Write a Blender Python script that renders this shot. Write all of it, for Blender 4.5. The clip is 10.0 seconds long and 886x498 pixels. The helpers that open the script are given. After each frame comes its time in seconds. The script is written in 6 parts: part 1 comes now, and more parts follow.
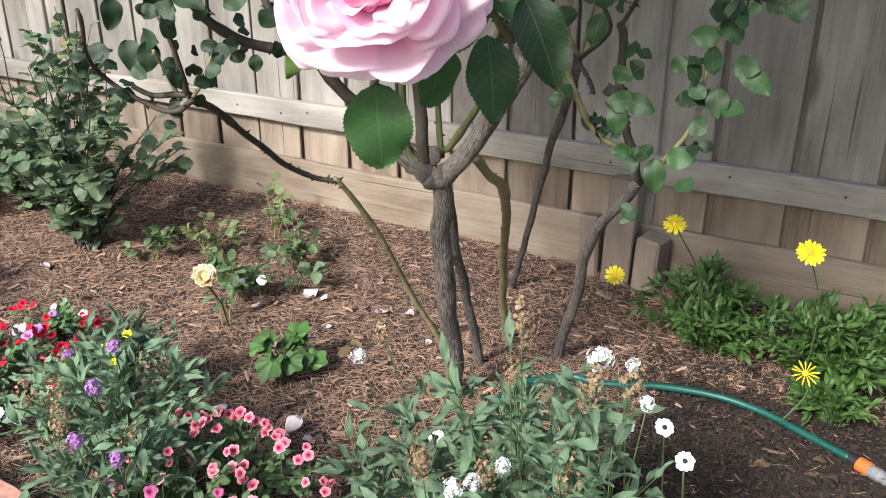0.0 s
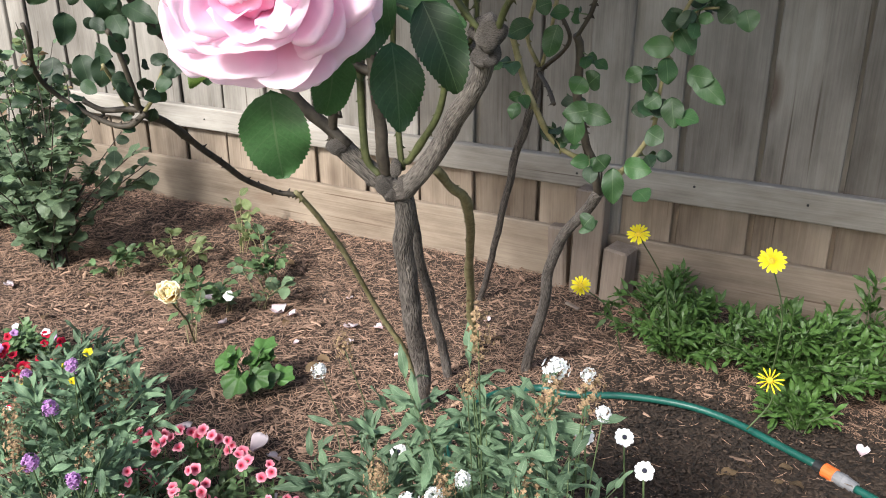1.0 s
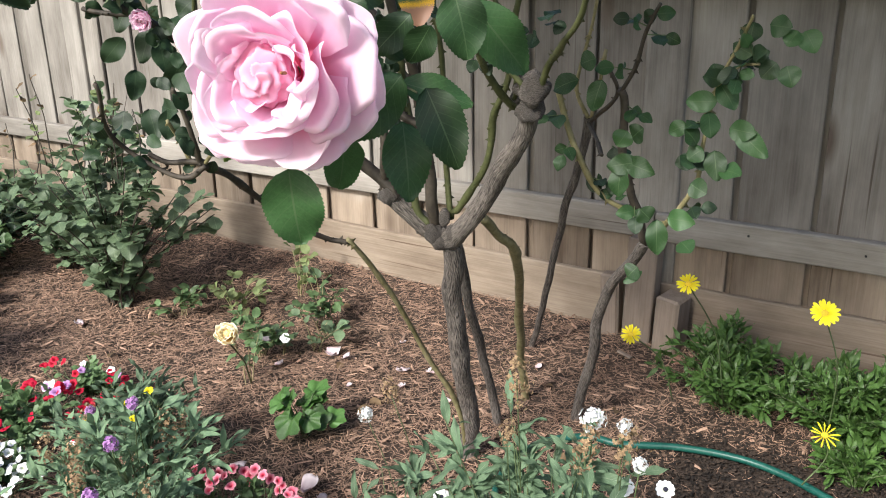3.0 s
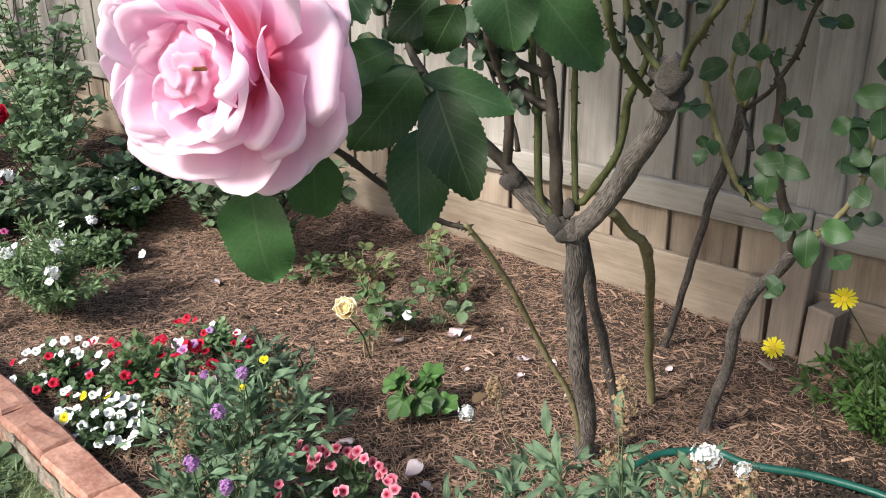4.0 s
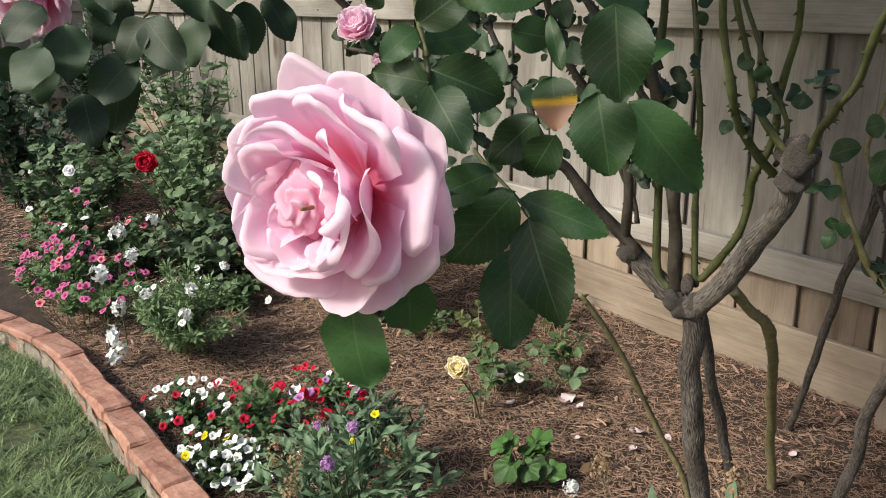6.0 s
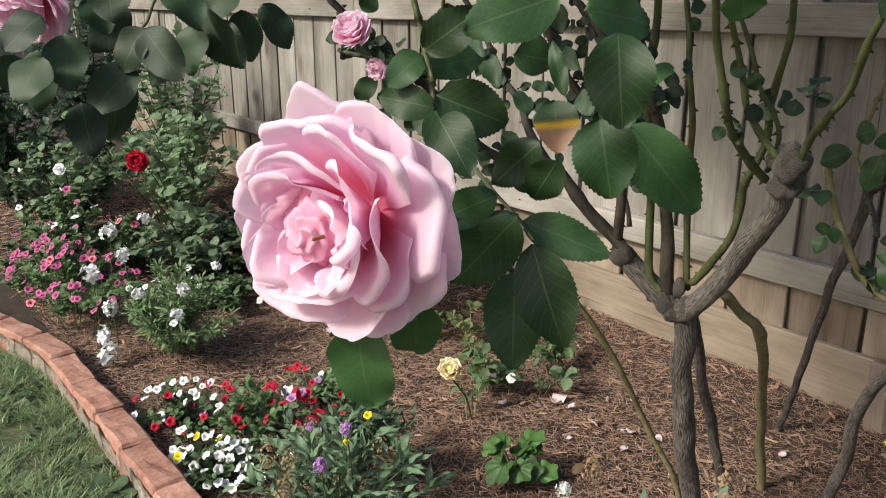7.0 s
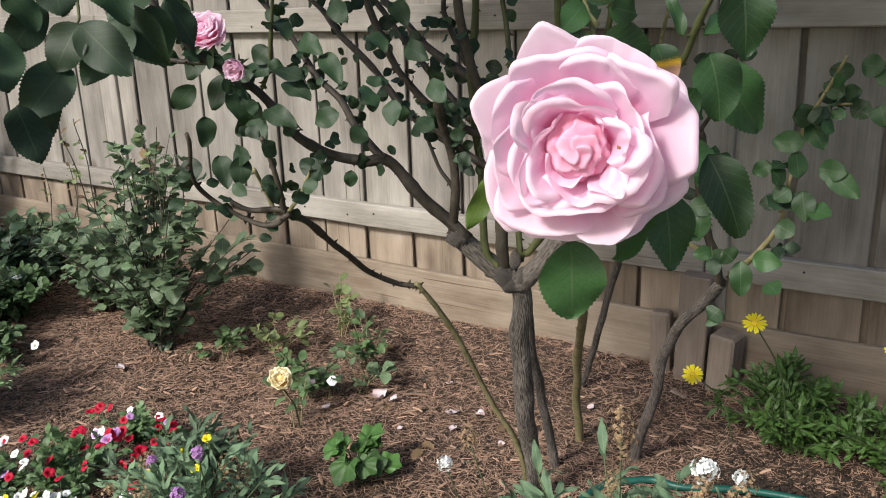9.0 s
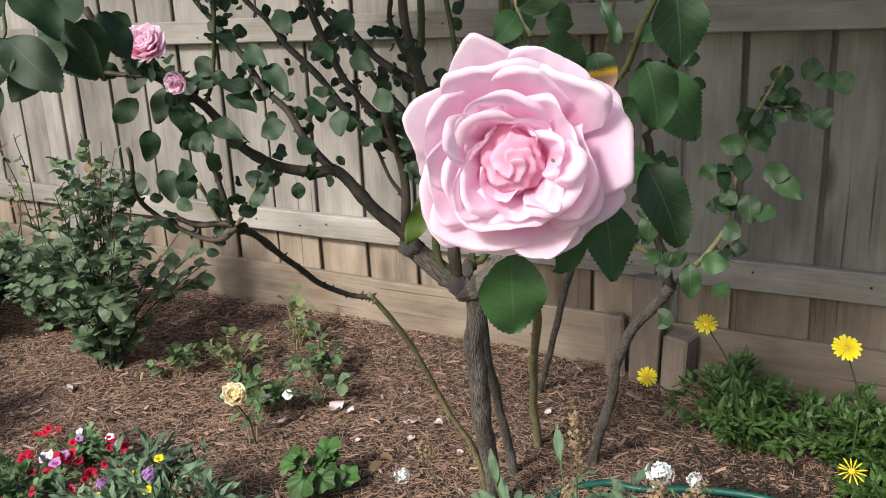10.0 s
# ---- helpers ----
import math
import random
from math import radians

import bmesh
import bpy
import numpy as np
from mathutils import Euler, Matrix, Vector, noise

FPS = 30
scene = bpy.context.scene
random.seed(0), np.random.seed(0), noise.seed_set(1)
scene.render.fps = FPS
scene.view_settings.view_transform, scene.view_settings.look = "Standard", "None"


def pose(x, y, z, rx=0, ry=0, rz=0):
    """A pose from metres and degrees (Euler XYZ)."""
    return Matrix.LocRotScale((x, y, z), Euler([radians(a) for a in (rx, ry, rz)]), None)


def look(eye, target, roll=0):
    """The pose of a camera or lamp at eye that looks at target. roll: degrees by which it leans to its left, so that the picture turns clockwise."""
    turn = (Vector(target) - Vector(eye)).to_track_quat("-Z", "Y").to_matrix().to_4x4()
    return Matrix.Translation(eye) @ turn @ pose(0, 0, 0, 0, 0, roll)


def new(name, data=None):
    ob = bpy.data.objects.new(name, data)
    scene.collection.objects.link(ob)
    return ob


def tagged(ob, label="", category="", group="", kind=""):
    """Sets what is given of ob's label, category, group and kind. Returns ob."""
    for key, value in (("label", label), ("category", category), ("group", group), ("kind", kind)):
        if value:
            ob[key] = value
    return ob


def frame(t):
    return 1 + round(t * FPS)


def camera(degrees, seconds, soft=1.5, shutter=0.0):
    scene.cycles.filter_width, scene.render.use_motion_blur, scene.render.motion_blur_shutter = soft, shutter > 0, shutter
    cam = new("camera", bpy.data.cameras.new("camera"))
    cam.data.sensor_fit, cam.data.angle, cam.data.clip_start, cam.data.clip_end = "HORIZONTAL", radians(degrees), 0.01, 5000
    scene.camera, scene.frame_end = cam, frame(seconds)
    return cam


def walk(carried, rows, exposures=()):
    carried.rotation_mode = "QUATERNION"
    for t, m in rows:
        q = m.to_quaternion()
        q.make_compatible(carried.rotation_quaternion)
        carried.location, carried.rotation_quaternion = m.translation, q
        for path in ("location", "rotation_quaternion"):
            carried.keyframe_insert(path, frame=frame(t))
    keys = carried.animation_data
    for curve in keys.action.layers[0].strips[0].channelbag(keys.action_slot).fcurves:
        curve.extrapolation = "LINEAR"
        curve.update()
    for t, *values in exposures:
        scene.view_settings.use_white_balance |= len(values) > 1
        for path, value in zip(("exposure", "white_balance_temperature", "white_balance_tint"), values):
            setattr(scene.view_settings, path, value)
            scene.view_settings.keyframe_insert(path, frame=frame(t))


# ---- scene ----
cam = camera(55.2, 10.0, 1.0)
PATH = [
    (0, (0.069, -0.074, 1.171), (-0.886, 1.508, 0.406), -0.1),
    (0.5, (0.097, -0.059, 1.167), (-0.838, 1.54, 0.413), -0.3),
    (1, (0.094, -0.053, 1.167), (-0.823, 1.564, 0.431), -0.3),
    (1.5, (0.11, -0.078, 1.186), (-0.809, 1.553, 0.482), -0.5),
    (2, (0.12, -0.097, 1.186), (-0.83, 1.531, 0.516), -0.7),
    (2.2, (0.129, -0.114, 1.19), (-0.861, 1.501, 0.548), -1.0),
    (3.3, (0.133, -0.004, 1.184), (-0.96, 1.535, 0.524), -0.8),
    (3.5, (0.124, 0.038, 1.18), (-1.013, 1.534, 0.495), -0.7),
    (4, (0.114, 0.052, 1.183), (-1.202, 1.388, 0.489), -0.6),
    (4.5, (0.108, 0.036, 1.197), (-1.361, 1.232, 0.558), -0.3),
    (5, (0.114, 0.04, 1.205), (-1.431, 1.168, 0.62), -0.3),
    (5.5, (0.127, 0.057, 1.206), (-1.414, 1.195, 0.63), -0.4),
    (7, (0.125, 0.05, 1.222), (-1.392, 1.217, 0.643), -0.1),
    (7.5, (0.118, 0.038, 1.22), (-1.403, 1.201, 0.643), -0.1),
    (8, (0.076, -0.019, 1.215), (-1.272, 1.35, 0.659), -2.0),
    (8.5, (0.043, -0.093, 1.201), (-1.096, 1.453, 0.644), -2.8),
    (9, (0.019, -0.112, 1.202), (-1.066, 1.471, 0.64), -2.0),
    (9.5, (0.024, -0.104, 1.203), (-1.018, 1.509, 0.644), -2.1),
    (10, (0.021, -0.1, 1.203), (-0.979, 1.542, 0.654), -2.6),
]
walk(cam, [(t, look(eye, target, roll)) for t, eye, target, roll in PATH],
     [(0, 1.0, 6250, 8), (3.4, 0.92, 6400, 8), (4.5, 0.66, 6550, 8), (5.5, 0.45, 6800, 6), (7.5, 0.45, 6750, 6), (8.5, 0.48, 6500, 7), (10, 0.5, 6450, 8)])

# ---- light ----
world = bpy.data.worlds.new("sky")
scene.world = world
world.use_nodes = True
wn, wl = world.node_tree.nodes, world.node_tree.links
wn.clear()
sky = wn.new("ShaderNodeTexSky")
sky.sky_type, sky.sun_disc = "NISHITA", False
sky.sun_elevation, sky.sun_rotation = radians(37.5), radians(187)
sky.air_density, sky.dust_density = 1.0, 3.0
bg = wn.new("ShaderNodeBackground")
bg.inputs["Strength"].default_value = 0.11
wout = wn.new("ShaderNodeOutputWorld")
wl.new(sky.outputs[0], bg.inputs[0])
wl.new(bg.outputs[0], wout.inputs[0])
sun = new("sun", bpy.data.lights.new("sun", "SUN"))
sun.data.energy, sun.data.angle, sun.data.color = 3.0, radians(10), (1.0, 0.965, 0.92)
sun.matrix_world = look((-0.5, -4.0, 3.1), (0, 0, 0))


# ---- materials ----
def material(name, dark, light, scale=8.0, stretch=(1, 1, 1), rough=0.8, bump=0.3, bump_scale=60.0, vary=0.25,
             island=False, translucent=0.0, fine=(1, 1, 1), spread=0.18, relief=0.004):
    """Two colours mixed by noise at two scales, with relief; each object (or island) shifts a little."""
    m = bpy.data.materials.new(name)
    m.use_nodes = True
    n, l = m.node_tree.nodes, m.node_tree.links
    b = n["Principled BSDF"]
    b.inputs["Roughness"].default_value = rough
    co = n.new("ShaderNodeTexCoord")
    mp = n.new("ShaderNodeMapping")
    mp.inputs["Scale"].default_value = stretch
    l.new(co.outputs["Object"], mp.inputs[0])
    big = n.new("ShaderNodeTexNoise")
    big.noise_dimensions = "4D"
    big.inputs["Scale"].default_value, big.inputs["Detail"].default_value = scale, 4
    l.new(mp.outputs[0], big.inputs["Vector"])
    if island:
        rnd = n.new("ShaderNodeNewGeometry").outputs["Random Per Island"]
    else:
        rnd = n.new("ShaderNodeObjectInfo").outputs["Random"]
    wm = n.new("ShaderNodeMath")
    wm.operation = "MULTIPLY"
    wm.inputs[1].default_value = 40.0
    l.new(rnd, wm.inputs[0])
    l.new(wm.outputs[0], big.inputs["W"])
    mf = n.new("ShaderNodeMapping")
    mf.inputs["Scale"].default_value = fine
    l.new(co.outputs["Object"], mf.inputs[0])
    small = n.new("ShaderNodeTexNoise")
    small.noise_dimensions = "4D"
    small.inputs["Scale"].default_value, small.inputs["Detail"].default_value = bump_scale, 3
    l.new(mf.outputs[0], small.inputs["Vector"])
    l.new(wm.outputs[0], small.inputs["W"])
    mix = n.new("ShaderNodeMath")
    mix.operation = "MULTIPLY_ADD"
    mix.inputs[1].default_value = 0.45
    l.new(small.outputs[0], mix.inputs[0])
    half = n.new("ShaderNodeMath")
    half.operation = "MULTIPLY"
    half.inputs[1].default_value = 0.6
    l.new(big.outputs[0], half.inputs[0])
    l.new(half.outputs[0], mix.inputs[2])
    ramp = n.new("ShaderNodeValToRGB")
    ramp.color_ramp.elements[0].position, ramp.color_ramp.elements[1].position = 0.52 - spread, 0.52 + spread
    ramp.color_ramp.elements[0].color, ramp.color_ramp.elements[1].color = (*dark, 1), (*light, 1)
    l.new(mix.outputs[0], ramp.inputs[0])
    hsv = n.new("ShaderNodeHueSaturation")
    vr = n.new("ShaderNodeMapRange")
    vr.inputs["To Min"].default_value, vr.inputs["To Max"].default_value = 1 - vary, 1 + vary
    l.new(rnd, vr.inputs[0])
    l.new(vr.outputs[0], hsv.inputs["Value"])
    l.new(ramp.outputs[0], hsv.inputs["Color"])
    l.new(hsv.outputs[0], b.inputs["Base Color"])
    bp = n.new("ShaderNodeBump")
    bp.inputs["Strength"].default_value, bp.inputs["Distance"].default_value = bump, relief
    l.new(small.outputs[0], bp.inputs["Height"])
    l.new(bp.outputs[0], b.inputs["Normal"])
    if translucent:
        tr = n.new("ShaderNodeBsdfTranslucent")
        l.new(hsv.outputs[0], tr.inputs[0])
        ms = n.new("ShaderNodeMixShader")
        ms.inputs[0].default_value = translucent
        l.new(b.outputs[0], ms.inputs[1])
        l.new(tr.outputs[0], ms.inputs[2])
        l.new(ms.outputs[0], n["Material Output"].inputs[0])
    return m


def leaf_material(name, blade, vein, edge=None, rough=0.42, translucent=0.26, vary=0.42):
    """A leaf with a midrib and side veins drawn from its own length and width; edge: a withered rim colour."""
    m = material(name, tuple(c * 0.8 for c in blade), tuple(c * 1.25 for c in blade), 30, rough=rough, bump=0.15,
                 bump_scale=200, vary=vary, translucent=translucent)
    n, l = m.node_tree.nodes, m.node_tree.links
    uv = n.new("ShaderNodeAttribute")
    uv.attribute_name = "along"
    sp = n.new("ShaderNodeSeparateXYZ")
    l.new(uv.outputs["Vector"], sp.inputs[0])

    def math_node(op, a, b2):
        q = n.new("ShaderNodeMath")
        q.operation = op
        for i, v in enumerate((a, b2)):
            if isinstance(v, float):
                q.inputs[i].default_value = v
            else:
                l.new(v, q.inputs[i])
        return q.outputs[0]

    across = math_node("ABSOLUTE", sp.outputs["Y"], 0.0)
    rib = math_node("LESS_THAN", across, 0.035)
    wave = math_node("SINE", math_node("MULTIPLY", math_node("SUBTRACT", sp.outputs["X"], math_node("MULTIPLY", across, 0.28)), 48.0), 0.0)
    side = math_node("MULTIPLY", math_node("GREATER_THAN", wave, 0.93), 0.26)
    mask = math_node("MAXIMUM", math_node("MULTIPLY", rib, 0.7), side)
    mixc = n.new("ShaderNodeMix")
    mixc.data_type = "RGBA"
    base = n["Principled BSDF"].inputs["Base Color"].links[0].from_socket
    l.new(mask, mixc.inputs["Factor"])
    l.new(base, mixc.inputs["A"])
    mixc.inputs["B"].default_value = (*vein, 1)
    out = mixc.outputs["Result"]
    if edge:
        ns = n.new("ShaderNodeTexNoise")
        ns.inputs["Scale"].default_value = 60
        reach = math_node("ADD", sp.outputs["X"], math_node("MULTIPLY", math_node("SUBTRACT", ns.outputs[0], 0.5), 0.3))
        for lo, hi, tint in ((0.42, 0.5, (0.72, 0.42, 0.02)), (0.54, 0.6, edge)):
            far = n.new("ShaderNodeMapRange")
            far.inputs["From Min"].default_value, far.inputs["From Max"].default_value = lo, hi
            l.new(reach, far.inputs[0])
            m2 = n.new("ShaderNodeMix")
            m2.data_type = "RGBA"
            l.new(far.outputs[0], m2.inputs["Factor"])
            l.new(out, m2.inputs["A"])
            m2.inputs["B"].default_value = (*tint, 1)
            out = m2.outputs["Result"]
    l.new(out, n["Principled BSDF"].inputs["Base Color"])
    for q in n:
        if q.bl_idname == "ShaderNodeBsdfTranslucent":
            l.new(out, q.inputs[0])
    return m


def petal_material(name, base, tip, rough=0.55, translucent=0.3, vary=0.06, mid=0.55, low=None, high=None, middle=None):
    """Petal pigment that pales from base to rim."""
    m = material(name, (1, 1, 1), (0.94, 0.94, 0.94), 25, rough=rough, bump=0.1, bump_scale=160, vary=vary, translucent=translucent)
    n, l = m.node_tree.nodes, m.node_tree.links
    at = n.new("ShaderNodeAttribute")
    at.attribute_name = "along"
    sp = n.new("ShaderNodeSeparateXYZ")
    l.new(at.outputs["Vector"], sp.inputs[0])
    rp = n.new("ShaderNodeValToRGB")
    rp.color_ramp.elements[0].color, rp.color_ramp.elements[1].color = (*base, 1), (*tip, 1)
    rp.color_ramp.elements[0].position, rp.color_ramp.elements[1].position = low or mid - 0.4, high or mid + 0.3
    if middle:
        rp.color_ramp.elements.new(0.5 * (rp.color_ramp.elements[0].position + rp.color_ramp.elements[1].position)).color = (*middle, 1)
    l.new(sp.outputs["X"], rp.inputs[0])
    mu = n.new("ShaderNodeMix")
    mu.data_type, mu.blend_type = "RGBA", "MULTIPLY"
    mu.inputs["Factor"].default_value = 1.0
    l.new(n["Principled BSDF"].inputs["Base Color"].links[0].from_socket, mu.inputs["A"])
    l.new(rp.outputs[0], mu.inputs["B"])
    l.new(mu.outputs["Result"], n["Principled BSDF"].inputs["Base Color"])
    for q in n:
        if q.bl_idname == "ShaderNodeBsdfTranslucent":
            l.new(mu.outputs["Result"], q.inputs[0])
    n["Principled BSDF"].inputs["Specular IOR Level"].default_value = 0.25
    return m


def wood_material(name, dark, light, axis=2, fresh=None, below=0.0, vary=0.14, knot=(0.10, 0.07, 0.05)):
    """Sawn timber: blotches, streaks and fine grain along one axis, a few knots; fresh: a browner tone below a height."""
    m = bpy.data.materials.new(name)
    m.use_nodes = True
    n, l = m.node_tree.nodes, m.node_tree.links
    b = n["Principled BSDF"]
    b.inputs["Roughness"].default_value, b.inputs["Specular IOR Level"].default_value = 0.88, 0.2
    co = n.new("ShaderNodeTexCoord")
    rnd = n.new("ShaderNodeObjectInfo").outputs["Random"]
    shift = n.new("ShaderNodeMath")
    shift.operation, shift.inputs[1].default_value = "MULTIPLY", 53.0
    l.new(rnd, shift.inputs[0])

    def tex(along, across, detail, kind="ShaderNodeTexNoise"):
        mp = n.new("ShaderNodeMapping")
        mp.inputs["Scale"].default_value = tuple(along if a == axis else across for a in range(3))
        l.new(co.outputs["Object"], mp.inputs[0])
        t = n.new(kind)
        if kind == "ShaderNodeTexNoise":
            t.noise_dimensions = "4D"
            t.inputs["Detail"].default_value, t.inputs["Scale"].default_value = detail, 1.0
            t.inputs["Roughness"].default_value = 0.6
        else:
            t.voronoi_dimensions = "4D"
            t.inputs["Scale"].default_value = 1.0
        l.new(mp.outputs[0], t.inputs["Vector"])
        l.new(shift.outputs[0], t.inputs["W"])
        return t.outputs[0]

    def add(a, wa, b2, wb):
        q = n.new("ShaderNodeMath")
        q.operation, q.inputs[1].default_value = "MULTIPLY", wa
        l.new(a, q.inputs[0])
        w = n.new("ShaderNodeMath")
        w.operation, w.inputs[1].default_value = "MULTIPLY_ADD", wb
        l.new(b2, w.inputs[0])
        l.new(q.outputs[0], w.inputs[2])
        return w.outputs[0]

    blotch, streak, grain = tex(2.2, 6.0, 6), tex(0.9, 34.0, 5), tex(5.0, 210.0, 3)
    mix = add(add(blotch, 0.68, streak, 0.15), 1.0, grain, 0.18)
    ramp = n.new("ShaderNodeValToRGB")
    ramp.color_ramp.elements[0].position, ramp.color_ramp.elements[1].position = 0.36, 0.64
    ramp.color_ramp.elements[0].color, ramp.color_ramp.elements[1].color = (*dark, 1), (*light, 1)
    l.new(mix, ramp.inputs[0])
    out = ramp.outputs[0]

    def blend(mask, a, colour, kind="MIX"):
        q = n.new("ShaderNodeMix")
        q.data_type, q.blend_type = "RGBA", kind
        l.new(mask, q.inputs["Factor"])
        l.new(a, q.inputs["A"])
        q.inputs["B"].default_value = (*colour, 1)
        return q.outputs["Result"]

    def span(a, lo, hi, top):
        q = n.new("ShaderNodeMapRange")
        q.inputs["From Min"].default_value, q.inputs["From Max"].default_value = lo, hi
        q.inputs["To Min"].default_value, q.inputs["To Max"].default_value = top, 0.0
        l.new(a, q.inputs[0])
        return q.outputs[0]

    if fresh:
        sp = n.new("ShaderNodeSeparateXYZ")
        l.new(co.outputs["Object"], sp.inputs[0])
        out = blend(span(add(sp.outputs["Z"], 1.0, blotch, 0.18), below - 0.06 + 0.09, below + 0.06 + 0.09, 0.75), out, fresh, "MULTIPLY")
    out = blend(span(tex(2.6, 6.5, 0, "ShaderNodeTexVoronoi"), 0.12, 0.25, 0.8), out, knot)
    out = blend(span(tex(1.2, 60.0, 2), 0.27, 0.33, 0.7), out, tuple(k * 0.6 for k in knot))
    hsv = n.new("ShaderNodeHueSaturation")
    vr = n.new("ShaderNodeMapRange")
    vr.inputs["To Min"].default_value, vr.inputs["To Max"].default_value = 1 - vary, 1 + vary
    l.new(rnd, vr.inputs[0])
    l.new(vr.outputs[0], hsv.inputs["Value"])
    l.new(out, hsv.inputs["Color"])
    l.new(hsv.outputs[0], b.inputs["Base Color"])
    bp = n.new("ShaderNodeBump")
    bp.inputs["Strength"].default_value, bp.inputs["Distance"].default_value = 0.55, 0.004
    l.new(add(grain, 0.5, streak, 0.5), bp.inputs["Height"])
    l.new(bp.outputs[0], b.inputs["Normal"])
    return m


WOOD = wood_material("weathered_paling", (0.13, 0.115, 0.0997), (0.36, 0.335, 0.302), 2, (1.0, 0.82, 0.66), -0.46, 0.2)
RAILWOOD = wood_material("weathered_rail", (0.154, 0.137, 0.117), (0.391, 0.364, 0.328), 0)
PLINTH = wood_material("brown_plinth_board", (0.146, 0.108, 0.0779), (0.407, 0.334, 0.259), 0, knot=(0.13, 0.07, 0.04))
POSTWOOD = wood_material("hardwood_post", (0.149, 0.116, 0.0913), (0.348, 0.283, 0.232), 2)
SOIL = material("mulch_soil", (0.0147, 0.00977, 0.00675), (0.0644, 0.0417, 0.0288), 14, rough=0.95, bump=1.0, bump_scale=90, vary=0.0)
STRAW = material("mulch_straw", (0.155, 0.086, 0.057), (0.46, 0.305, 0.215), 3.5, rough=0.85, bump=0.3, bump_scale=200, vary=0.5, island=True)
LITTER = material("leaf_litter", (0.00975, 0.00649, 0.00487), (0.0542, 0.0362, 0.0249), 40, rough=0.95, bump=0.6, bump_scale=200, vary=0.7, island=True)
LAWN = material("lawn_soil", (0.0396, 0.0484, 0.0211), (0.132, 0.15, 0.066), 22, rough=0.95, bump=1.0, bump_scale=90, vary=0.0)
GRASS = material("grass", (0.12, 0.203, 0.0869), (0.337, 0.417, 0.212), 6, rough=0.55, bump=0.1, vary=0.55, island=True, translucent=0.35)
BRICK = material("clay_brick", (0.24, 0.092, 0.062), (0.53, 0.30, 0.225), 11, rough=0.9, bump=0.6, bump_scale=70, vary=0.2, spread=0.17)
MORTAR = material("mortar", (0.299, 0.238, 0.185), (0.651, 0.59, 0.51), 26, rough=0.95, bump=0.9, bump_scale=120, vary=0.0)
BARK = material("rough_bark", (0.0546, 0.0458, 0.0396), (0.29, 0.251, 0.22), 22, (2, 2, 0.8), 0.92, 1.0, 95, 0.1, relief=0.012, spread=0.14)
bark_n, bark_l = BARK.node_tree.nodes, BARK.node_tree.links
skin = bark_n.new("ShaderNodeAttribute")
skin.attribute_name = "skin"
for q in [q for q in bark_n if q.bl_idname == "ShaderNodeMapping"]:
    if tuple(q.inputs["Scale"].default_value) == (1.0, 1.0, 1.0):
        bark_l.new(skin.outputs["Vector"], q.inputs[0])
        q.inputs["Scale"].default_value = (0.085, 0.085, 0.62)
for q in [q for q in bark_n if q.bl_idname == "ShaderNodeMath"]:
    if q.operation == "MULTIPLY_ADD":
        q.inputs[1].default_value = 0.75
    elif abs(q.inputs[1].default_value - 0.6) < 0.01:
        q.inputs[1].default_value = 0.28
CANE_DARK = material("dark_cane", (0.02418, 0.01841, 0.0131), (0.07426, 0.05944, 0.04391), 20, (3, 3, 0.8), 0.7, 0.6, 90, 0.2)
CANE_OLIVE = material("olive_cane", (0.118, 0.108, 0.0405), (0.31, 0.27, 0.148), 18, (3, 3, 0.8), 0.6, 0.4, 90, 0.15)
CANE_GREEN = material("green_cane", (0.0361, 0.0447, 0.0144), (0.101, 0.108, 0.0433), 18, (3, 3, 0.8), 0.55, 0.3, 90, 0.15)
STEM = material("green_stem", (0.0505, 0.0794, 0.0289), (0.101, 0.137, 0.0577), 30, rough=0.6, bump=0.2, vary=0.2)
LEAF = leaf_material("rose_leaf", (0.0352, 0.0862, 0.0273), (0.0924, 0.15, 0.066), rough=0.46, translucent=0.3)
# rose leaf darkened to paint in the shade among the old branches
LEAF_SHADED = leaf_material("shaded_rose_leaf", (0.0185, 0.043, 0.0165), (0.048, 0.08, 0.036), rough=0.55, translucent=0.14)
LEAF_LIGHT = leaf_material("young_rose_leaf", (0.0866, 0.144, 0.0253), (0.144, 0.194, 0.0577), translucent=0.35)
LEAF_YELLOW = leaf_material("withered_rose_leaf", (0.0361, 0.0794, 0.0289), (0.0866, 0.13, 0.0577), edge=(0.36, 0.19, 0.12))
LEAF_BLUE = leaf_material("blue_green_leaf", (0.143, 0.212, 0.113), (0.197, 0.256, 0.148), rough=0.55)
LEAF_PALE = leaf_material("pale_green_leaf", (0.101, 0.17, 0.0686), (0.158, 0.216, 0.108), rough=0.5, translucent=0.28)
LEAF_LIME = leaf_material("yellowing_leaf", (0.176, 0.22, 0.088), (0.246, 0.282, 0.15), rough=0.55, translucent=0.3)
LEAF_FINE = leaf_material("feathery_pale_leaf", (0.164, 0.251, 0.113), (0.224, 0.295, 0.156), rough=0.55, translucent=0.28)
LEAF_SAGE = leaf_material("grey_green_leaf", (0.122, 0.196, 0.11), (0.28, 0.34, 0.24), rough=0.7)
LEAF_DAISY = leaf_material("daisy_leaf", (0.0649, 0.131, 0.0283), (0.122, 0.185, 0.0628), rough=0.5)
LEAF_BROAD = leaf_material("mallow_leaf", (0.0649, 0.146, 0.0347), (0.138, 0.224, 0.0866), rough=0.5)
LEAF_CLOVER = leaf_material("clover_leaf", (0.137, 0.216, 0.101), (0.202, 0.275, 0.158), rough=0.55, translucent=0.35)
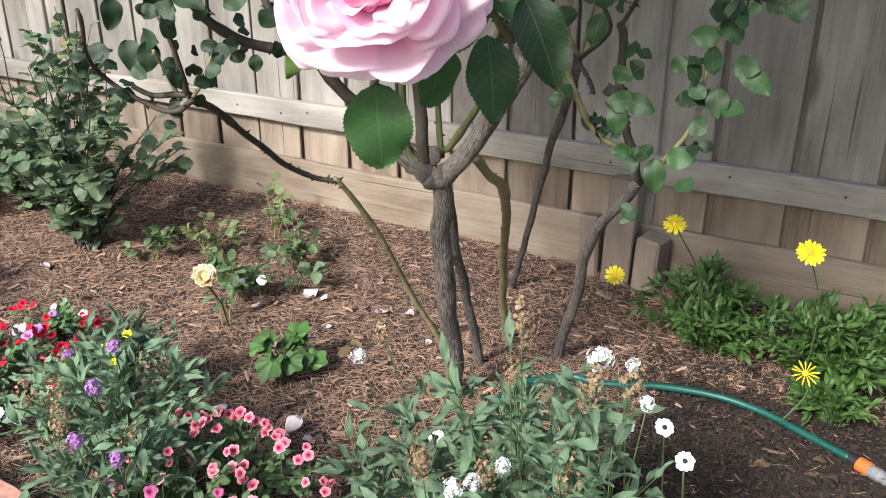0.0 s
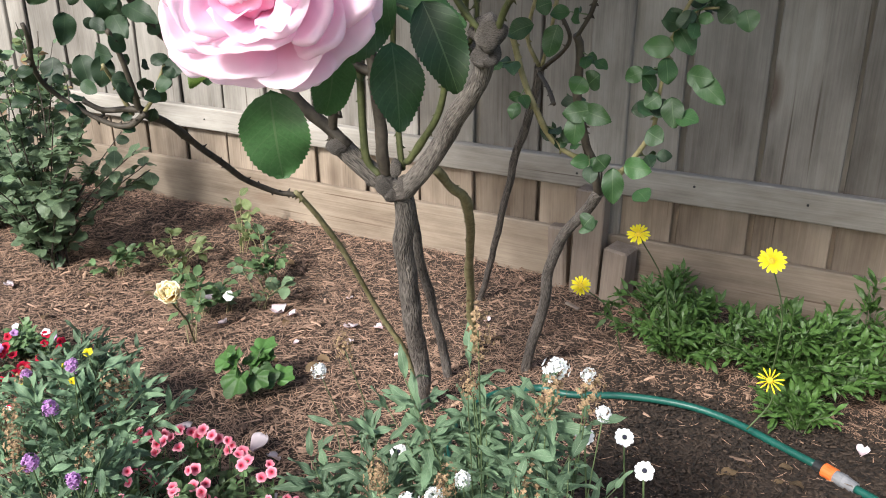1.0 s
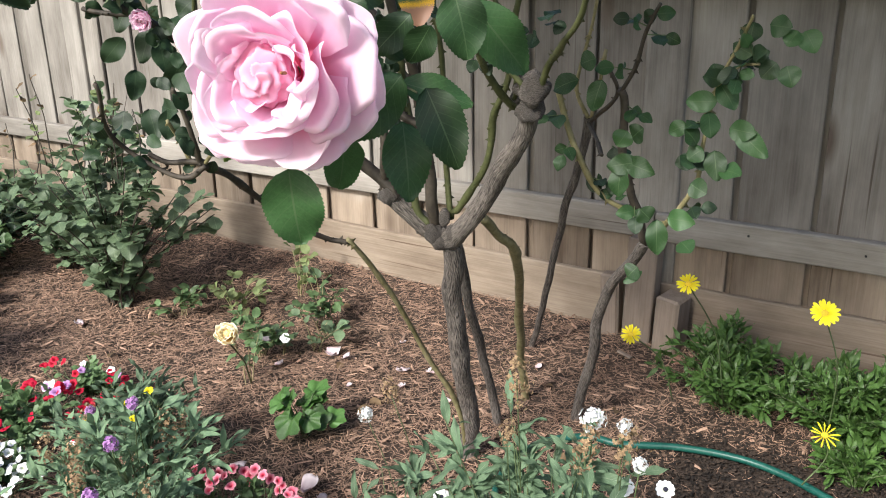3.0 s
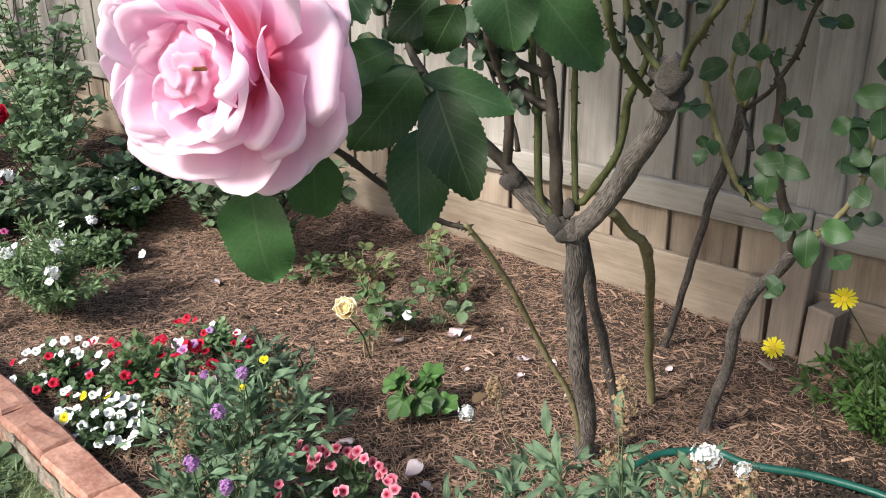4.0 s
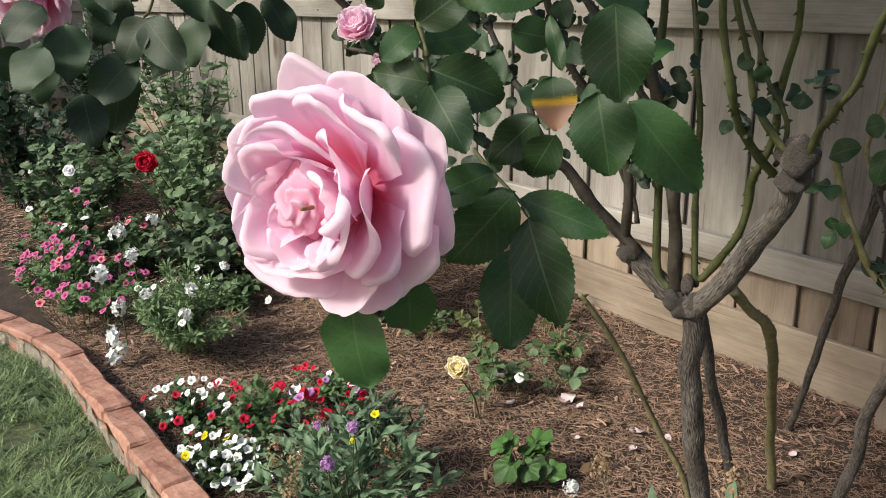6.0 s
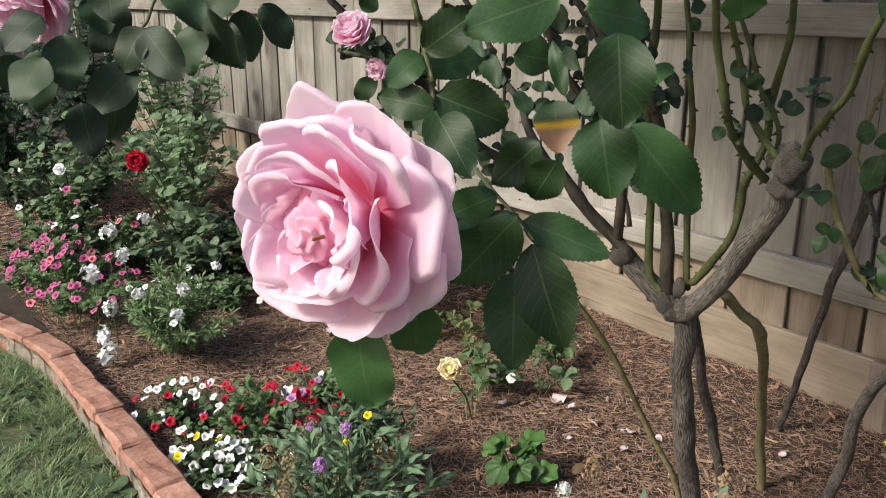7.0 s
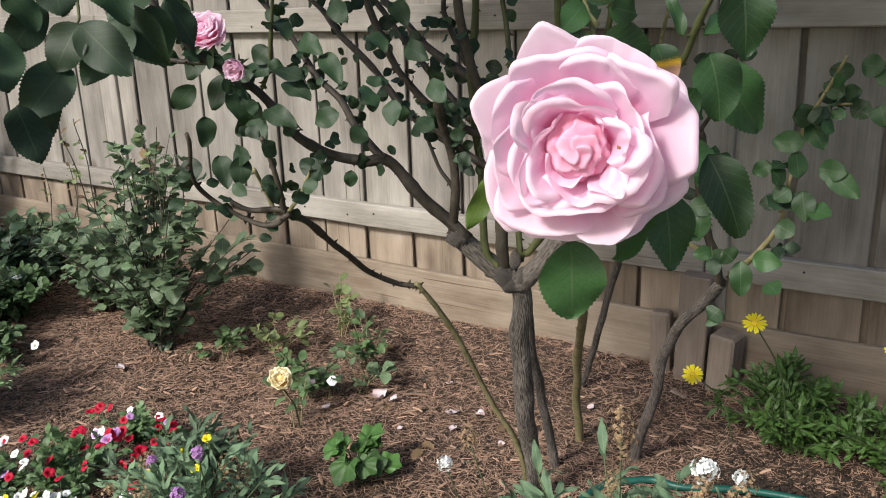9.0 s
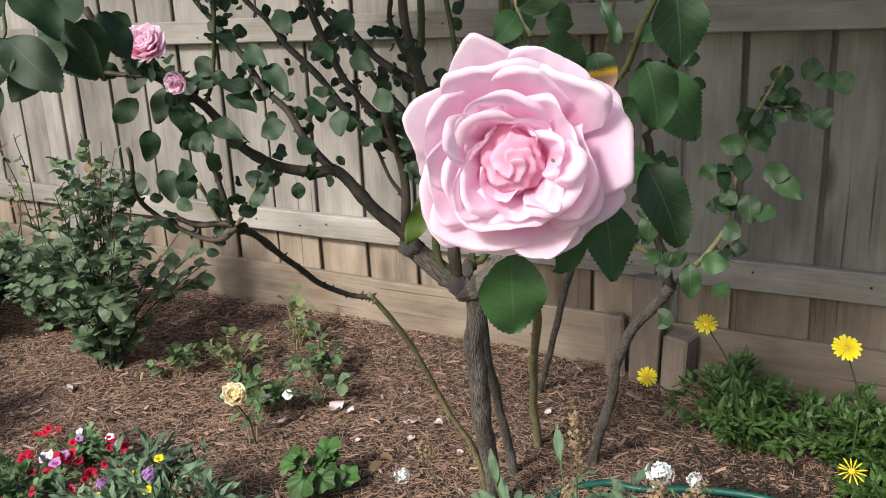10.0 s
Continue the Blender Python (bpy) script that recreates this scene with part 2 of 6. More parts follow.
LEAF_DARK = leaf_material("dark_shrub_leaf", (0.0423, 0.0797, 0.0423), (0.075, 0.113, 0.0657), rough=0.5)
LEAF_DEAD = leaf_material("dry_leaf", (0.187, 0.122, 0.0649), (0.231, 0.173, 0.108), rough=0.8)
PINK = petal_material("pink_petal", (0.96, 0.29, 0.48), (1.0, 0.80, 0.915), low=0.2, high=0.98, translucent=0.45, middle=(0.99, 0.67, 0.84), vary=0.03)
WHITE = petal_material("white_petal", (0.62, 0.68, 0.45), (0.88, 0.89, 0.9), low=0.05, high=0.35, translucent=0.2)
EYE = material("dark_flower_eye", (0.012, 0.012, 0.025), (0.05, 0.05, 0.09), 200, rough=0.8, bump=0.6, bump_scale=600)
PALE_PINK = petal_material("fallen_petal", (0.74, 0.58, 0.6), (0.84, 0.75, 0.78))
YELLOW = petal_material("yellow_petal", (0.82, 0.62, 0.01), (0.88, 0.78, 0.03))
CREAM = petal_material("creamy_yellow_petal", (0.98, 0.64, 0.13), (1.0, 0.93, 0.68), low=0.15, high=0.85)
RED = petal_material("red_petal", (0.45, 0.004, 0.025), (0.62, 0.014, 0.055))
CORAL = petal_material("coral_petal", (0.5, 0.02, 0.06), (0.88, 0.37, 0.45), low=0.12, high=0.9, middle=(0.8, 0.17, 0.26))
MAGENTA = petal_material("magenta_petal", (0.48, 0.05, 0.2), (0.64, 0.16, 0.36))
PURPLE = petal_material("purple_floret", (0.46, 0.2, 0.5), (0.62, 0.36, 0.7))
SEED = material("dry_seed_head", (0.17, 0.105, 0.055), (0.40, 0.28, 0.16), 40, rough=0.9, bump=0.5, vary=0.3, island=True)
STAKE = material("bamboo_stake", (0.42, 0.34, 0.2), (0.6, 0.52, 0.36), 20, rough=0.7, bump=0.2, vary=0.0)
DISC = material("flower_disc", (0.58, 0.38, 0.015), (0.78, 0.58, 0.04), 200, rough=0.8, bump=0.6, bump_scale=600)
RUST = material("brown_spot", (0.2, 0.07, 0.025), (0.4, 0.17, 0.07), 200, rough=0.9)
HOSE = material("green_hose", (0.00577, 0.0613, 0.0469), (0.013, 0.101, 0.0758), 30, rough=0.42, bump=0.15, bump_scale=120, vary=0.0)
ORANGE = material("orange_plastic", (0.72, 0.14, 0.03), (0.82, 0.2, 0.05), 30, rough=0.4, bump=0.1, vary=0.0)
GREY = material("grey_plastic", (0.16, 0.16, 0.17), (0.25, 0.25, 0.26), 30, rough=0.4, bump=0.1, vary=0.0)
BLACK = material("black_plastic", (0.012, 0.012, 0.013), (0.03, 0.03, 0.03), 30, rough=0.4, bump=0.1, vary=0.0)


# ---- builders ----
def edge_y(x):
    """Line of the brick edging's middle."""
    return 0.603 - 0.3 * max(0, -2.6 - max(x, -4.4)) ** 1.5


def ground_z(x, y):
    """Height of the bed: it rises a little towards the fence and towards the edging."""
    def step(a, b2, v):
        q = min(1, max(0, (v - a) / (b2 - a)))
        return q * q * (3 - 2 * q)
    h = 0.085 * step(1.85, 2.3, y) + 0.05 * step(1.25, 0.7, y) * step(-0.6, -1.3, x)
    h *= step(-0.07, 0.01, y - edge_y(x))
    return h + 0.012 * noise.noise(Vector((x * 3, y * 3, 0.3)))


def link(name, me, mats, parent=None, label=""):
    ob = new(name, me)
    if not me.materials:
        for m in (mats if isinstance(mats, (list, tuple)) else [mats]):
            me.materials.append(m)
    if parent:
        ob.parent = parent
    if label:
        ob["label"] = label
    return ob


def part(name, bm, m, parent=None, label="", smooth=False):
    me = bpy.data.meshes.new(name)
    bmesh.ops.recalc_face_normals(bm, faces=bm.faces)
    bm.to_mesh(me)
    bm.free()
    if smooth:
        me.shade_smooth()
    return link(name, me, m, parent, label)


def thing(name, at, label, category, group="", kind=""):
    ob = new(name)
    ob.location = at
    ob.empty_display_size = 0.05
    bpy.context.view_layer.update()
    return tagged(ob, label, category, group, kind)


def place(ob, parent, m):
    """Set a part in the world though it hangs under its thing."""
    ob.parent = parent
    ob.matrix_parent_inverse = Matrix.Translation(parent.location).inverted() if parent else Matrix()
    ob.matrix_basis = m
    return ob


def smooth_line(pts, per=6):
    """Catmull-Rom through the points."""
    p = [Vector(q) for q in pts]
    p = [p[0] * 2 - p[1]] + p + [p[-1] * 2 - p[-2]]
    out = []
    for i in range(1, len(p) - 2):
        a, b2, c, d = p[i - 1:i + 3]
        for k in range(per):
            t = k / per
            out.append(0.5 * (2 * b2 + (c - a) * t + (2 * a - 5 * b2 + 4 * c - d) * t * t + (3 * b2 - a - 3 * c + d) * t ** 3))
    out.append(p[-2])
    return out


def tube_mesh(line, r0, r1, sides=8, rough=0.0, knots=0.0, seed=0.0, cap=True):
    bm = bmesh.new()
    skin = bm.verts.layers.float_vector.new("skin")
    rings = []
    up = Vector((0.3, 0.2, 1)).normalized()
    n = len(line)
    run = 0.0
    for i, p in enumerate(line):
        run += (p - line[max(0, i - 1)]).length
        d = (line[min(i + 1, n - 1)] - line[max(i - 1, 0)]).normalized()
        s = d.cross(up)
        s = s.normalized() if s.length > 0.05 else d.cross(Vector((1, 0, 0))).normalized()
        q = d.cross(s)
        r = r0 + (r1 - r0) * i / (n - 1)
        r *= 1 + knots * max(0, noise.noise(p * 22 + Vector((seed, 0, 0))) - 0.1)
        ring = []
        for k in range(sides):
            a = math.tau * k / sides
            v = s * math.cos(a) + q * math.sin(a)
            w = 1 + rough * (noise.noise(Vector((math.cos(a) * 1.6 + seed, math.sin(a) * 1.6, run * 14))) + 0.5 * noise.noise(Vector((math.cos(a) * 5, math.sin(a) * 5 + seed, run * 22))))
            ring.append(bm.verts.new(p + v * r * w))
            ring[-1][skin] = (math.cos(a) + seed, math.sin(a), run)
        rings.append(ring)
    for a, b2 in zip(rings, rings[1:]):
        for k in range(sides):
            bm.faces.new((a[k], a[(k + 1) % sides], b2[(k + 1) % sides], b2[k]))
    if cap:
        bm.faces.new(rings[0][::-1])
        bm.faces.new(rings[-1])
    return bm


def add_thorns(bm, line, r, count, rng):
    for _ in range(count):
        i = rng.randrange(1, len(line) - 1)
        d = (line[i + 1] - line[i - 1]).normalized()
        v = d.cross(Vector((rng.uniform(-1, 1), rng.uniform(-1, 1), rng.uniform(-1, 1)))).normalized()
        s = d.cross(v)
        p = line[i] + v * r * 0.8
        h = rng.uniform(0.005, 0.009)
        q = [bm.verts.new(p + d * 0.004), bm.verts.new(p - d * 0.003 + s * 0.0018), bm.verts.new(p - d * 0.003 - s * 0.0018)]
        t = bm.verts.new(p + v * h - d * 0.003)
        for a, b2 in ((0, 1), (1, 2), (2, 0)):
            bm.faces.new((q[a], q[b2], t))


cane_count = [0]
cane_lines = {}


def cane(parent, name, pts, r0, r1, m, thorns=None):
    cane_count[0] += 1
    if m in (CANE_GREEN, CANE_OLIVE) and r0 > 0.0035:
        r0, r1 = (r0 * 0.8, r1 * 0.76) if m is CANE_OLIVE else (r0 * 0.68, r1 * 0.66)
    rng = random.Random(cane_count[0])
    woody = m is BARK
    line = smooth_line(pts, 14 if m is BARK else 8)
    for i, p in enumerate(line):
        if 0 < i < len(line) - 1:
            line[i] = p + Vector((noise.noise(p * 9), noise.noise(p * 9 + Vector((5, 0, 0))), noise.noise(p * 9 + Vector((0, 5, 0))))) * (r0 * (0.5 if woody or m is CANE_OLIVE else 1.3))
    cane_lines.setdefault(parent.name, []).append((name, line))
    bm = tube_mesh(line, r0, r1, 20 if woody else 8, 0.10 if woody else 0.16, 0.2 if woody else 0.6, cane_count[0])
    if not woody:
        length = sum((a - b2).length for a, b2 in zip(line, line[1:]))
        add_thorns(bm, line, (r0 + r1) / 2, int(length * 48) if thorns is None else thorns, rng)
    ob = part(name, bm, m, None, smooth=True)
    return place(ob, parent, Matrix())


def knob(parent, at, r, m, seed, squash=(1, 1, 1)):
    bm = bmesh.new()
    bmesh.ops.create_icosphere(bm, subdivisions=3, radius=r)
    skin = bm.verts.layers.float_vector.new("skin")
    for v in bm.verts:
        v[skin] = v.co * 45
        f = 1 + 0.45 * noise.noise(v.co * 55 + Vector((seed, 0, 0))) + 0.25 * noise.noise(v.co * 110 + Vector((seed, 4, 0)))
        v.co = Vector((v.co.x * squash[0], v.co.y * squash[1], v.co.z * squash[2])) * f
    return place(part("knot", bm, m, None, smooth=True), parent, Matrix.Translation(at))


def leaf_mesh(name, m, width=0.62, fold=0.18, bend=0.22, teeth=19, wave=0.05, seed=0, widest=0.44):
    """A blade one unit long along x, folded on its midrib, with a toothed rim and a little thickness."""
    steps = teeth * 2
    verts, faces, along = [], [], []
    cols = (-1.0, -0.5, 0.0, 0.5, 1.0)
    for i in range(steps + 1):
        t = i / steps
        w = 0.5 * width * max(0.0, math.sin(math.pi * t ** (math.log(0.5) / math.log(widest)))) ** (0.66 if width > 0.5 else 1.0)
        if i % 2 and teeth:
            w *= 1.055
        for c in cols:
            cc = c if abs(c) < 1 else c * (1.0)
            y = cc * w
            z = fold * abs(y) - bend * (t - 0.35) ** 2 + wave * math.sin(t * 9 + seed + c * 2) * abs(c)
            verts.append((t + (0.016 if i % 2 and abs(c) == 1 else 0), y, z))
            along.append((t, c, 0))
    k = len(cols)
    for i in range(steps):
        for j in range(k - 1):
            faces.append((i * k + j, (i + 1) * k + j, (i + 1) * k + j + 1, i * k + j + 1))
    me = bpy.data.meshes.new(name)
    me.from_pydata(verts, [], faces)
    at = me.attributes.new("along", "FLOAT_VECTOR", "POINT")
    at.data.foreach_set("vector", [v for q in along for v in q])
    me.shade_smooth()
    me.materials.append(m)
    return me


def leaf_set(name, m, **kw):
    return [leaf_mesh(name, m, seed=s * 2.1, fold=0.05 + 0.07 * s, bend=0.12 + 0.13 * s, **kw) for s in range(3)]


ROSE_LEAF = {LEAF: leaf_set("leaf", LEAF, width=0.7), LEAF_SHADED: leaf_set("leaf", LEAF_SHADED, width=0.7), LEAF_LIGHT: leaf_set("leaf", LEAF_LIGHT, width=0.62),
             LEAF_YELLOW: leaf_set("leaf", LEAF_YELLOW, width=0.8)}
leaf_rng = random.Random(11)


def orient(base, tip, face):
    """Axes for a blade from base to tip whose upper side turns towards face."""
    x = (Vector(tip) - Vector(base))
    n = Vector(face) - x * (Vector(face).dot(x) / x.length_squared)
    n = n.normalized() if n.length > 1e-5 else x.orthogonal().normalized()
    y = n.cross(x.normalized())
    return x.length, Matrix((x.normalized(), y, n)).transposed().to_4x4()


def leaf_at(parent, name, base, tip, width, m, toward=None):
    # leaves on the old branches get the darker material, shade put into its colour
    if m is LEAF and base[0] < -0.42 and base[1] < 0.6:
        m = LEAF_SHADED
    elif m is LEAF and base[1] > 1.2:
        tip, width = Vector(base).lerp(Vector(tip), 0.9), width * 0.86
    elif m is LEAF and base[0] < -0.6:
        m = LEAF_SHADED
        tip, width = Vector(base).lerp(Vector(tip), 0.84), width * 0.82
    mid = (Vector(base) + Vector(tip)) / 2
    r = leaf_rng
    near = mid.x > -0.2 and mid.y < 0.5
    spread = 0.2 if near else 0.45
    face = (Vector((0.118, 0.04, 1.22) if near else (0.1, -0.1, 1.35)) - mid).normalized() + Vector((r.uniform(-1, 1), r.uniform(-1, 1), r.uniform(-0.6, 1.2))) * spread
    length, rot = orient(base, tip, Vector(toward) if toward else face)
    me = r.choice(ROSE_LEAF[m])
    ob = new(name, me)
    w = width / (length * (0.7 if m in (LEAF, LEAF_SHADED) else 0.62))
    return place(ob, parent, Matrix.Translation(base) @ rot @ Matrix.Diagonal((length, length * w, length, 1)))


def batch(name, chunks, m, parent=None, attr=None, kind="stuff", label=""):
    """One mesh out of many small ones given as (verts, faces) arrays."""
    vs, fs, off, al = [], [], 0, []
    for c in chunks:
        v, f = c[0], c[1]
        vs.append(v)
        fs.extend([tuple(i + off for i in q) for q in f])
        off += len(v)
        if len(c) > 2:
            al.append(c[2])
    me = bpy.data.meshes.new(name)
    me.from_pydata(np.concatenate(vs).tolist(), [], fs)
    if al:
        at = me.attributes.new("along", "FLOAT_VECTOR", "POINT")
        at.data.foreach_set("vector", np.concatenate(al).astype(np.float32).ravel())
    me.shade_smooth()
    ob = link(name, me, m, parent, label)
    if kind:
        ob["kind"] = kind
    return ob


def mesh_arrays(me):
    v = np.empty(len(me.vertices) * 3)
    me.vertices.foreach_get("co", v)
    a = np.empty(len(me.vertices) * 3)
    me.attributes["along"].data.foreach_get("vector", a)
    return v.reshape(-1, 3), [tuple(p.vertices) for p in me.polygons], a.reshape(-1, 3)


def moved(arr, m):
    m = np.array(m)
    return (arr[0] @ m[:3, :3].T + m[:3, 3], *arr[1:])


def petal_mesh(name, m, length, width, cup=0.3, curl=0.2, notch=0.0, point=0.0, n=8, k=6, thick=0.0, seed=0, ripple=0.04):
    """A petal along +x from its base, hollow side up (+z), its rim curling down."""
    verts, along, faces = [], [], []
    for side in ((0, 1) if thick else (0,)):
        for i in range(n + 1):
            t = i / n
            w = width * 0.5 * (0.22 + 0.78 * math.sin(min(1, t / 0.72) * math.pi / 2)) * (1 if t < 0.72 else math.sqrt(max(0.02, 1 - ((t - 0.72) / 0.30) ** 2)))
            for j in range(k + 1):
                u = 2 * j / k - 1
                x = length * (t - notch * 0.2 * t * (1 - abs(u)) + point * 0.1 * t ** 4 * (1 - abs(u)))
                z = length * (cup * (u * u * 0.5 * (width / length) + t * t * 0.6) - curl * max(0, t - 0.55) ** 1.6 * 2.2)
                z += length * ripple * math.sin(u * 4 + seed) * t * t + length * ripple * 0.7 * math.sin(t * 7 + seed * 2 + u)
                verts.append((x, u * w, z - side * thick))
                along.append((t, u, side))
    row = k + 1
    per = (n + 1) * row
    for side in ((0, 1) if thick else (0,)):
        for i in range(n):
            for j in range(k):
                q = [side * per + a for a in (i * row + j, (i + 1) * row + j, (i + 1) * row + j + 1, i * row + j + 1)]
                faces.append(tuple(q if not side else q[::-1]))
    if thick:
        rim = [i * row for i in range(n + 1)] + [n * row + j for j in range(1, row)] + [i * row + k for i in range(n - 1, -1, -1)]
        for a, b2 in zip(rim, rim[1:]):
            faces.append((a, a + per, b2 + per, b2))
    me = bpy.data.meshes.new(name)
    me.from_pydata(verts, [], faces)
    at = me.attributes.new("along", "FLOAT_VECTOR", "POINT")
    at.data.foreach_set("vector", [v for q in along for v in q])
    me.shade_smooth()
    me.materials.append(m)
    return me


# ---- ground ----
def sheet(name, xs, ys, height, m, label):
    me = bpy.data.meshes.new(name)
    nx, ny = len(xs), len(ys)
    me.from_pydata([(x, y, height(x, y)) for y in ys for x in xs], [],
                   [(j * nx + i, j * nx + i + 1, (j + 1) * nx + i + 1, (j + 1) * nx + i) for j in range(ny - 1) for i in range(nx - 1)])
    me.shade_smooth()
    return tagged(link(name, me, m), label, "ground", kind="structure")


def spaced(lo, hi, step, far):
    inner = [lo + i * step for i in range(int(round((hi - lo) / step)) + 1)]
    return [-far, -far / 4, lo - 4] + inner + [hi + 4, far / 4, far]


def bed_height(x, y):
    near = -6 < x < 3 and -1 < y < 3
    if not near:
        return 0.0
    return ground_z(x, y) + 0.007 * noise.noise(Vector((x * 14, y * 14, 1))) + 0.004 * noise.noise(Vector((x * 40, y * 40, 5)))


sheet("ground", spaced(-4.6, 1.4, 0.04, 300), spaced(-0.6, 2.6, 0.04, 300), bed_height, SOIL, "brown straw-mulched garden bed soil with wood chips")


lawn_x = [-30, -8, -5] + [-4.4 + 0.08 * i for i in range(50)] + [0.5, 3, 30]
lawn_me = bpy.data.meshes.new("lawn")
lv, lf = [], []
for x in lawn_x:
    e = edge_y(max(x, -4.4)) - 0.03
    for f, y in enumerate((-30, -6, -1.5, e - 0.7, e - 0.25, e)):
        lv.append((x, y, 0.012 + (0.01 * noise.noise(Vector((x * 4, y * 4, 2))) if f > 1 else 0) + (0.02 if x < 0 else -0.0) * (f > 3)))
for i in range(len(lawn_x) - 1):
    for j in range(5):
        lf.append((i * 6 + j, (i + 1) * 6 + j, (i + 1) * 6 + j + 1, i * 6 + j + 1))
lawn_me.from_pydata(lv, [], lf)
lawn_me.shade_smooth()
lawn = tagged(link("lawn", lawn_me, LAWN), "short green lawn with clover beside the brick edging", "lawn", kind="structure")

# ---- fence ----
FY = 2.30
fence = thing("fence", (0, FY, 0), "weathered grey timber paling fence with brown plinth boards", "fence", kind="structure")


def board(name, sx, sy, sz, m, jitter=0.0, seed=0, cuts=0):
    bm = bmesh.new()
    bmesh.ops.create_cube(bm, size=1, matrix=Matrix.Diagonal((sx, sy, sz, 1)))
    if cuts:
        longest = max(range(3), key=lambda a: (sx, sy, sz)[a])
        edges = [e for e in bm.edges if abs((e.verts[0].co - e.verts[1].co)[longest]) > 0.5 * (sx, sy, sz)[longest]]
        bmesh.ops.subdivide_edges(bm, edges=edges, cuts=cuts)
    bmesh.ops.bevel(bm, geom=[e for e in bm.edges if e.calc_face_angle(0) > 0.5], offset=min(0.004 if max(sx, sy, sz) > 0.3 else 0.007, min(sx, sy, sz) * 0.2), segments=1, affect="EDGES")
    for v in bm.verts:
        v.co += Vector((noise.noise(v.co * 5 + Vector((seed, 0, 0))), noise.noise(v.co * 5 + Vector((0, seed, 0))), noise.noise(v.co * 5 + Vector((0, 0, seed + 7))))) * jitter
    me = bpy.data.meshes.new(name)
    bm.to_mesh(me)
    bm.free()
    me.materials.append(m)
    return me


rng = random.Random(5)
# rails and plinths run from post to post
POSTS = (-6.26, -3.47, -0.69, 2.1)
for i, (a, b2) in enumerate(zip((-9.0,) + POSTS, POSTS + (4.6,))):
    mid, ln = (a + b2) / 2, b2 - a - 0.004
    for z, h, tilt in ((0.438, 0.086, 0.004), (1.148, 0.088, -0.003)):
        place(new("rail", board("rail", ln, 0.036, h, RAILWOOD, 0.004, i + z, 10)), fence, Matrix.Translation((mid, FY - 0.004, z + rng.uniform(-.003, .003))))
    if i != 2:
        place(new("plinth_board", board("plinth_board", ln, 0.025, 0.22, PLINTH, 0.004, i + 3, 10)), fence, Matrix.Translation((mid, FY + 0.002, 0.15)))
    else:
        place(new("plinth_board", board("plinth_board", ln, 0.025, 0.20, PLINTH, 0.004, i + 3, 10)), fence, Matrix.Translation((mid, FY + 0.002, 0.155)))
for x in POSTS:
    place(new("post", board("post", 0.12, 0.09, 1.72, WOOD, 0.004, x, 8)), fence, Matrix.Translation((x, FY + 0.045 + 0.0, 0.7)))
PALING = [board("paling", 0.2, 0.014, 1.34, WOOD, 0.003, s, 6) for s in range(5)]
BACKING = [board("paling", 0.09, 0.012, 1.32, WOOD, 0.003, s + 9, 6) for s in range(2)]
x0 = -0.150
for k in range(-38, 22):
    x = x0 + 0.2165 * k
    place(new("paling", rng.choice(PALING)), fence, Matrix.Translation((x + rng.uniform(-.004, .004), FY + 0.024, 0.88 + rng.uniform(-.01, .01))) @ pose(0, 0, 0, rng.uniform(-.2, .2), rng.uniform(-.25, .25), rng.choice((0, 180)) + rng.uniform(-1.0, 1.0)))
    place(new("paling", rng.choice(BACKING)), fence, Matrix.Translation((x + 0.108, FY + 0.045, 0.88)) @ pose(0, 0, 0, 0, rng.uniform(-.2, .2), 0))
# the post in front of the rails, and its two offcut stubs
place(new("post", board("post", 0.088, 0.06, 0.42, POSTWOOD, 0.004, 31, 4)), fence, Matrix.Translation((-0.70, FY - 0.055, 0.2)) @ pose(0, 0, 0, 0, 1.5, 0))
stub = tagged(new("timber_stub", board("timber_stub", 0.075, 0.085, 0.19, POSTWOOD, 0.004, 41, 3)), "short weathered square timber stub beside the fence post", "timber")
stub.matrix_world = pose(-0.60, FY - 0.07, 0.155, 0, 3, -8)
stub2 = tagged(new("timber_stub", board("timber_stub", 0.06, 0.05, 0.22, POSTWOOD, 0.004, 47, 3)), "short pale timber offcut against the fence plinth", "timber")
stub2.matrix_world = pose(-0.80, FY - 0.045, 0.165, 0, -2, 4)
NAIL = board("nail", 0.006, 0.004, 0.006, BLACK, 0.0, 1, 0)
for k in range(-30, 12):
    for z in (0.43, 1.14):
        for q in (0, 1):
            if rng.random() < 0.78:
                continue
            place(new("nail", NAIL), fence, Matrix.Translation((x0 + 0.2165 * k + (0.05 if q else -0.05) + rng.uniform(-.015, .015), FY - 0.0235, z + rng.uniform(-.018, .022))))
# return of the fence far off
back_fence = thing("fence", (-7.6, 0, 0), "dark weathered timber fence behind the far shrubs", "fence", kind="structure")
for k in range(22):
    place(new("paling", rng.choice(PALING)), back_fence, Matrix.Translation((-7.6, 2.2 - 0.2165 * k, 0.88)) @ pose(0, 0, 0, 0, 0, 90))
for z in (0.438, 1.148):
    place(new("rail", board("rail", 0.036, 4.8, 0.086, RAILWOOD, 0.004, z, 6)), back_fence, Matrix.Translation((-7.575, -0.1, z)))

# ---- brick edging ----
edging = thing("brick_edging", (-2.2, 0.6, 0), "row of terracotta bricks edging the bed, mortar smeared", "edging", kind="structure")


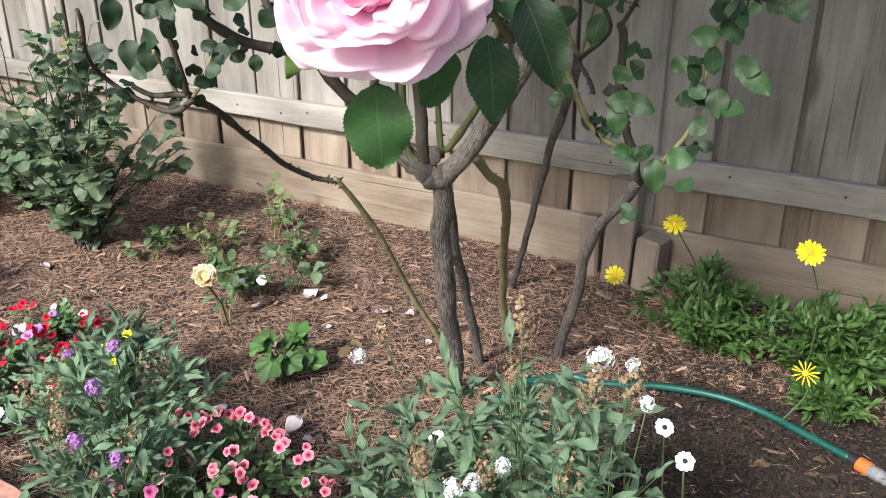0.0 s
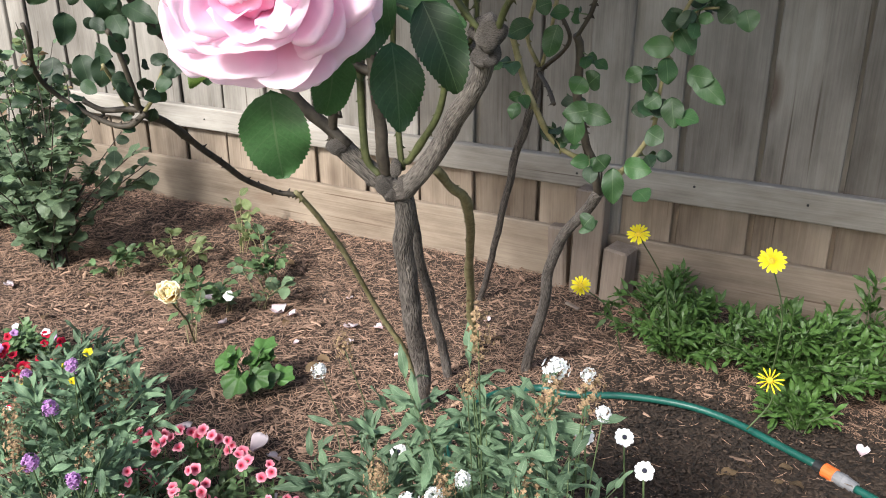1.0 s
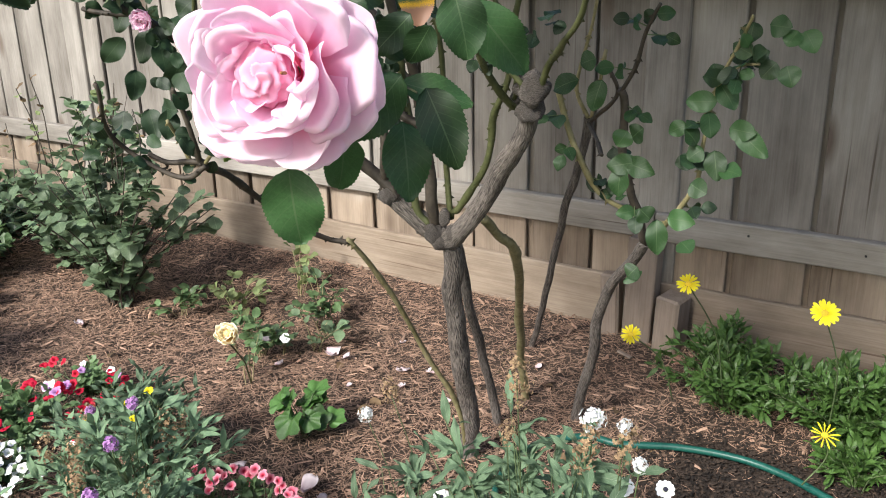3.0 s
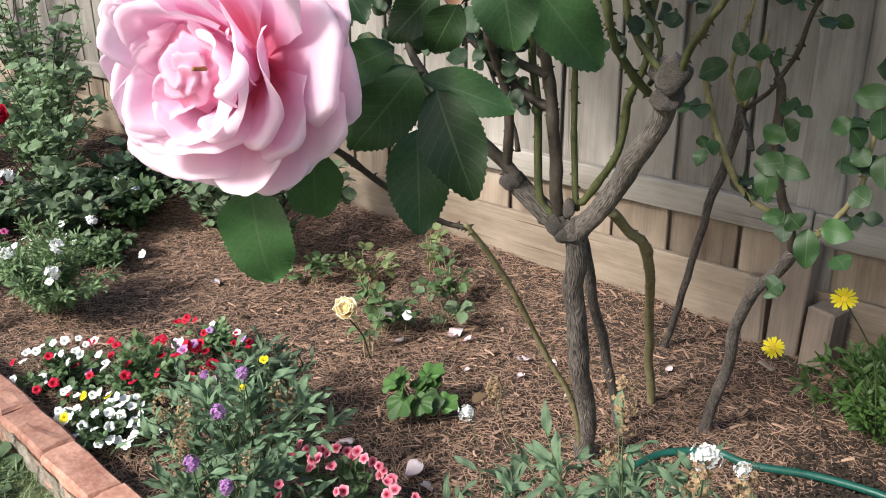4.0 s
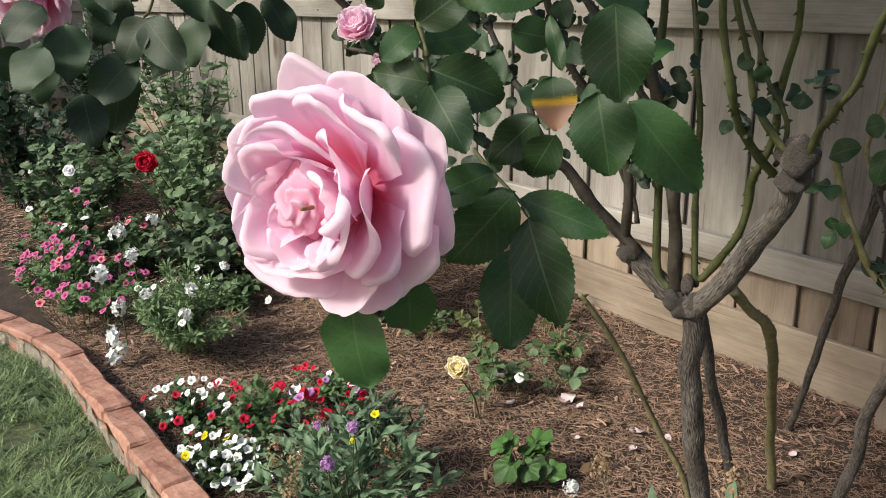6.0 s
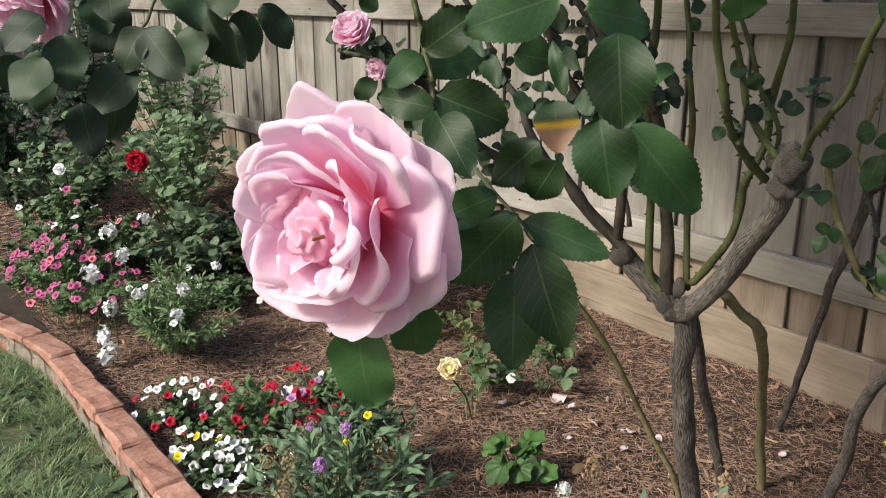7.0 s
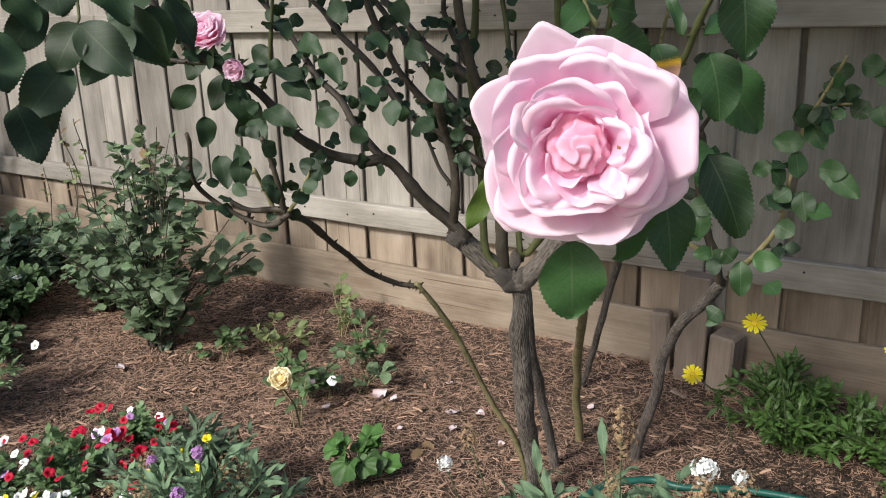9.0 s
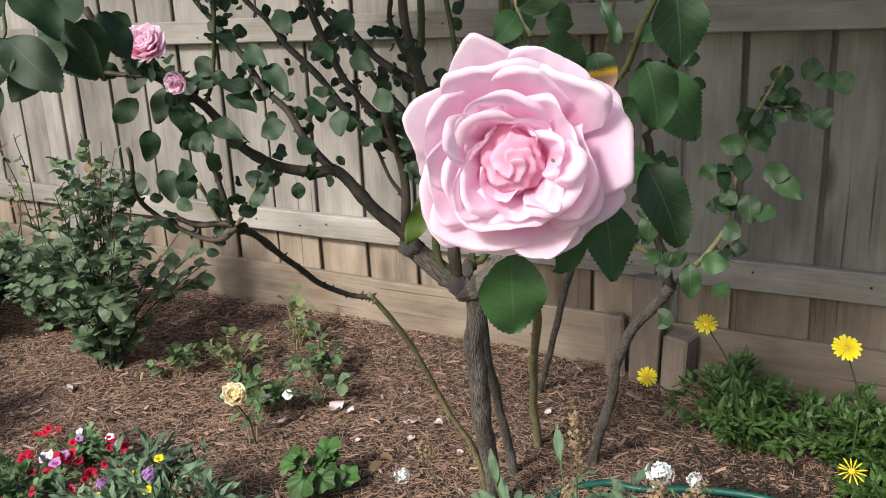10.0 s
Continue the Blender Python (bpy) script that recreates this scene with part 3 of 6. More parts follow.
def brick_mesh(seed):
    me = board("brick", 0.231, 0.084, 0.112, BRICK, 0.0, seed, 0)
    bm = bmesh.new()
    bm.from_mesh(me)
    bmesh.ops.subdivide_edges(bm, edges=[e for e in bm.edges if e.calc_length() > 0.05], cuts=2, use_grid_fill=True)
    for v in bm.verts:
        v.co += Vector((noise.noise(v.co * 30 + Vector((seed, 0, 0))), noise.noise(v.co * 30 + Vector((0, seed, 0))), noise.noise(v.co * 30 + Vector((0, 0, seed))))) * 0.006
    bm.to_mesh(me)
    bm.free()
    return me


BRICKS = [brick_mesh(s) for s in range(4)]
bx = -1.3
while bx > -4.3:
    y = edge_y(bx)
    slope = math.degrees(math.atan2(edge_y(bx - 0.12) - edge_y(bx + 0.12), -0.24))
    place(new("brick", rng.choice(BRICKS)), edging, Matrix.Translation((bx, y + 0.004 + rng.uniform(-.0015, .0015), 0.06 + rng.uniform(-.003, .003))) @ pose(0, 0, 0, rng.uniform(-2.2, 2.2), rng.uniform(-1, 1), slope + 180 + rng.uniform(-1.6, 1.6)))
    bx -= 0.236
for q in range(26):
    mx = -1.2 - 0.12 * q
    bm = bmesh.new()
    rows = []
    for u in range(9):
        px = mx - 0.12 * u / 8
        rows.append([bm.verts.new((px, edge_y(px) - 0.0405 - 0.010 * noise.noise(Vector((px * 14, w * 5, 0))) - 0.004 * noise.noise(Vector((px * 60, w * 20, 3))), 0.004 + (0.092 + 0.02 * noise.noise(Vector((px * 9, 0, 7)))) * w / 6)) for w in range(7)])
    for ra, rb in zip(rows, rows[1:]):
        for w in range(6):
            bm.faces.new((ra[w], rb[w], rb[w + 1], ra[w + 1]))
    bmesh.ops.solidify(bm, geom=bm.faces[:], thickness=-0.006)
    place(part("mortar", bm, MORTAR, None, "pale mortar smeared on the bricks", True), edging, Matrix())



# ---- flowers ----
def bloom_petal(name, m, half, r0, length, lean, fold, seed, tip=0.06, side_roll=0.1, n=14, k=14):
    """One petal of a full rose: axis +z, the petal stands round angle 0, leans out by lean and rolls its rim to fold (radians)."""
    verts, along, faces = [], [], []
    fine = 40
    for side in (0,):
        for j in range(k + 1):
            u = 2 * j / k - 1
            top = 1 - 0.33 * abs(u) ** 3.0 + tip * max(0, 1 - abs(u) * 1.6) ** 1.5 + 0.024 * math.sin(u * 5 + seed) + 0.010 * math.sin(u * 13 + seed * 3) + 0.005 * math.sin(u * 29 + seed)
            f = fold + 0.25 * math.sin(seed + u * 2.2)
            r, z, prof = r0, 0.0, [(r0, 0.0)]
            for q in range(fine):
                v = (q + 0.5) / fine
                w = min(1, max(0, (v - 0.56) / 0.44))
                ph = lean * (0.75 + 0.5 * math.exp(-v * 4)) + (f - lean) * w * w * (3 - 2 * w)
                r += math.sin(ph) * length * top / fine
                z += math.cos(ph) * length * top / fine
                prof.append((r, z))
            for i in range(n + 1):
                v = i / n
                rr, zz = prof[round(v * fine)]
                ang = u * half * (0.4 + 0.6 * min(1, v / 0.5) ** 0.7)
                rr += side_roll * length * abs(u) ** 4 * v * v + length * 0.03 * math.sin(u * 3 + seed * 1.7) * v + length * 0.016 * math.sin(v * 9 + seed + u * 3)
                zz += length * 0.03 * math.sin(u * 3.4 + seed * 2.3) * v * v - side_roll * 0.5 * length * abs(u) ** 4 * v * v
                rr -= side * 0.0005
                zz -= side * 0.0003
                verts.append((rr * math.cos(ang), rr * math.sin(ang), zz - 0.032))
                along.append((v, u, side))
    row = n + 1
    for j in range(k):
        for i in range(n):
            faces.append((j * row + i, j * row + i + 1, (j + 1) * row + i + 1, (j + 1) * row + i))
    me = bpy.data.meshes.new(name)
    me.from_pydata(verts, [], faces)
    at = me.attributes.new("along", "FLOAT_VECTOR", "POINT")
    at.data.foreach_set("vector", [q for w in along for q in w])
    me.shade_smooth()
    me.materials.append(m)
    return me


# petals, half width, start radius, length, lean, fold of the rim, pointed tip, roll of the sides
RINGS = ((6, 0.90, 0.006, 0.0405, 1.18, 2.0, 0.07, 0.13), (5, 0.95, 0.006, 0.0395, 0.98, 2.2, 0.07, 0.10),
         (5, 0.92, 0.006, 0.0385, 0.82, 2.2, 0.06, 0.10), (5, 0.86, 0.005, 0.0375, 0.68, 2.05, 0.06, 0.09),
         (5, 0.80, 0.005, 0.0360, 0.55, 1.9, 0.06, 0.09), (4, 0.86, 0.004, 0.0345, 0.44, 1.65, 0.08, 0.08),
         (4, 0.84, 0.004, 0.0335, 0.36, 1.2, 0.08, 0.07), (4, 0.82, 0.004, 0.0325, 0.29, 0.5, 0.10, 0.05))


def heart_mesh(m, radius, seed, n=26, k=60):
    """The tight, crumpled heart of a full rose: lips of small petals winding round a dome."""
    verts, along, faces = [], [], []
    for i in range(n + 1):
        ph = 1.9 * i / n
        for j in range(k):
            a = math.tau * j / k
            q = Vector((math.sin(ph) * math.cos(a), math.sin(ph) * math.sin(a), math.cos(ph)))
            w = a + 2.6 * ph + 1.3 * noise.noise(q * 1.7 + Vector((seed, 0, 0)))
            saw = (w * 3 / math.tau + ph * 0.9) % 1.0
            lip = saw ** 2 * min(1, (1 - saw) * 9)
            rr = radius * (0.86 + 0.24 * lip * min(1, ph * 2) + 0.16 * noise.noise(q * 2.6 + Vector((0, seed, 0))))
            verts.append((q.x * rr, q.y * rr, q.z * rr * 0.9 - 0.011))
            along.append((0.26 + 0.42 * lip + 0.1 * math.cos(ph), 0, 0))
    for i in range(n):
        for j in range(k):
            faces.append((i * k + j, (i + 1) * k + j, (i + 1) * k + (j + 1) % k, i * k + (j + 1) % k))
    me = bpy.data.meshes.new("heart")
    me.from_pydata(verts, [], faces)
    at = me.attributes.new("along", "FLOAT_VECTOR", "POINT")
    at.data.foreach_set("vector", [q for w in along for q in w])
    me.shade_smooth()
    me.materials.append(m)
    return me


RIMS = {"point": ((-1, 0.80), (-0.6, 0.93), (-0.08, 1.17), (0.45, 0.94), (1, 0.80)),
        "square": ((-1, 0.82), (-0.66, 1.0), (0.05, 0.965), (0.6, 1.03), (1, 0.82)),
        "left": ((-1, 0.80), (-0.55, 1.12), (-0.1, 0.99), (0.5, 0.93), (1, 0.78)),
        "right": ((-1, 0.78), (-0.5, 0.93), (0.1, 0.99), (0.55, 1.12), (1, 0.80)),
        "round": ((-1, 0.84), (-0.6, 0.97), (0.0, 1.0), (0.6, 0.97), (1, 0.84))}


def open_petal(m, half, reach, height, roll, rim, cup, seed, n=20, k=24, thin=0.0014, wave=0.06):
    """A petal of an opened rose: it rises from the calyx round angle 0 to its rim at (reach, height), where the edge rolls back by roll (radians)."""
    knots = RIMS[rim]
    low = -0.046
    p1 = (reach * (0.58 + 0.46 * cup), height + (low - height) * (0.16 + 0.36 * cup))

    def body(t):
        q = min(1.0, t)
        r = (1 - q) ** 2 * 0.003 + 2 * q * (1 - q) * p1[0] + q * q * reach
        z = (1 - q) ** 2 * low + 2 * q * (1 - q) * p1[1] + q * q * height
        d = Vector((2 * (1 - q) * (p1[0] - 0.003) + 2 * q * (reach - p1[0]), 2 * (1 - q) * (p1[1] - low) + 2 * q * (height - p1[1])))
        if t > 1:
            r, z = r + d.x * (t - 1), z + d.y * (t - 1)
        return r, z, math.atan2(d.x, d.y)

    def edge(u):
        total = 0.0
        for w in (-0.035, 0.0, 0.035):
            x = max(-1, min(1, u + w))
            for (xa, ya), (xb, yb) in zip(knots, knots[1:]):
                if xa <= x <= xb:
                    total += ya + (yb - ya) * (x - xa) / (xb - xa)
                    break
        return total / 3 + 0.012 * noise.noise(Vector((u * 6, seed, 0))) + 0.010 * noise.noise(Vector((u * 19, seed, 4)))

    verts, along, faces = [], [], []
    rolled = max(4, n // 3)
    for j in range(k + 1):
        u = 2 * j / k - 1
        top = edge(u)
        turn = roll * max(0.12, 0.75 + 1.2 * noise.noise(Vector((u * 1.5, seed * 1.3, 2))))
        for i in range(n + 1):
            if i <= n - rolled:
                v = i / (n - rolled)
                r, z, ph = body(v * top)
                tone = 0.93 * v
            else:
                v = 1.0
                q = (i - n + rolled) / rolled
                step = turn / rolled
                ph += step
                r += math.sin(ph) * thin * step
                z += math.cos(ph) * thin * step
                tone = 0.93 + 0.07 * q
            s2 = v * v
            rr = r + reach * (wave * math.sin(u * 3.4 + seed) * s2 + wave * 0.5 * noise.noise(Vector((u * 3, v * 4, seed))) * v)
            zz = z - reach * (0.10 * abs(u) ** 4 * s2 - wave * 0.9 * math.sin(u * 3.2 + seed * 2.1) * s2) + reach * wave * 0.5 * noise.noise(Vector((u * 4, v * 3, seed + 9))) * v
            ang = u * half * (0.5 + 0.5 * min(1, v / 0.55) ** 0.8)
            verts.append((rr * math.cos(ang), rr * math.sin(ang), zz))
            along.append((tone, u, 0))
    row = n + 1
    for j in range(k):
        for i in range(n):
            faces.append((j * row + i, j * row + i + 1, (j + 1) * row + i + 1, (j + 1) * row + i))
    me = bpy.data.meshes.new("petal")
    me.from_pydata(verts, [], faces)
    at = me.attributes.new("along", "FLOAT_VECTOR", "POINT")
    at.data.foreach_set("vector", [q for w in along for q in w])
    me.shade_smooth()
    me.materials.append(m)
    return me


# each petal: turn round the bloom, half width (degrees), reach and height of the rim (mm), roll of the edge, rim
OUTER = ((113, 31, 40, -27, 1.3, "point"), (70, 33, 39, -27, 1.7, "square"), (38, 28, 39, -35, 1.0, "round"), (9, 34, 40, -22, 2.6, "left"), (-16, 32, 40, -36, 1.0, "point"),
         (-42, 34, 40, -32, 1.4, "square"), (-72, 31, 39, -31, 1.2, "round"), (-104, 33, 38, -28, 1.2, "left"), (163, 31, 39, -24, 1.4, "point"), (214, 34, 38, -25, 1.5, "right"))
MIDDLE = ((104, 38, 34, -16, 2.2, "right"), (52, 32, 35, -14, 2.3, "left"), (154, 36, 32, -17, 1.8, "left"), (203, 36, 32, -16, 1.5, "square"), (246, 42, 35, -19, 1.9, "left"),
          (290, 36, 35, -20, 1.5, "point"), (-14, 42, 28, -10, 2.4, "square"), (74, 30, 30, -12, 2.0, "point"), (328, 30, 33, -20, 1.8, "round"), (182, 32, 28, -13, 1.6, "point"))
INNER = ((98, 54, 22, -5, 1.6, "square"), (38, 46, 24, -6, 2.0, "left"), (146, 48, 22, -6, 1.3, "point"), (202, 50, 23, -7, 1.4, "right"), (262, 56, 24, -10, 1.6, "square"), (-30, 46, 21, -6, 1.8, "right"))
CORE = ((284, 62, 17, -7, 1.5, "round"), (18, 42, 16, -3, 1.9, "point"), (104, 60, 17, -3, 1.5, "left"), (-42, 34, 18, -5, 1.7, "point"), (196, 56, 17, -6, 1.2, "square"),
        (150, 40, 13, -8, 0.8, "left"), (52, 40, 13, -8, 0.6, "point"), (240, 50, 13, -8, 0.8, "right"), (140, 46, 20, -3, 1.8, "right"), (238, 50, 21, -7, 1.5, "left"), (2, 34, 20, -4, 2.1, "left"))



def full_bloom(parent, at, facing, size, m, turn=0.0, name="bloom", label="", seed=1, detail=20, closed=0.0):
    """A wide-open rose on its calyx with its heart at the given place; closed draws the outer petals forward."""
    rot = Vector(facing).to_track_quat("Z", "Y").to_matrix().to_4x4() @ pose(0, 0, 0, 0, 0, turn)
    bm = bmesh.new()
    bmesh.ops.create_uvsphere(bm, u_segments=10, v_segments=6, radius=0.0075, matrix=Matrix.Translation((0, 0, -0.0575)) @ Matrix.Diagonal((1, 1, 1.4, 1)))
    for q in range(5):
        a = math.tau * q / 5
        d, s = Vector((math.cos(a), math.sin(a), 0)), Vector((-math.sin(a), math.cos(a), 0))
        p = [bm.verts.new(d * 0.005 + Vector((0, 0, -0.049)) + s * w) for w in (-.004, .004)]
        p += [bm.verts.new(d * 0.018 + Vector((0, 0, -0.055)) + s * w) for w in (.003, -.003)]
        t = bm.verts.new(d * 0.028 + Vector((0, 0, -0.062)))
        bm.faces.new(p)
        bm.faces.new((p[3], p[2], t))
    head = part(name, bm, STEM, None, label, True)
    place(head, parent, Matrix.Translation(at) @ rot @ Matrix.Scale(size, 4))
    heart = new("heart", heart_mesh(m, 0.0118, seed))
    heart.location = (0, 0, -0.006)
    heart.parent = head
    r = random.Random(seed)
    for cup, wave, ring in ((0.25, 0.045, OUTER), (0.45, 0.05, MIDDLE), (0.35, 0.08, INNER), (0.5, 0.13, CORE)):
        for a, half, reach, height, roll, rim in ring:
            up = closed * (reach - 12) * 0.9
            ob = new("petal", open_petal(m, radians(half) * r.uniform(0.96, 1.06), reach * 0.001 * (1 - 0.3 * closed), (height + up) * 0.001, roll, rim, min(1, cup + closed * 0.5), r.uniform(0, 9), detail, detail + 8, 0.0021 if roll > 2.2 else 0.0026 if reach < 22 else 0.0017, wave))
            ob.parent = head
            ob.matrix_basis = pose(0, 0, 0, r.uniform(-2, 2), r.uniform(-2, 2), a + r.uniform(-2, 2))
    return head


def bloom(parent, at, facing, size, m, turn=0.0, rings=RINGS, name="bloom", label="", seed=1, detail=14, deep=0.0):
    """A rose in full bloom on its calyx; size scales the rings."""
    rot = Vector(facing).to_track_quat("Z", "Y").to_matrix().to_4x4() @ pose(0, 0, 0, 0, 0, turn)
    bm = bmesh.new()
    bmesh.ops.create_uvsphere(bm, u_segments=10, v_segments=6, radius=0.0075, matrix=Matrix.Translation((0, 0, -0.032)) @ Matrix.Diagonal((1, 1, 1.4, 1)))
    for q in range(5):
        a = math.tau * q / 5
        d, s = Vector((math.cos(a), math.sin(a), 0)), Vector((-math.sin(a), math.cos(a), 0))
        p = [bm.verts.new(d * 0.005 + Vector((0, 0, -0.03)) + s * w) for w in (-.004, .004)]
        p += [bm.verts.new(d * 0.018 + Vector((0, 0, -0.036)) + s * w) for w in (.003, -.003)]
        t = bm.verts.new(d * 0.028 + Vector((0, 0, -0.043)))
        bm.faces.new(p)
        bm.faces.new((p[3], p[2], t))
    head = part(name, bm, STEM, None, label, True)
    place(head, parent, Matrix.Translation(at) @ rot @ Matrix.Scale(size, 4) @ Matrix.Translation((0, 0, 0.012 * deep)) @ Matrix.Diagonal((1, 1, 1 + 0.7 * deep, 1)))
    heart = new("heart", heart_mesh(m, 0.0112, seed))
    heart.parent = head
    r = random.Random(seed)
    for ring, (count, half, r0, length, lean, fold, tip, roll) in enumerate(rings):
        for q in range(count):
            ob = new("petal", bloom_petal("petal", m, half * r.uniform(0.85, 1.12), r0, length * r.uniform(0.97, 1.04), lean * r.uniform(0.92, 1.08),
                                          fold * r.uniform(0.85, 1.12), r.uniform(0, 9), tip * r.uniform(0.2, 1.7), roll * r.uniform(0.5, 1.5), detail, detail))
            ob.parent = head
            ob.matrix_basis = pose(0, 0, 0, r.uniform(-4, 4), r.uniform(-4, 4), 360 * q / count + ring * 37 + r.uniform(-11, 11))
    return head


def ray_flower_mesh(m, count=15, inner=0.2, width=0.2, droop=0.1, seed=0):
    """A daisy's rays, radius 1."""
    r = random.Random(seed)
    chunks = []
    pm = petal_mesh("ray", m, 1 - inner, width, 0.15, droop * 2, n=5, k=2, seed=seed)
    arr = mesh_arrays(pm)
    for q in range(count):
        mm = pose(0, 0, 0, 0, 0, 360 * q / count + r.uniform(-6, 6)) @ pose(inner, 0, 0, r.uniform(-12, 12), r.uniform(-12, 6)) @ Matrix.Scale(r.uniform(0.9, 1.08), 4)
        chunks.append(moved(arr, mm))
    bpy.data.meshes.remove(pm)
    return chunks


def chunk_mesh(name, chunks, m):
    ob = batch(name, chunks, m, kind="")
    me = ob.data
    bpy.data.objects.remove(ob)
    return me


def funnel_mesh(m, seed=0, lobes=5, k=30, n=6):
    """A petunia's trumpet, radius 1, with shallow lobes."""
    verts, along, faces = [], [], []
    for i in range(n + 1):
        t = i / n
        for j in range(k):
            a = math.tau * j / k
            lob = 1 + (0.26 * math.sqrt(abs(math.sin(a * lobes / 2 + seed))) - 0.2) * t ** 2 + 0.04 * math.sin(a * 3 + seed * 2) * t
            rr = (0.06 + 0.94 * t) * lob
            zz = -0.55 * (1 - t) ** 3 - 0.1 * t ** 5 + 0.05 * math.cos(a * lobes + seed) * t ** 2 + 0.1 * math.sin(a * 2 + seed) * t ** 2 + 0.04 * math.sin(a * 9 + seed) * t ** 3
            verts.append((rr * math.cos(a), rr * math.sin(a), zz))
            along.append((t, 0, 0))
    for i in range(n):
        for j in range(k):
            faces.append((i * k + j, i * k + (j + 1) % k, (i + 1) * k + (j + 1) % k, (i + 1) * k + j))
    me = bpy.data.meshes.new("flower")
    me.from_pydata(verts, [], faces)
    at = me.attributes.new("along", "FLOAT_VECTOR", "POINT")
    at.data.foreach_set("vector", [q for w in along for q in w])
    me.shade_smooth()
    me.materials.append(m)
    return me


FUNNEL = {m: [funnel_mesh(m, s) for s in range(3)] for m in (CORAL, WHITE, RED, MAGENTA, PURPLE, YELLOW)}


def cluster_mesh(m, count=64, long=1.3, seed=0, fine=1.0):
    """A head of small four-petalled florets, about one unit across."""
    r = random.Random(seed)
    pm = petal_mesh("p", m, 0.15 * fine, 0.13 * fine, 0.1, 0.1, n=2, k=2)
    arr = mesh_arrays(pm)
    chunks = []
    for _ in range(count):
        d = Vector((r.gauss(0, 1), r.gauss(0, 1), r.gauss(0.3, 1))).normalized()
        c = Vector((d.x * 0.42, d.y * 0.42, d.z * 0.42 * long)) * r.uniform(0.35, 1.05)
        rot = d.to_track_quat("Z", "Y").to_matrix().to_4x4()
        for q in range(4):
            chunks.append(moved(arr, Matrix.Translation(c) @ rot @ pose(0.015, 0, 0, 0, r.uniform(-25, 0), 90 * q + r.uniform(-10, 10))))
    bpy.data.meshes.remove(pm)
    return chunk_mesh("flower_head", chunks, m)


CLUSTER_WHITE = [cluster_mesh(WHITE, 48, 1.1, seed=s, fine=1.0) for s in range(2)]
CLUSTER_LOOSE = [cluster_mesh(WHITE, 13, 0.8, seed=s + 5, fine=1.9) for s in range(3)]
CLUSTER_PURPLE = [cluster_mesh(PURPLE, seed=s) for s in range(2)]
CLUSTER_DRY = [cluster_mesh(SEED, 95, 2.3, seed=s, fine=0.5) for s in range(3)]


def put_part(parent, name, me, at, facing=(0, 0, 1), size=1.0, turn=0.0, label="", stretch=(1, 1, 1)):
    ob = new(name, me)
    rot = Vector(facing).to_track_quat("Z", "Y").to_matrix().to_4x4()
    place(ob, parent, Matrix.Translation(at) @ rot @ pose(0, 0, 0, 0, 0, turn) @ Matrix.Diagonal((size * stretch[0], size * stretch[1], size * stretch[2], 1)))
    if label:
        ob["label"] = label
    return ob


# ---- plants ----
def leafy(plant, base, reach, height, stems, leaves, size, meshes, seed, stem_m=STEM, stem_r=0.003, single=120, start=0.3,
          upright=0.4, spread_leaf=0.9, flat=1.0, stem_parts=True, tips=None):
    """Stems that rise and spread from the base, with leaves up their length. Returns the stem tips."""
    r = random.Random(seed)
    lines = []
    base = Vector(base)
    for s in range(stems):
        a = r.uniform(0, math.tau)
        d = math.sqrt(r.uniform(0.0, 1.0))
        hgt = height * (1 - 0.45 * d * d) * r.uniform(0.75, 1.05)
        tip = base + Vector((math.cos(a) * reach[0] * d, math.sin(a) * reach[1] * d, hgt))
        mid = base + Vector((math.cos(a) * reach[0] * d * 0.4, math.sin(a) * reach[1] * d * 0.4, hgt * (0.5 + 0.1 * upright)))
        b0 = base + Vector((r.uniform(-.12, .12) * reach[0], r.uniform(-.12, .12) * reach[1], -0.02))
        line = smooth_line([b0, mid, tip], 6)
        lines.append(line)
        if stem_parts:
            place(part("stem", tube_mesh(line, stem_r, stem_r * 0.5, 5, 0.1, 0.2, s), stem_m, None, smooth=True), plant, Matrix())
    arrs = [mesh_arrays(m) for m in meshes]
    chunks = []
    for q in range(leaves):
        line = r.choice(lines)
        t = start + (1 - start) * r.uniform(0, 1) ** 0.8
        i = min(len(line) - 2, int(t * (len(line) - 1)))
        p = line[i].lerp(line[i + 1], t * (len(line) - 1) - i) if i < len(line) - 1 else line[-1]
        d = (line[i + 1] - line[i]).normalized()
        out = Vector((r.gauss(0, 1), r.gauss(0, 1), r.gauss(0, 0.5))).normalized()
        way = (out * spread_leaf + d * upright + Vector((0, 0, r.uniform(-.35, .25)))).normalized()
        ln = size * r.uniform(0.6, 1.2)
        stalk = p + way * ln * 0.12
        length, rot = orient(stalk, stalk + way * ln, Vector((r.uniform(-.5, .5), r.uniform(-.7, .3), 1 * flat)))
        mm = Matrix.Translation(stalk) @ rot @ Matrix.Scale(ln, 4)
        k = r.randrange(len(meshes))
        if q < single:
            place(new("leaf", meshes[k]), plant, mm)
        else:
            chunks.append(moved(arrs[k], mm))
    if chunks:
        batch("foliage", chunks, meshes[0].materials[0], plant).matrix_parent_inverse = Matrix.Translation(plant.location).inverted()
    return [ln[-1] for ln in lines]


LEAFLET = {m: leaf_set("leaf", m, width=w, teeth=t) for m, w, t in ((LEAF_FINE, 0.2, 4), (LEAF_LIME, 0.7, 5), (LEAF_BLUE, 0.82, 5), (LEAF_PALE, 0.66, 5), (LEAF_SAGE, 0.25, 5), (LEAF_DAISY, 0.26, 5), (LEAF_DEAD, 0.6, 3), (LEAF_DARK, 0.6, 4))}

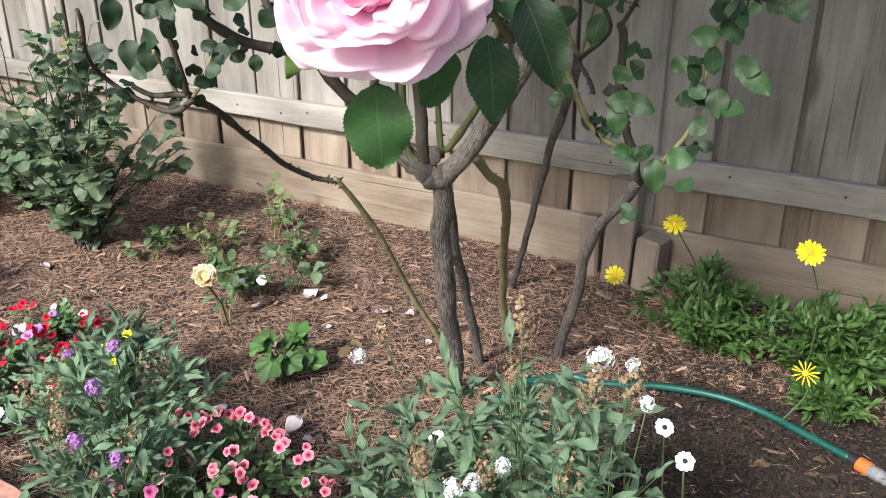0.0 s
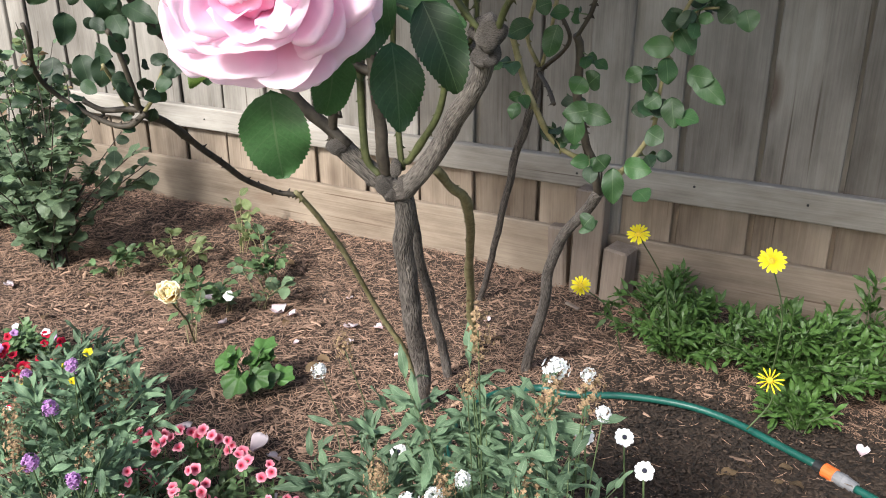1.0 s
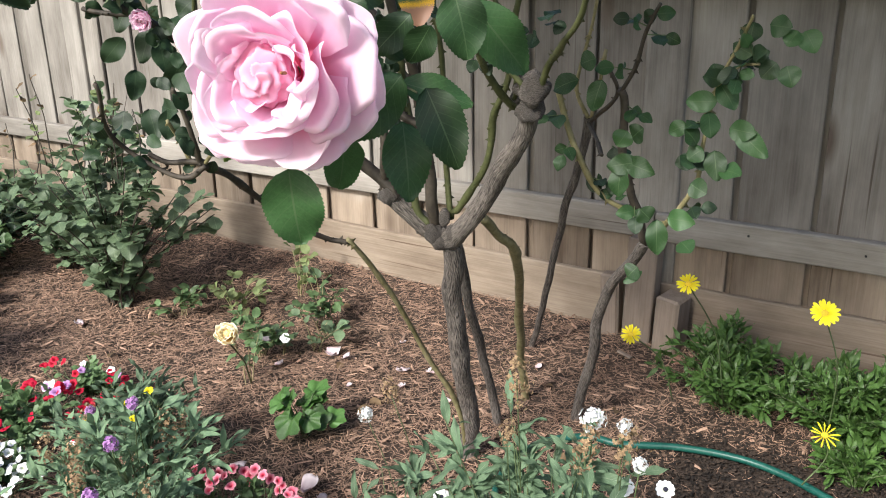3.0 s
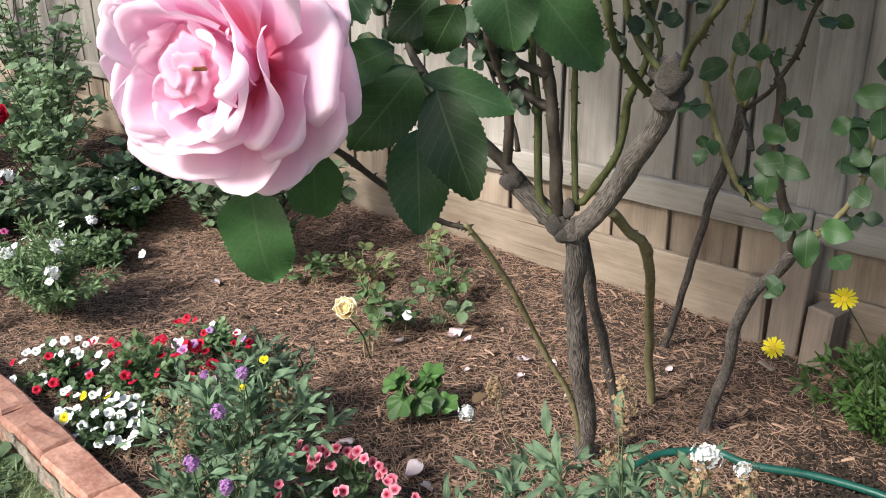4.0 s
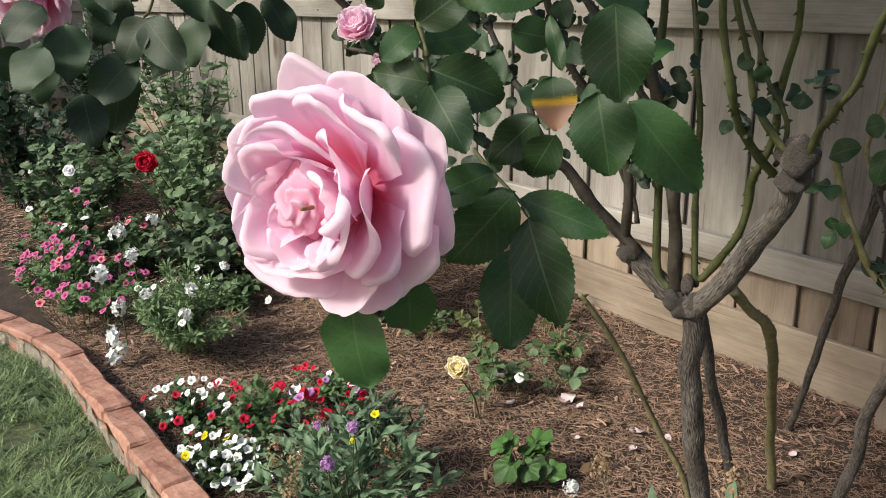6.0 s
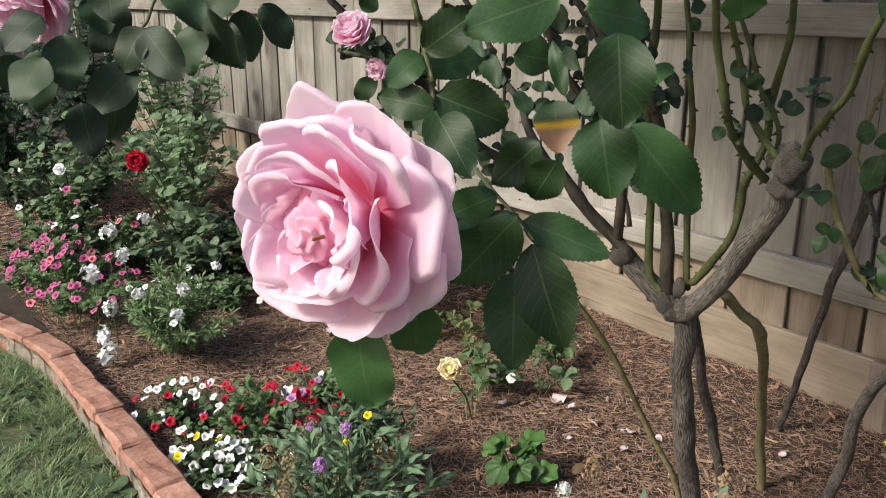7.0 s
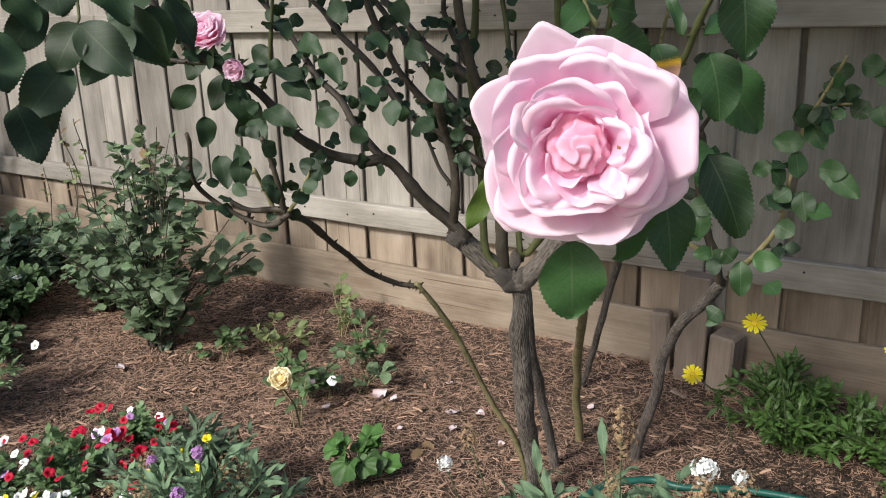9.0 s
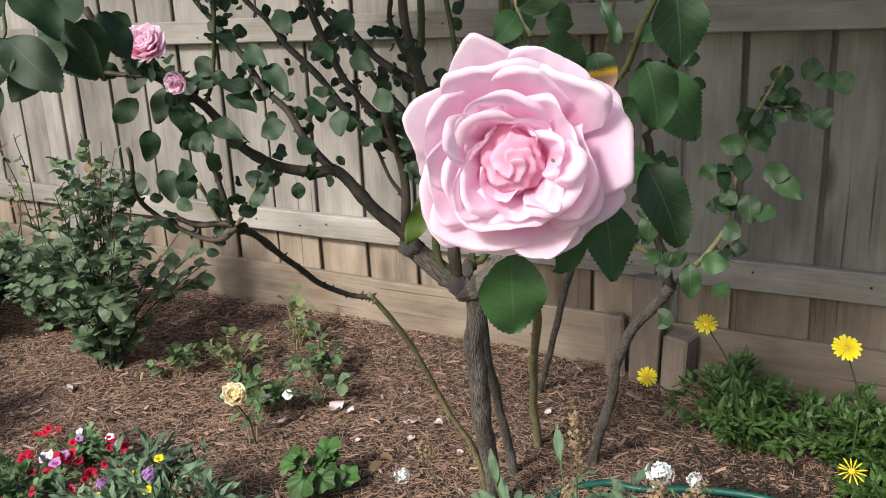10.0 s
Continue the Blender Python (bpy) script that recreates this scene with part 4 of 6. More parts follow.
# the grafted rose in the middle of the bed
rose_bush = thing("rose_bush", (-0.86, 1.52, 0.0), "old grafted rose bush with gnarled trunk and large pink bloom", "rose bush")
cane(rose_bush, "trunk", [(-0.865, 1.53, -0.03), (-0.852, 1.50, 0.10), (-0.825, 1.43, 0.28), (-0.795, 1.36, 0.44), (-0.765, 1.29, 0.62), (-0.758, 1.275, 0.66)], 0.0235, 0.019, BARK)
knob(rose_bush, (-0.757, 1.268, 0.668), 0.025, BARK, 1, (1.05, 1, 0.85))
knob(rose_bush, (-0.772, 1.250, 0.682), 0.017, BARK, 6, (1, 1, 1.1))
knob(rose_bush, (-0.735, 1.258, 0.690), 0.015, BARK, 7, (1, 1, 1.2))
knob(rose_bush, (-0.752, 1.262, 0.716), 0.012, BARK, 9, (0.9, 0.9, 1.3))
knob(rose_bush, (-0.862, 1.225, 0.757), 0.022, BARK, 2, (1, 1, 0.9))
knob(rose_bush, (-0.80, 1.265, 0.69), 0.02, BARK, 3)
knob(rose_bush, (-0.492, 1.12, 1.0), 0.024, BARK, 4, (1.1, 1, 1))
knob(rose_bush, (-0.50, 1.13, 0.965), 0.02, BARK, 5)
second_bush = thing("rose_bush", (-0.74, 1.83, 0.0), "slender rose bush with bent woody trunk and leafy cane", "rose bush")
third_bush = thing("rose_bush", (-1.0, 2.1, 0.03), "thin dark pruned rose stem in front of the fence", "rose bush")
# rose_bush
cane(rose_bush, "limb", [(-0.750, 1.270, 0.670), (-0.669, 1.250, 0.747), (-0.579, 1.200, 0.856), (-0.514, 1.150, 0.942), (-0.489, 1.120, 1.002)], 0.0195, 0.0145, BARK)
cane(rose_bush, "limb", [(-0.765, 1.280, 0.665), (-0.801, 1.270, 0.687), (-0.834, 1.250, 0.725), (-0.864, 1.230, 0.761)], 0.019, 0.021, BARK)
cane(rose_bush, "branch", [(-0.839, 1.230, 0.754), (-0.918, 1.190, 0.841), (-0.968, 1.150, 0.915), (-0.998, 1.120, 0.923), (-1.041, 1.070, 0.943), (-1.072, 1.020, 0.986), (-1.113, 0.950, 1.064), (-1.121, 0.880, 1.120), (-1.136, 0.780, 1.225)], 0.0125, 0.006, CANE_DARK)
cane(rose_bush, "branch", [(-0.967, 1.140, 0.919), (-1.018, 1.150, 0.958), (-1.113, 1.180, 1.027), (-1.242, 1.220, 1.118), (-1.444, 1.280, 1.266), (-1.548, 1.311, 1.409), (-1.641, 1.339, 1.586)], 0.009, 0.00375, CANE_DARK)
cane(rose_bush, "branch", [(-0.900, 1.330, 0.900), (-1.035, 1.330, 0.970), (-1.131, 1.340, 1.055), (-1.245, 1.350, 1.150), (-1.401, 1.360, 1.287), (-1.499, 1.366, 1.438), (-1.586, 1.372, 1.623)], 0.008, 0.0045000000000000005, CANE_DARK)
cane(rose_bush, "branch", [(-0.933, 1.400, 0.957), (-1.020, 1.400, 1.050), (-1.109, 1.410, 1.133), (-1.228, 1.420, 1.255), (-1.318, 1.428, 1.411), (-1.398, 1.434, 1.599)], 0.008, 0.0045000000000000005, CANE_DARK)
cane(rose_bush, "branch", [(-0.791, 1.262, 0.693), (-0.810, 1.250, 0.735), (-0.811, 1.220, 0.913), (-0.805, 1.200, 1.071), (-0.777, 1.180, 1.216), (-0.763, 1.170, 1.270), (-0.733, 1.149, 1.446), (-0.706, 1.130, 1.653)], 0.012, 0.0075, CANE_GREEN)
cane(rose_bush, "branch", [(-1.090, 0.960, 1.064), (-1.054, 0.950, 1.112), (-1.019, 0.930, 1.204), (-1.003, 0.920, 1.255), (-0.967, 0.898, 1.430), (-0.936, 0.878, 1.636)], 0.005, 0.0033749999999999995, CANE_GREEN)
cane(rose_bush, "branch", [(-1.121, 0.880, 1.118), (-1.159, 0.860, 1.120), (-1.203, 0.840, 1.126)], 0.005, 0.004, CANE_DARK)
cane(rose_bush, "branch", [(-1.076, 1.300, 1.205), (-0.986, 1.300, 1.126), (-0.883, 1.280, 1.073), (-0.837, 1.270, 1.054)], 0.007, 0.009, CANE_DARK)
cane(rose_bush, "branch", [(-0.925, 1.300, 1.220), (-0.929, 1.300, 1.168), (-0.876, 1.300, 1.082)], 0.005, 0.006, CANE_DARK)
cane(rose_bush, "twig", [(-0.908, 1.300, 0.788), (-0.925, 1.300, 0.840), (-0.950, 1.300, 0.873), (-0.987, 1.300, 0.947), (-1.013, 1.300, 0.975)], 0.005, 0.003, CANE_DARK)
cane(rose_bush, "branch", [(-0.782, 1.270, 0.695), (-0.777, 1.250, 0.786), (-0.765, 1.220, 0.895), (-0.767, 1.200, 0.959), (-0.774, 1.170, 1.040), (-0.778, 1.150, 1.111), (-0.783, 1.117, 1.288), (-0.789, 1.088, 1.495)], 0.0125, 0.006749999999999999, CANE_DARK)
cane(rose_bush, "branch", [(-0.767, 1.200, 0.959), (-0.810, 1.180, 0.972), (-0.848, 1.150, 1.004), (-0.879, 1.100, 1.066), (-0.897, 1.080, 1.111), (-0.942, 1.033, 1.279), (-0.981, 0.991, 1.478)], 0.008, 0.0045000000000000005, CANE_DARK)
cane(rose_bush, "branch", [(-0.772, 1.220, 0.904), (-0.812, 1.200, 0.916), (-0.847, 1.180, 0.949), (-0.882, 1.160, 0.986)], 0.008, 0.006, CANE_DARK)
cane(rose_bush, "branch", [(-0.881, 1.240, 0.748), (-0.855, 1.200, 0.824), (-0.846, 1.180, 0.900), (-0.834, 1.150, 0.973), (-0.816, 1.100, 1.052)], 0.01, 0.007, CANE_DARK)
cane(rose_bush, "branch", [(-0.751, 1.280, 0.710), (-0.752, 1.270, 0.808), (-0.740, 1.250, 0.903), (-0.730, 1.230, 0.992), (-0.725, 1.200, 1.085), (-0.732, 1.200, 1.127), (-0.754, 1.200, 1.306), (-0.773, 1.200, 1.515)], 0.0095, 0.006, CANE_GREEN)
cane(rose_bush, "branch", [(-0.735, 1.270, 0.729), (-0.675, 1.250, 0.795), (-0.628, 1.230, 0.874), (-0.601, 1.200, 0.946), (-0.552, 1.160, 1.039), (-0.518, 1.120, 1.112), (-0.471, 1.065, 1.277), (-0.429, 1.015, 1.473)], 0.0105, 0.006, CANE_GREEN)
cane(rose_bush, "branch", [(-0.534, 1.140, 0.966), (-0.539, 1.100, 0.998), (-0.538, 1.050, 1.049), (-0.526, 1.000, 1.111), (-0.507, 0.921, 1.271), (-0.491, 0.851, 1.464)], 0.01, 0.006, CANE_GREEN)
cane(rose_bush, "branch", [(-0.479, 1.120, 0.990), (-0.505, 1.100, 1.017), (-0.527, 1.080, 1.062), (-0.529, 1.050, 1.108), (-0.533, 0.982, 1.275), (-0.537, 0.921, 1.472)], 0.008, 0.00525, CANE_GREEN)
cane(rose_bush, "branch", [(-0.476, 1.120, 1.002), (-0.445, 1.080, 1.046), (-0.393, 1.020, 1.082), (-0.338, 0.960, 1.126), (-0.257, 0.870, 1.259), (-0.185, 0.791, 1.428)], 0.008, 0.0045000000000000005, CANE_GREEN)
cane(rose_bush, "branch", [(-0.535, 1.140, 0.978), (-0.509, 1.120, 1.030), (-0.509, 1.100, 1.069), (-0.527, 1.080, 1.114), (-0.569, 1.032, 1.282), (-0.606, 0.990, 1.482)], 0.006, 0.00375, CANE_GREEN)
cane(rose_bush, "stem", [(-0.863, 1.500, 0.034), (-0.852, 1.470, 0.118), (-0.859, 1.440, 0.209), (-0.888, 1.380, 0.332), (-0.896, 1.290, 0.488), (-0.909, 1.220, 0.595), (-0.929, 1.170, 0.667)], 0.008, 0.007, CANE_OLIVE)
cane(rose_bush, "branch", [(-0.930, 1.170, 0.656), (-0.959, 1.140, 0.666), (-0.975, 1.080, 0.713), (-0.958, 0.980, 0.787), (-0.929, 0.880, 0.858), (-0.895, 0.800, 0.902)], 0.0055, 0.006, CANE_DARK)
cane(rose_bush, "branch", [(-0.894, 0.800, 0.904), (-0.924, 0.790, 0.904), (-0.960, 0.780, 0.901), (-0.985, 0.770, 0.912)], 0.005, 0.004, CANE_DARK)
cane(rose_bush, "branch", [(-0.889, 0.800, 0.897), (-0.919, 0.790, 0.879), (-0.951, 0.770, 0.886), (-0.991, 0.740, 0.922), (-0.980, 0.700, 0.968), (-0.934, 0.660, 1.037)], 0.0048, 0.003, CANE_DARK)
cane(rose_bush, "branch", [(-0.898, 0.800, 0.903), (-0.884, 0.780, 0.941), (-0.878, 0.760, 0.987), (-0.872, 0.740, 1.023)], 0.005, 0.0035, CANE_DARK)
cane(rose_bush, "branch", [(-0.917, 0.800, 0.892), (-0.916, 0.780, 0.934), (-0.904, 0.750, 0.974)], 0.0045, 0.003, CANE_OLIVE)
cane(rose_bush, "twig", [(-0.889, 0.800, 0.901), (-0.863, 0.800, 0.927), (-0.838, 0.790, 0.956), (-0.827, 0.790, 0.974)], 0.003, 0.002, CANE_OLIVE)
cane(rose_bush, "stem", [(-0.884, 1.700, -0.008), (-0.882, 1.660, 0.116), (-0.868, 1.580, 0.284), (-0.825, 1.450, 0.489), (-0.778, 1.340, 0.636)], 0.012, 0.011, BARK)
cane(rose_bush, "stem", [(-0.896, 1.880, -0.046), (-0.870, 1.800, 0.160), (-0.811, 1.680, 0.351), (-0.720, 1.500, 0.545), (-0.689, 1.420, 0.621), (-0.699, 1.380, 0.655), (-0.704, 1.320, 0.707)], 0.0145, 0.0125, CANE_OLIVE)
# second_bush
cane(second_bush, "trunk", [(-0.729, 1.840, -0.027), (-0.705, 1.820, 0.052), (-0.658, 1.760, 0.176), (-0.605, 1.680, 0.317), (-0.576, 1.620, 0.420), (-0.523, 1.560, 0.513), (-0.448, 1.480, 0.610), (-0.400, 1.420, 0.677)], 0.014, 0.0105, BARK)
cane(second_bush, "branch", [(-0.400, 1.420, 0.677), (-0.405, 1.400, 0.733), (-0.424, 1.380, 0.780), (-0.430, 1.360, 0.869), (-0.433, 1.340, 0.973)], 0.009, 0.0075, CANE_DARK)
cane(second_bush, "branch", [(-0.419, 1.400, 0.748), (-0.446, 1.380, 0.753), (-0.475, 1.350, 0.786), (-0.499, 1.330, 0.841), (-0.522, 1.320, 0.899), (-0.534, 1.300, 0.973)], 0.0055, 0.008, CANE_OLIVE)
cane(second_bush, "branch", [(-0.433, 1.340, 0.971), (-0.406, 1.330, 1.015), (-0.385, 1.320, 1.073), (-0.357, 1.300, 1.120)], 0.004, 0.003, CANE_DARK)
cane(second_bush, "branch", [(-0.389, 1.420, 0.690), (-0.329, 1.360, 0.759), (-0.288, 1.330, 0.828), (-0.277, 1.310, 0.892), (-0.252, 1.280, 0.992), (-0.215, 1.250, 1.062), (-0.191, 1.220, 1.109)], 0.006, 0.003, CANE_OLIVE)
cane(second_bush, "twig", [(-0.253, 1.280, 1.001), (-0.217, 1.270, 1.030), (-0.185, 1.260, 1.037)], 0.0025, 0.002, CANE_OLIVE)
# third
cane(third_bush, "stem", [(-1.000, 2.100, -0.017), (-0.977, 2.080, 0.076), (-0.887, 1.980, 0.298), (-0.769, 1.840, 0.587), (-0.713, 1.780, 0.695), (-0.671, 1.730, 0.799), (-0.653, 1.700, 0.851)], 0.009, 0.0105, BARK)
cane(third_bush, "branch", [(-0.653, 1.700, 0.851), (-0.674, 1.680, 0.917), (-0.647, 1.660, 1.006), (-0.621, 1.640, 1.079), (-0.580, 1.609, 1.252), (-0.545, 1.582, 1.456)], 0.006, 0.00375, CANE_OLIVE)
cane(third_bush, "branch", [(-0.646, 1.700, 0.852), (-0.619, 1.680, 0.932), (-0.600, 1.660, 1.008)], 0.006, 0.005, CANE_OLIVE)
cane(third_bush, "branch", [(-0.645, 1.700, 0.846), (-0.589, 1.660, 0.887), (-0.555, 1.620, 0.931), (-0.571, 1.600, 0.980)], 0.005, 0.004, CANE_DARK)
cane(third_bush, "branch", [(-0.652, 1.700, 0.838), (-0.588, 1.600, 0.823), (-0.553, 1.550, 0.805)], 0.005, 0.004, CANE_DARK)
# near leaves
leaf_at(rose_bush, "leaf", (-0.133, 0.207, 1.101), (-0.134, 0.212, 1.062), 0.0285, LEAF, (0.5, -0.8, 0.25))
leaf_at(rose_bush, "leaf", (-0.106, 0.215, 1.118), (-0.115, 0.222, 1.088), 0.019, LEAF)
leaf_at(rose_bush, "leaf", (-0.116, 0.272, 1.114), (-0.106, 0.263, 1.076), 0.024, LEAF)
leaf_at(rose_bush, "leaf", (-0.091, 0.257, 1.134), (-0.073, 0.257, 1.098), 0.022, LEAF)
leaf_at(rose_bush, "leaf", (-0.126, 0.285, 1.131), (-0.095, 0.305, 1.119), 0.017, LEAF)
leaf_at(rose_bush, "leaf", (-0.118, 0.275, 1.136), (-0.142, 0.260, 1.103), 0.025, LEAF)
leaf_at(rose_bush, "leaf", (-0.125, 0.270, 1.144), (-0.143, 0.250, 1.132), 0.016, LEAF)
leaf_at(rose_bush, "leaf", (-0.139, 0.250, 1.184), (-0.124, 0.275, 1.172), 0.022, LEAF)
leaf_at(rose_bush, "leaf", (-0.141, 0.250, 1.179), (-0.118, 0.250, 1.156), 0.019, LEAF)
leaf_at(rose_bush, "leaf", (-0.148, 0.250, 1.199), (-0.151, 0.235, 1.188), 0.013, LEAF)
leaf_at(rose_bush, "leaf", (-0.148, 0.250, 1.200), (-0.131, 0.265, 1.216), 0.017, LEAF)
leaf_at(rose_bush, "leaf", (-0.153, 0.255, 1.193), (-0.157, 0.290, 1.196), 0.014, LEAF)
leaf_at(rose_bush, "leaf", (-0.140, 0.250, 1.179), (-0.159, 0.235, 1.183), 0.014, LEAF)
leaf_at(rose_bush, "leaf", (-0.094, 0.270, 1.221), (-0.110, 0.240, 1.210), 0.022, LEAF)
leaf_at(rose_bush, "leaf", (-0.093, 0.300, 1.208), (-0.088, 0.300, 1.172), 0.026, LEAF)
leaf_at(rose_bush, "leaf", (-0.109, 0.310, 1.174), (-0.100, 0.310, 1.141), 0.026, LEAF)
leaf_at(rose_bush, "leaf", (-0.114, 0.335, 1.167), (-0.093, 0.360, 1.128), 0.027, LEAF)
leaf_at(rose_bush, "leaf", (-0.122, 0.290, 1.164), (-0.140, 0.280, 1.144), 0.017, LEAF)
leaf_at(rose_bush, "leaf", (-0.107, 0.285, 1.159), (-0.121, 0.285, 1.140), 0.016, LEAF)
leaf_at(rose_bush, "leaf", (-0.119, 0.300, 1.182), (-0.128, 0.300, 1.204), 0.007, LEAF)
leaf_at(rose_bush, "leaf", (-0.127, 0.320, 1.215), (-0.124, 0.360, 1.209), 0.023, LEAF)
leaf_at(rose_bush, "leaf", (-0.161, 0.310, 1.196), (-0.154, 0.330, 1.192), 0.016, LEAF)
leaf_at(rose_bush, "leaf", (-0.121, 0.340, 1.181), (-0.118, 0.370, 1.192), 0.010, LEAF)
leaf_at(rose_bush, "leaf", (-0.110, 0.400, 1.224), (-0.118, 0.420, 1.208), 0.020, LEAF)
leaf_at(rose_bush, "leaf", (-0.141, 0.290, 1.145), (-0.130, 0.300, 1.150), 0.015, LEAF)
leaf_at(rose_bush, "leaf", (-0.137, 0.312, 1.178), (-0.127, 0.306, 1.158), 0.0145, LEAF_YELLOW)
leaf_at(rose_bush, "leaf", (-0.191, 0.240, 1.119), (-0.200, 0.230, 1.092), 0.011, LEAF_LIGHT)
leaf_at(rose_bush, "leaf", (-0.591, 0.292, 1.195), (-0.554, 0.305, 1.156), 0.035, LEAF)
leaf_at(rose_bush, "leaf", (-0.591, 0.292, 1.195), (-0.604, 0.273, 1.160), 0.032, LEAF)
leaf_at(rose_bush, "leaf", (-0.604, 0.286, 1.165), (-0.607, 0.246, 1.128), 0.036, LEAF)
leaf_at(rose_bush, "leaf", (-0.606, 0.240, 1.137), (-0.583, 0.239, 1.096), 0.032, LEAF)
leaf_at(rose_bush, "leaf", (-0.602, 0.325, 1.176), (-0.602, 0.297, 1.149), 0.026, LEAF)
leaf_at(rose_bush, "leaf", (-0.631, 0.261, 1.218), (-0.609, 0.271, 1.193), 0.028, LEAF)
leaf_at(rose_bush, "leaf", (-0.627, 0.359, 1.207), (-0.597, 0.373, 1.158), 0.036, LEAF)
leaf_at(rose_bush, "leaf", (-0.655, 0.372, 1.198), (-0.621, 0.391, 1.157), 0.036, LEAF)
leaf_at(rose_bush, "leaf", (-0.625, 0.327, 1.234), (-0.595, 0.345, 1.196), 0.034, LEAF)
leaf_at(rose_bush, "leaf", (-0.571, 0.262, 1.239), (-0.558, 0.258, 1.201), 0.034, LEAF)
leaf_at(rose_bush, "leaf", (-0.611, 0.236, 1.192), (-0.596, 0.229, 1.149), 0.034, LEAF)
leaf_at(rose_bush, "leaf", (-0.644, 0.298, 1.211), (-0.646, 0.265, 1.174), 0.030, LEAF)
leaf_at(rose_bush, "leaf", (-0.645, 0.401, 1.236), (-0.654, 0.365, 1.191), 0.034, LEAF)
leaf_at(rose_bush, "leaf", (-0.600, 0.215, 1.175), (-0.593, 0.189, 1.143), 0.034, LEAF)
leaf_at(rose_bush, "leaf", (-0.619, 0.222, 1.206), (-0.618, 0.190, 1.181), 0.034, LEAF)
leaf_at(rose_bush, "leaf", (-0.655, 0.224, 1.177), (-0.653, 0.218, 1.125), 0.030, LEAF)
leaf_at(rose_bush, "leaf", (-0.678, 0.211, 1.172), (-0.678, 0.199, 1.144), 0.028, LEAF)
leaf_at(rose_bush, "leaf", (-0.639, 0.284, 1.159), (-0.636, 0.272, 1.097), 0.034, LEAF)
leaf_at(rose_bush, "leaf", (-0.618, 0.348, 1.198), (-0.620, 0.337, 1.152), 0.034, LEAF)
leaf_at(rose_bush, "leaf", (-0.648, 0.405, 1.207), (-0.645, 0.409, 1.158), 0.034, LEAF)
leaf_at(rose_bush, "leaf", (-0.667, 0.437, 1.212), (-0.655, 0.459, 1.169), 0.034, LEAF)
cane(rose_bush, "leaf_stalk", [(-0.90, 0.60, 1.26), (-0.74, 0.42, 1.245), (-0.64, 0.33, 1.225), (-0.591, 0.292, 1.196)], 0.0022, 0.001, CANE_GREEN, 2)
leaf_at(rose_bush, "leaf", (-1.248, 0.950, 1.215), (-1.279, 0.930, 1.185), 0.048, LEAF)
leaf_at(rose_bush, "leaf", (-1.225, 0.950, 1.132), (-1.255, 0.930, 1.068), 0.048, LEAF)
leaf_at(rose_bush, "leaf", (-1.257, 0.950, 1.067), (-1.313, 0.930, 1.012), 0.049, LEAF)
leaf_at(rose_bush, "leaf", (-1.172, 0.950, 1.088), (-1.196, 0.930, 1.013), 0.047, LEAF)
leaf_at(rose_bush, "leaf", (-1.231, 0.950, 1.011), (-1.221, 0.930, 0.947), 0.048, LEAF)
leaf_at(rose_bush, "leaf", (-1.155, 0.950, 1.064), (-1.114, 0.930, 1.002), 0.046, LEAF)
leaf_at(rose_bush, "leaf", (-1.090, 0.950, 1.041), (-1.143, 0.930, 0.965), 0.046, LEAF)
leaf_at(rose_bush, "leaf", (-1.114, 0.950, 1.020), (-1.057, 0.930, 0.972), 0.045, LEAF)
leaf_at(rose_bush, "leaf", (-1.208, 0.950, 0.940), (-1.165, 0.930, 0.878), 0.048, LEAF)
leaf_at(rose_bush, "leaf", (-1.169, 0.950, 0.947), (-1.102, 0.930, 0.944), 0.046, LEAF)
leaf_at(rose_bush, "leaf", (-1.078, 0.950, 1.031), (-0.976, 0.930, 1.006), 0.044, LEAF)
leaf_at(rose_bush, "leaf", (-1.024, 0.950, 1.080), (-0.940, 0.930, 1.053), 0.043, LEAF)
leaf_at(rose_bush, "leaf", (-0.975, 0.950, 0.953), (-0.969, 0.930, 0.915), 0.043, LEAF)
leaf_at(rose_bush, "leaf", (-1.145, 0.950, 0.943), (-1.143, 0.930, 0.880), 0.047, LEAF)
leaf_at(rose_bush, "leaf", (-1.282, 0.950, 0.930), (-1.278, 0.930, 0.875), 0.050, LEAF)
leaf_at(rose_bush, "leaf", (-1.059, 0.950, 1.103), (-0.945, 0.930, 1.086), 0.043, LEAF)
leaf_at(rose_bush, "leaf", (-1.046, 0.950, 1.103), (-1.132, 0.930, 1.084), 0.045, LEAF)
leaf_at(rose_bush, "leaf", (-0.936, 0.950, 1.126), (-0.873, 0.930, 1.079), 0.041, LEAF)
leaf_at(rose_bush, "leaf", (-0.854, 0.950, 1.077), (-0.805, 0.930, 1.042), 0.040, LEAF)
leaf_at(rose_bush, "leaf", (-0.907, 0.950, 1.031), (-0.958, 0.930, 1.012), 0.042, LEAF)
leaf_at(rose_bush, "leaf", (-0.856, 0.950, 1.010), (-0.868, 0.930, 0.983), 0.040, LEAF)
leaf_at(rose_bush, "leaf", (-0.795, 0.950, 1.057), (-0.784, 0.930, 1.012), 0.039, LEAF)
leaf_at(rose_bush, "leaf", (-0.749, 0.950, 1.028), (-0.702, 0.930, 1.014), 0.038, LEAF)
leaf_at(rose_bush, "leaf", (-0.766, 0.950, 1.138), (-0.708, 0.930, 1.121), 0.038, LEAF)
leaf_at(rose_bush, "leaf", (-0.840, 0.950, 1.155), (-0.778, 0.930, 1.137), 0.039, LEAF)
leaf_at(rose_bush, "leaf", (-0.982, 0.950, 1.149), (-0.913, 0.930, 1.130), 0.042, LEAF)
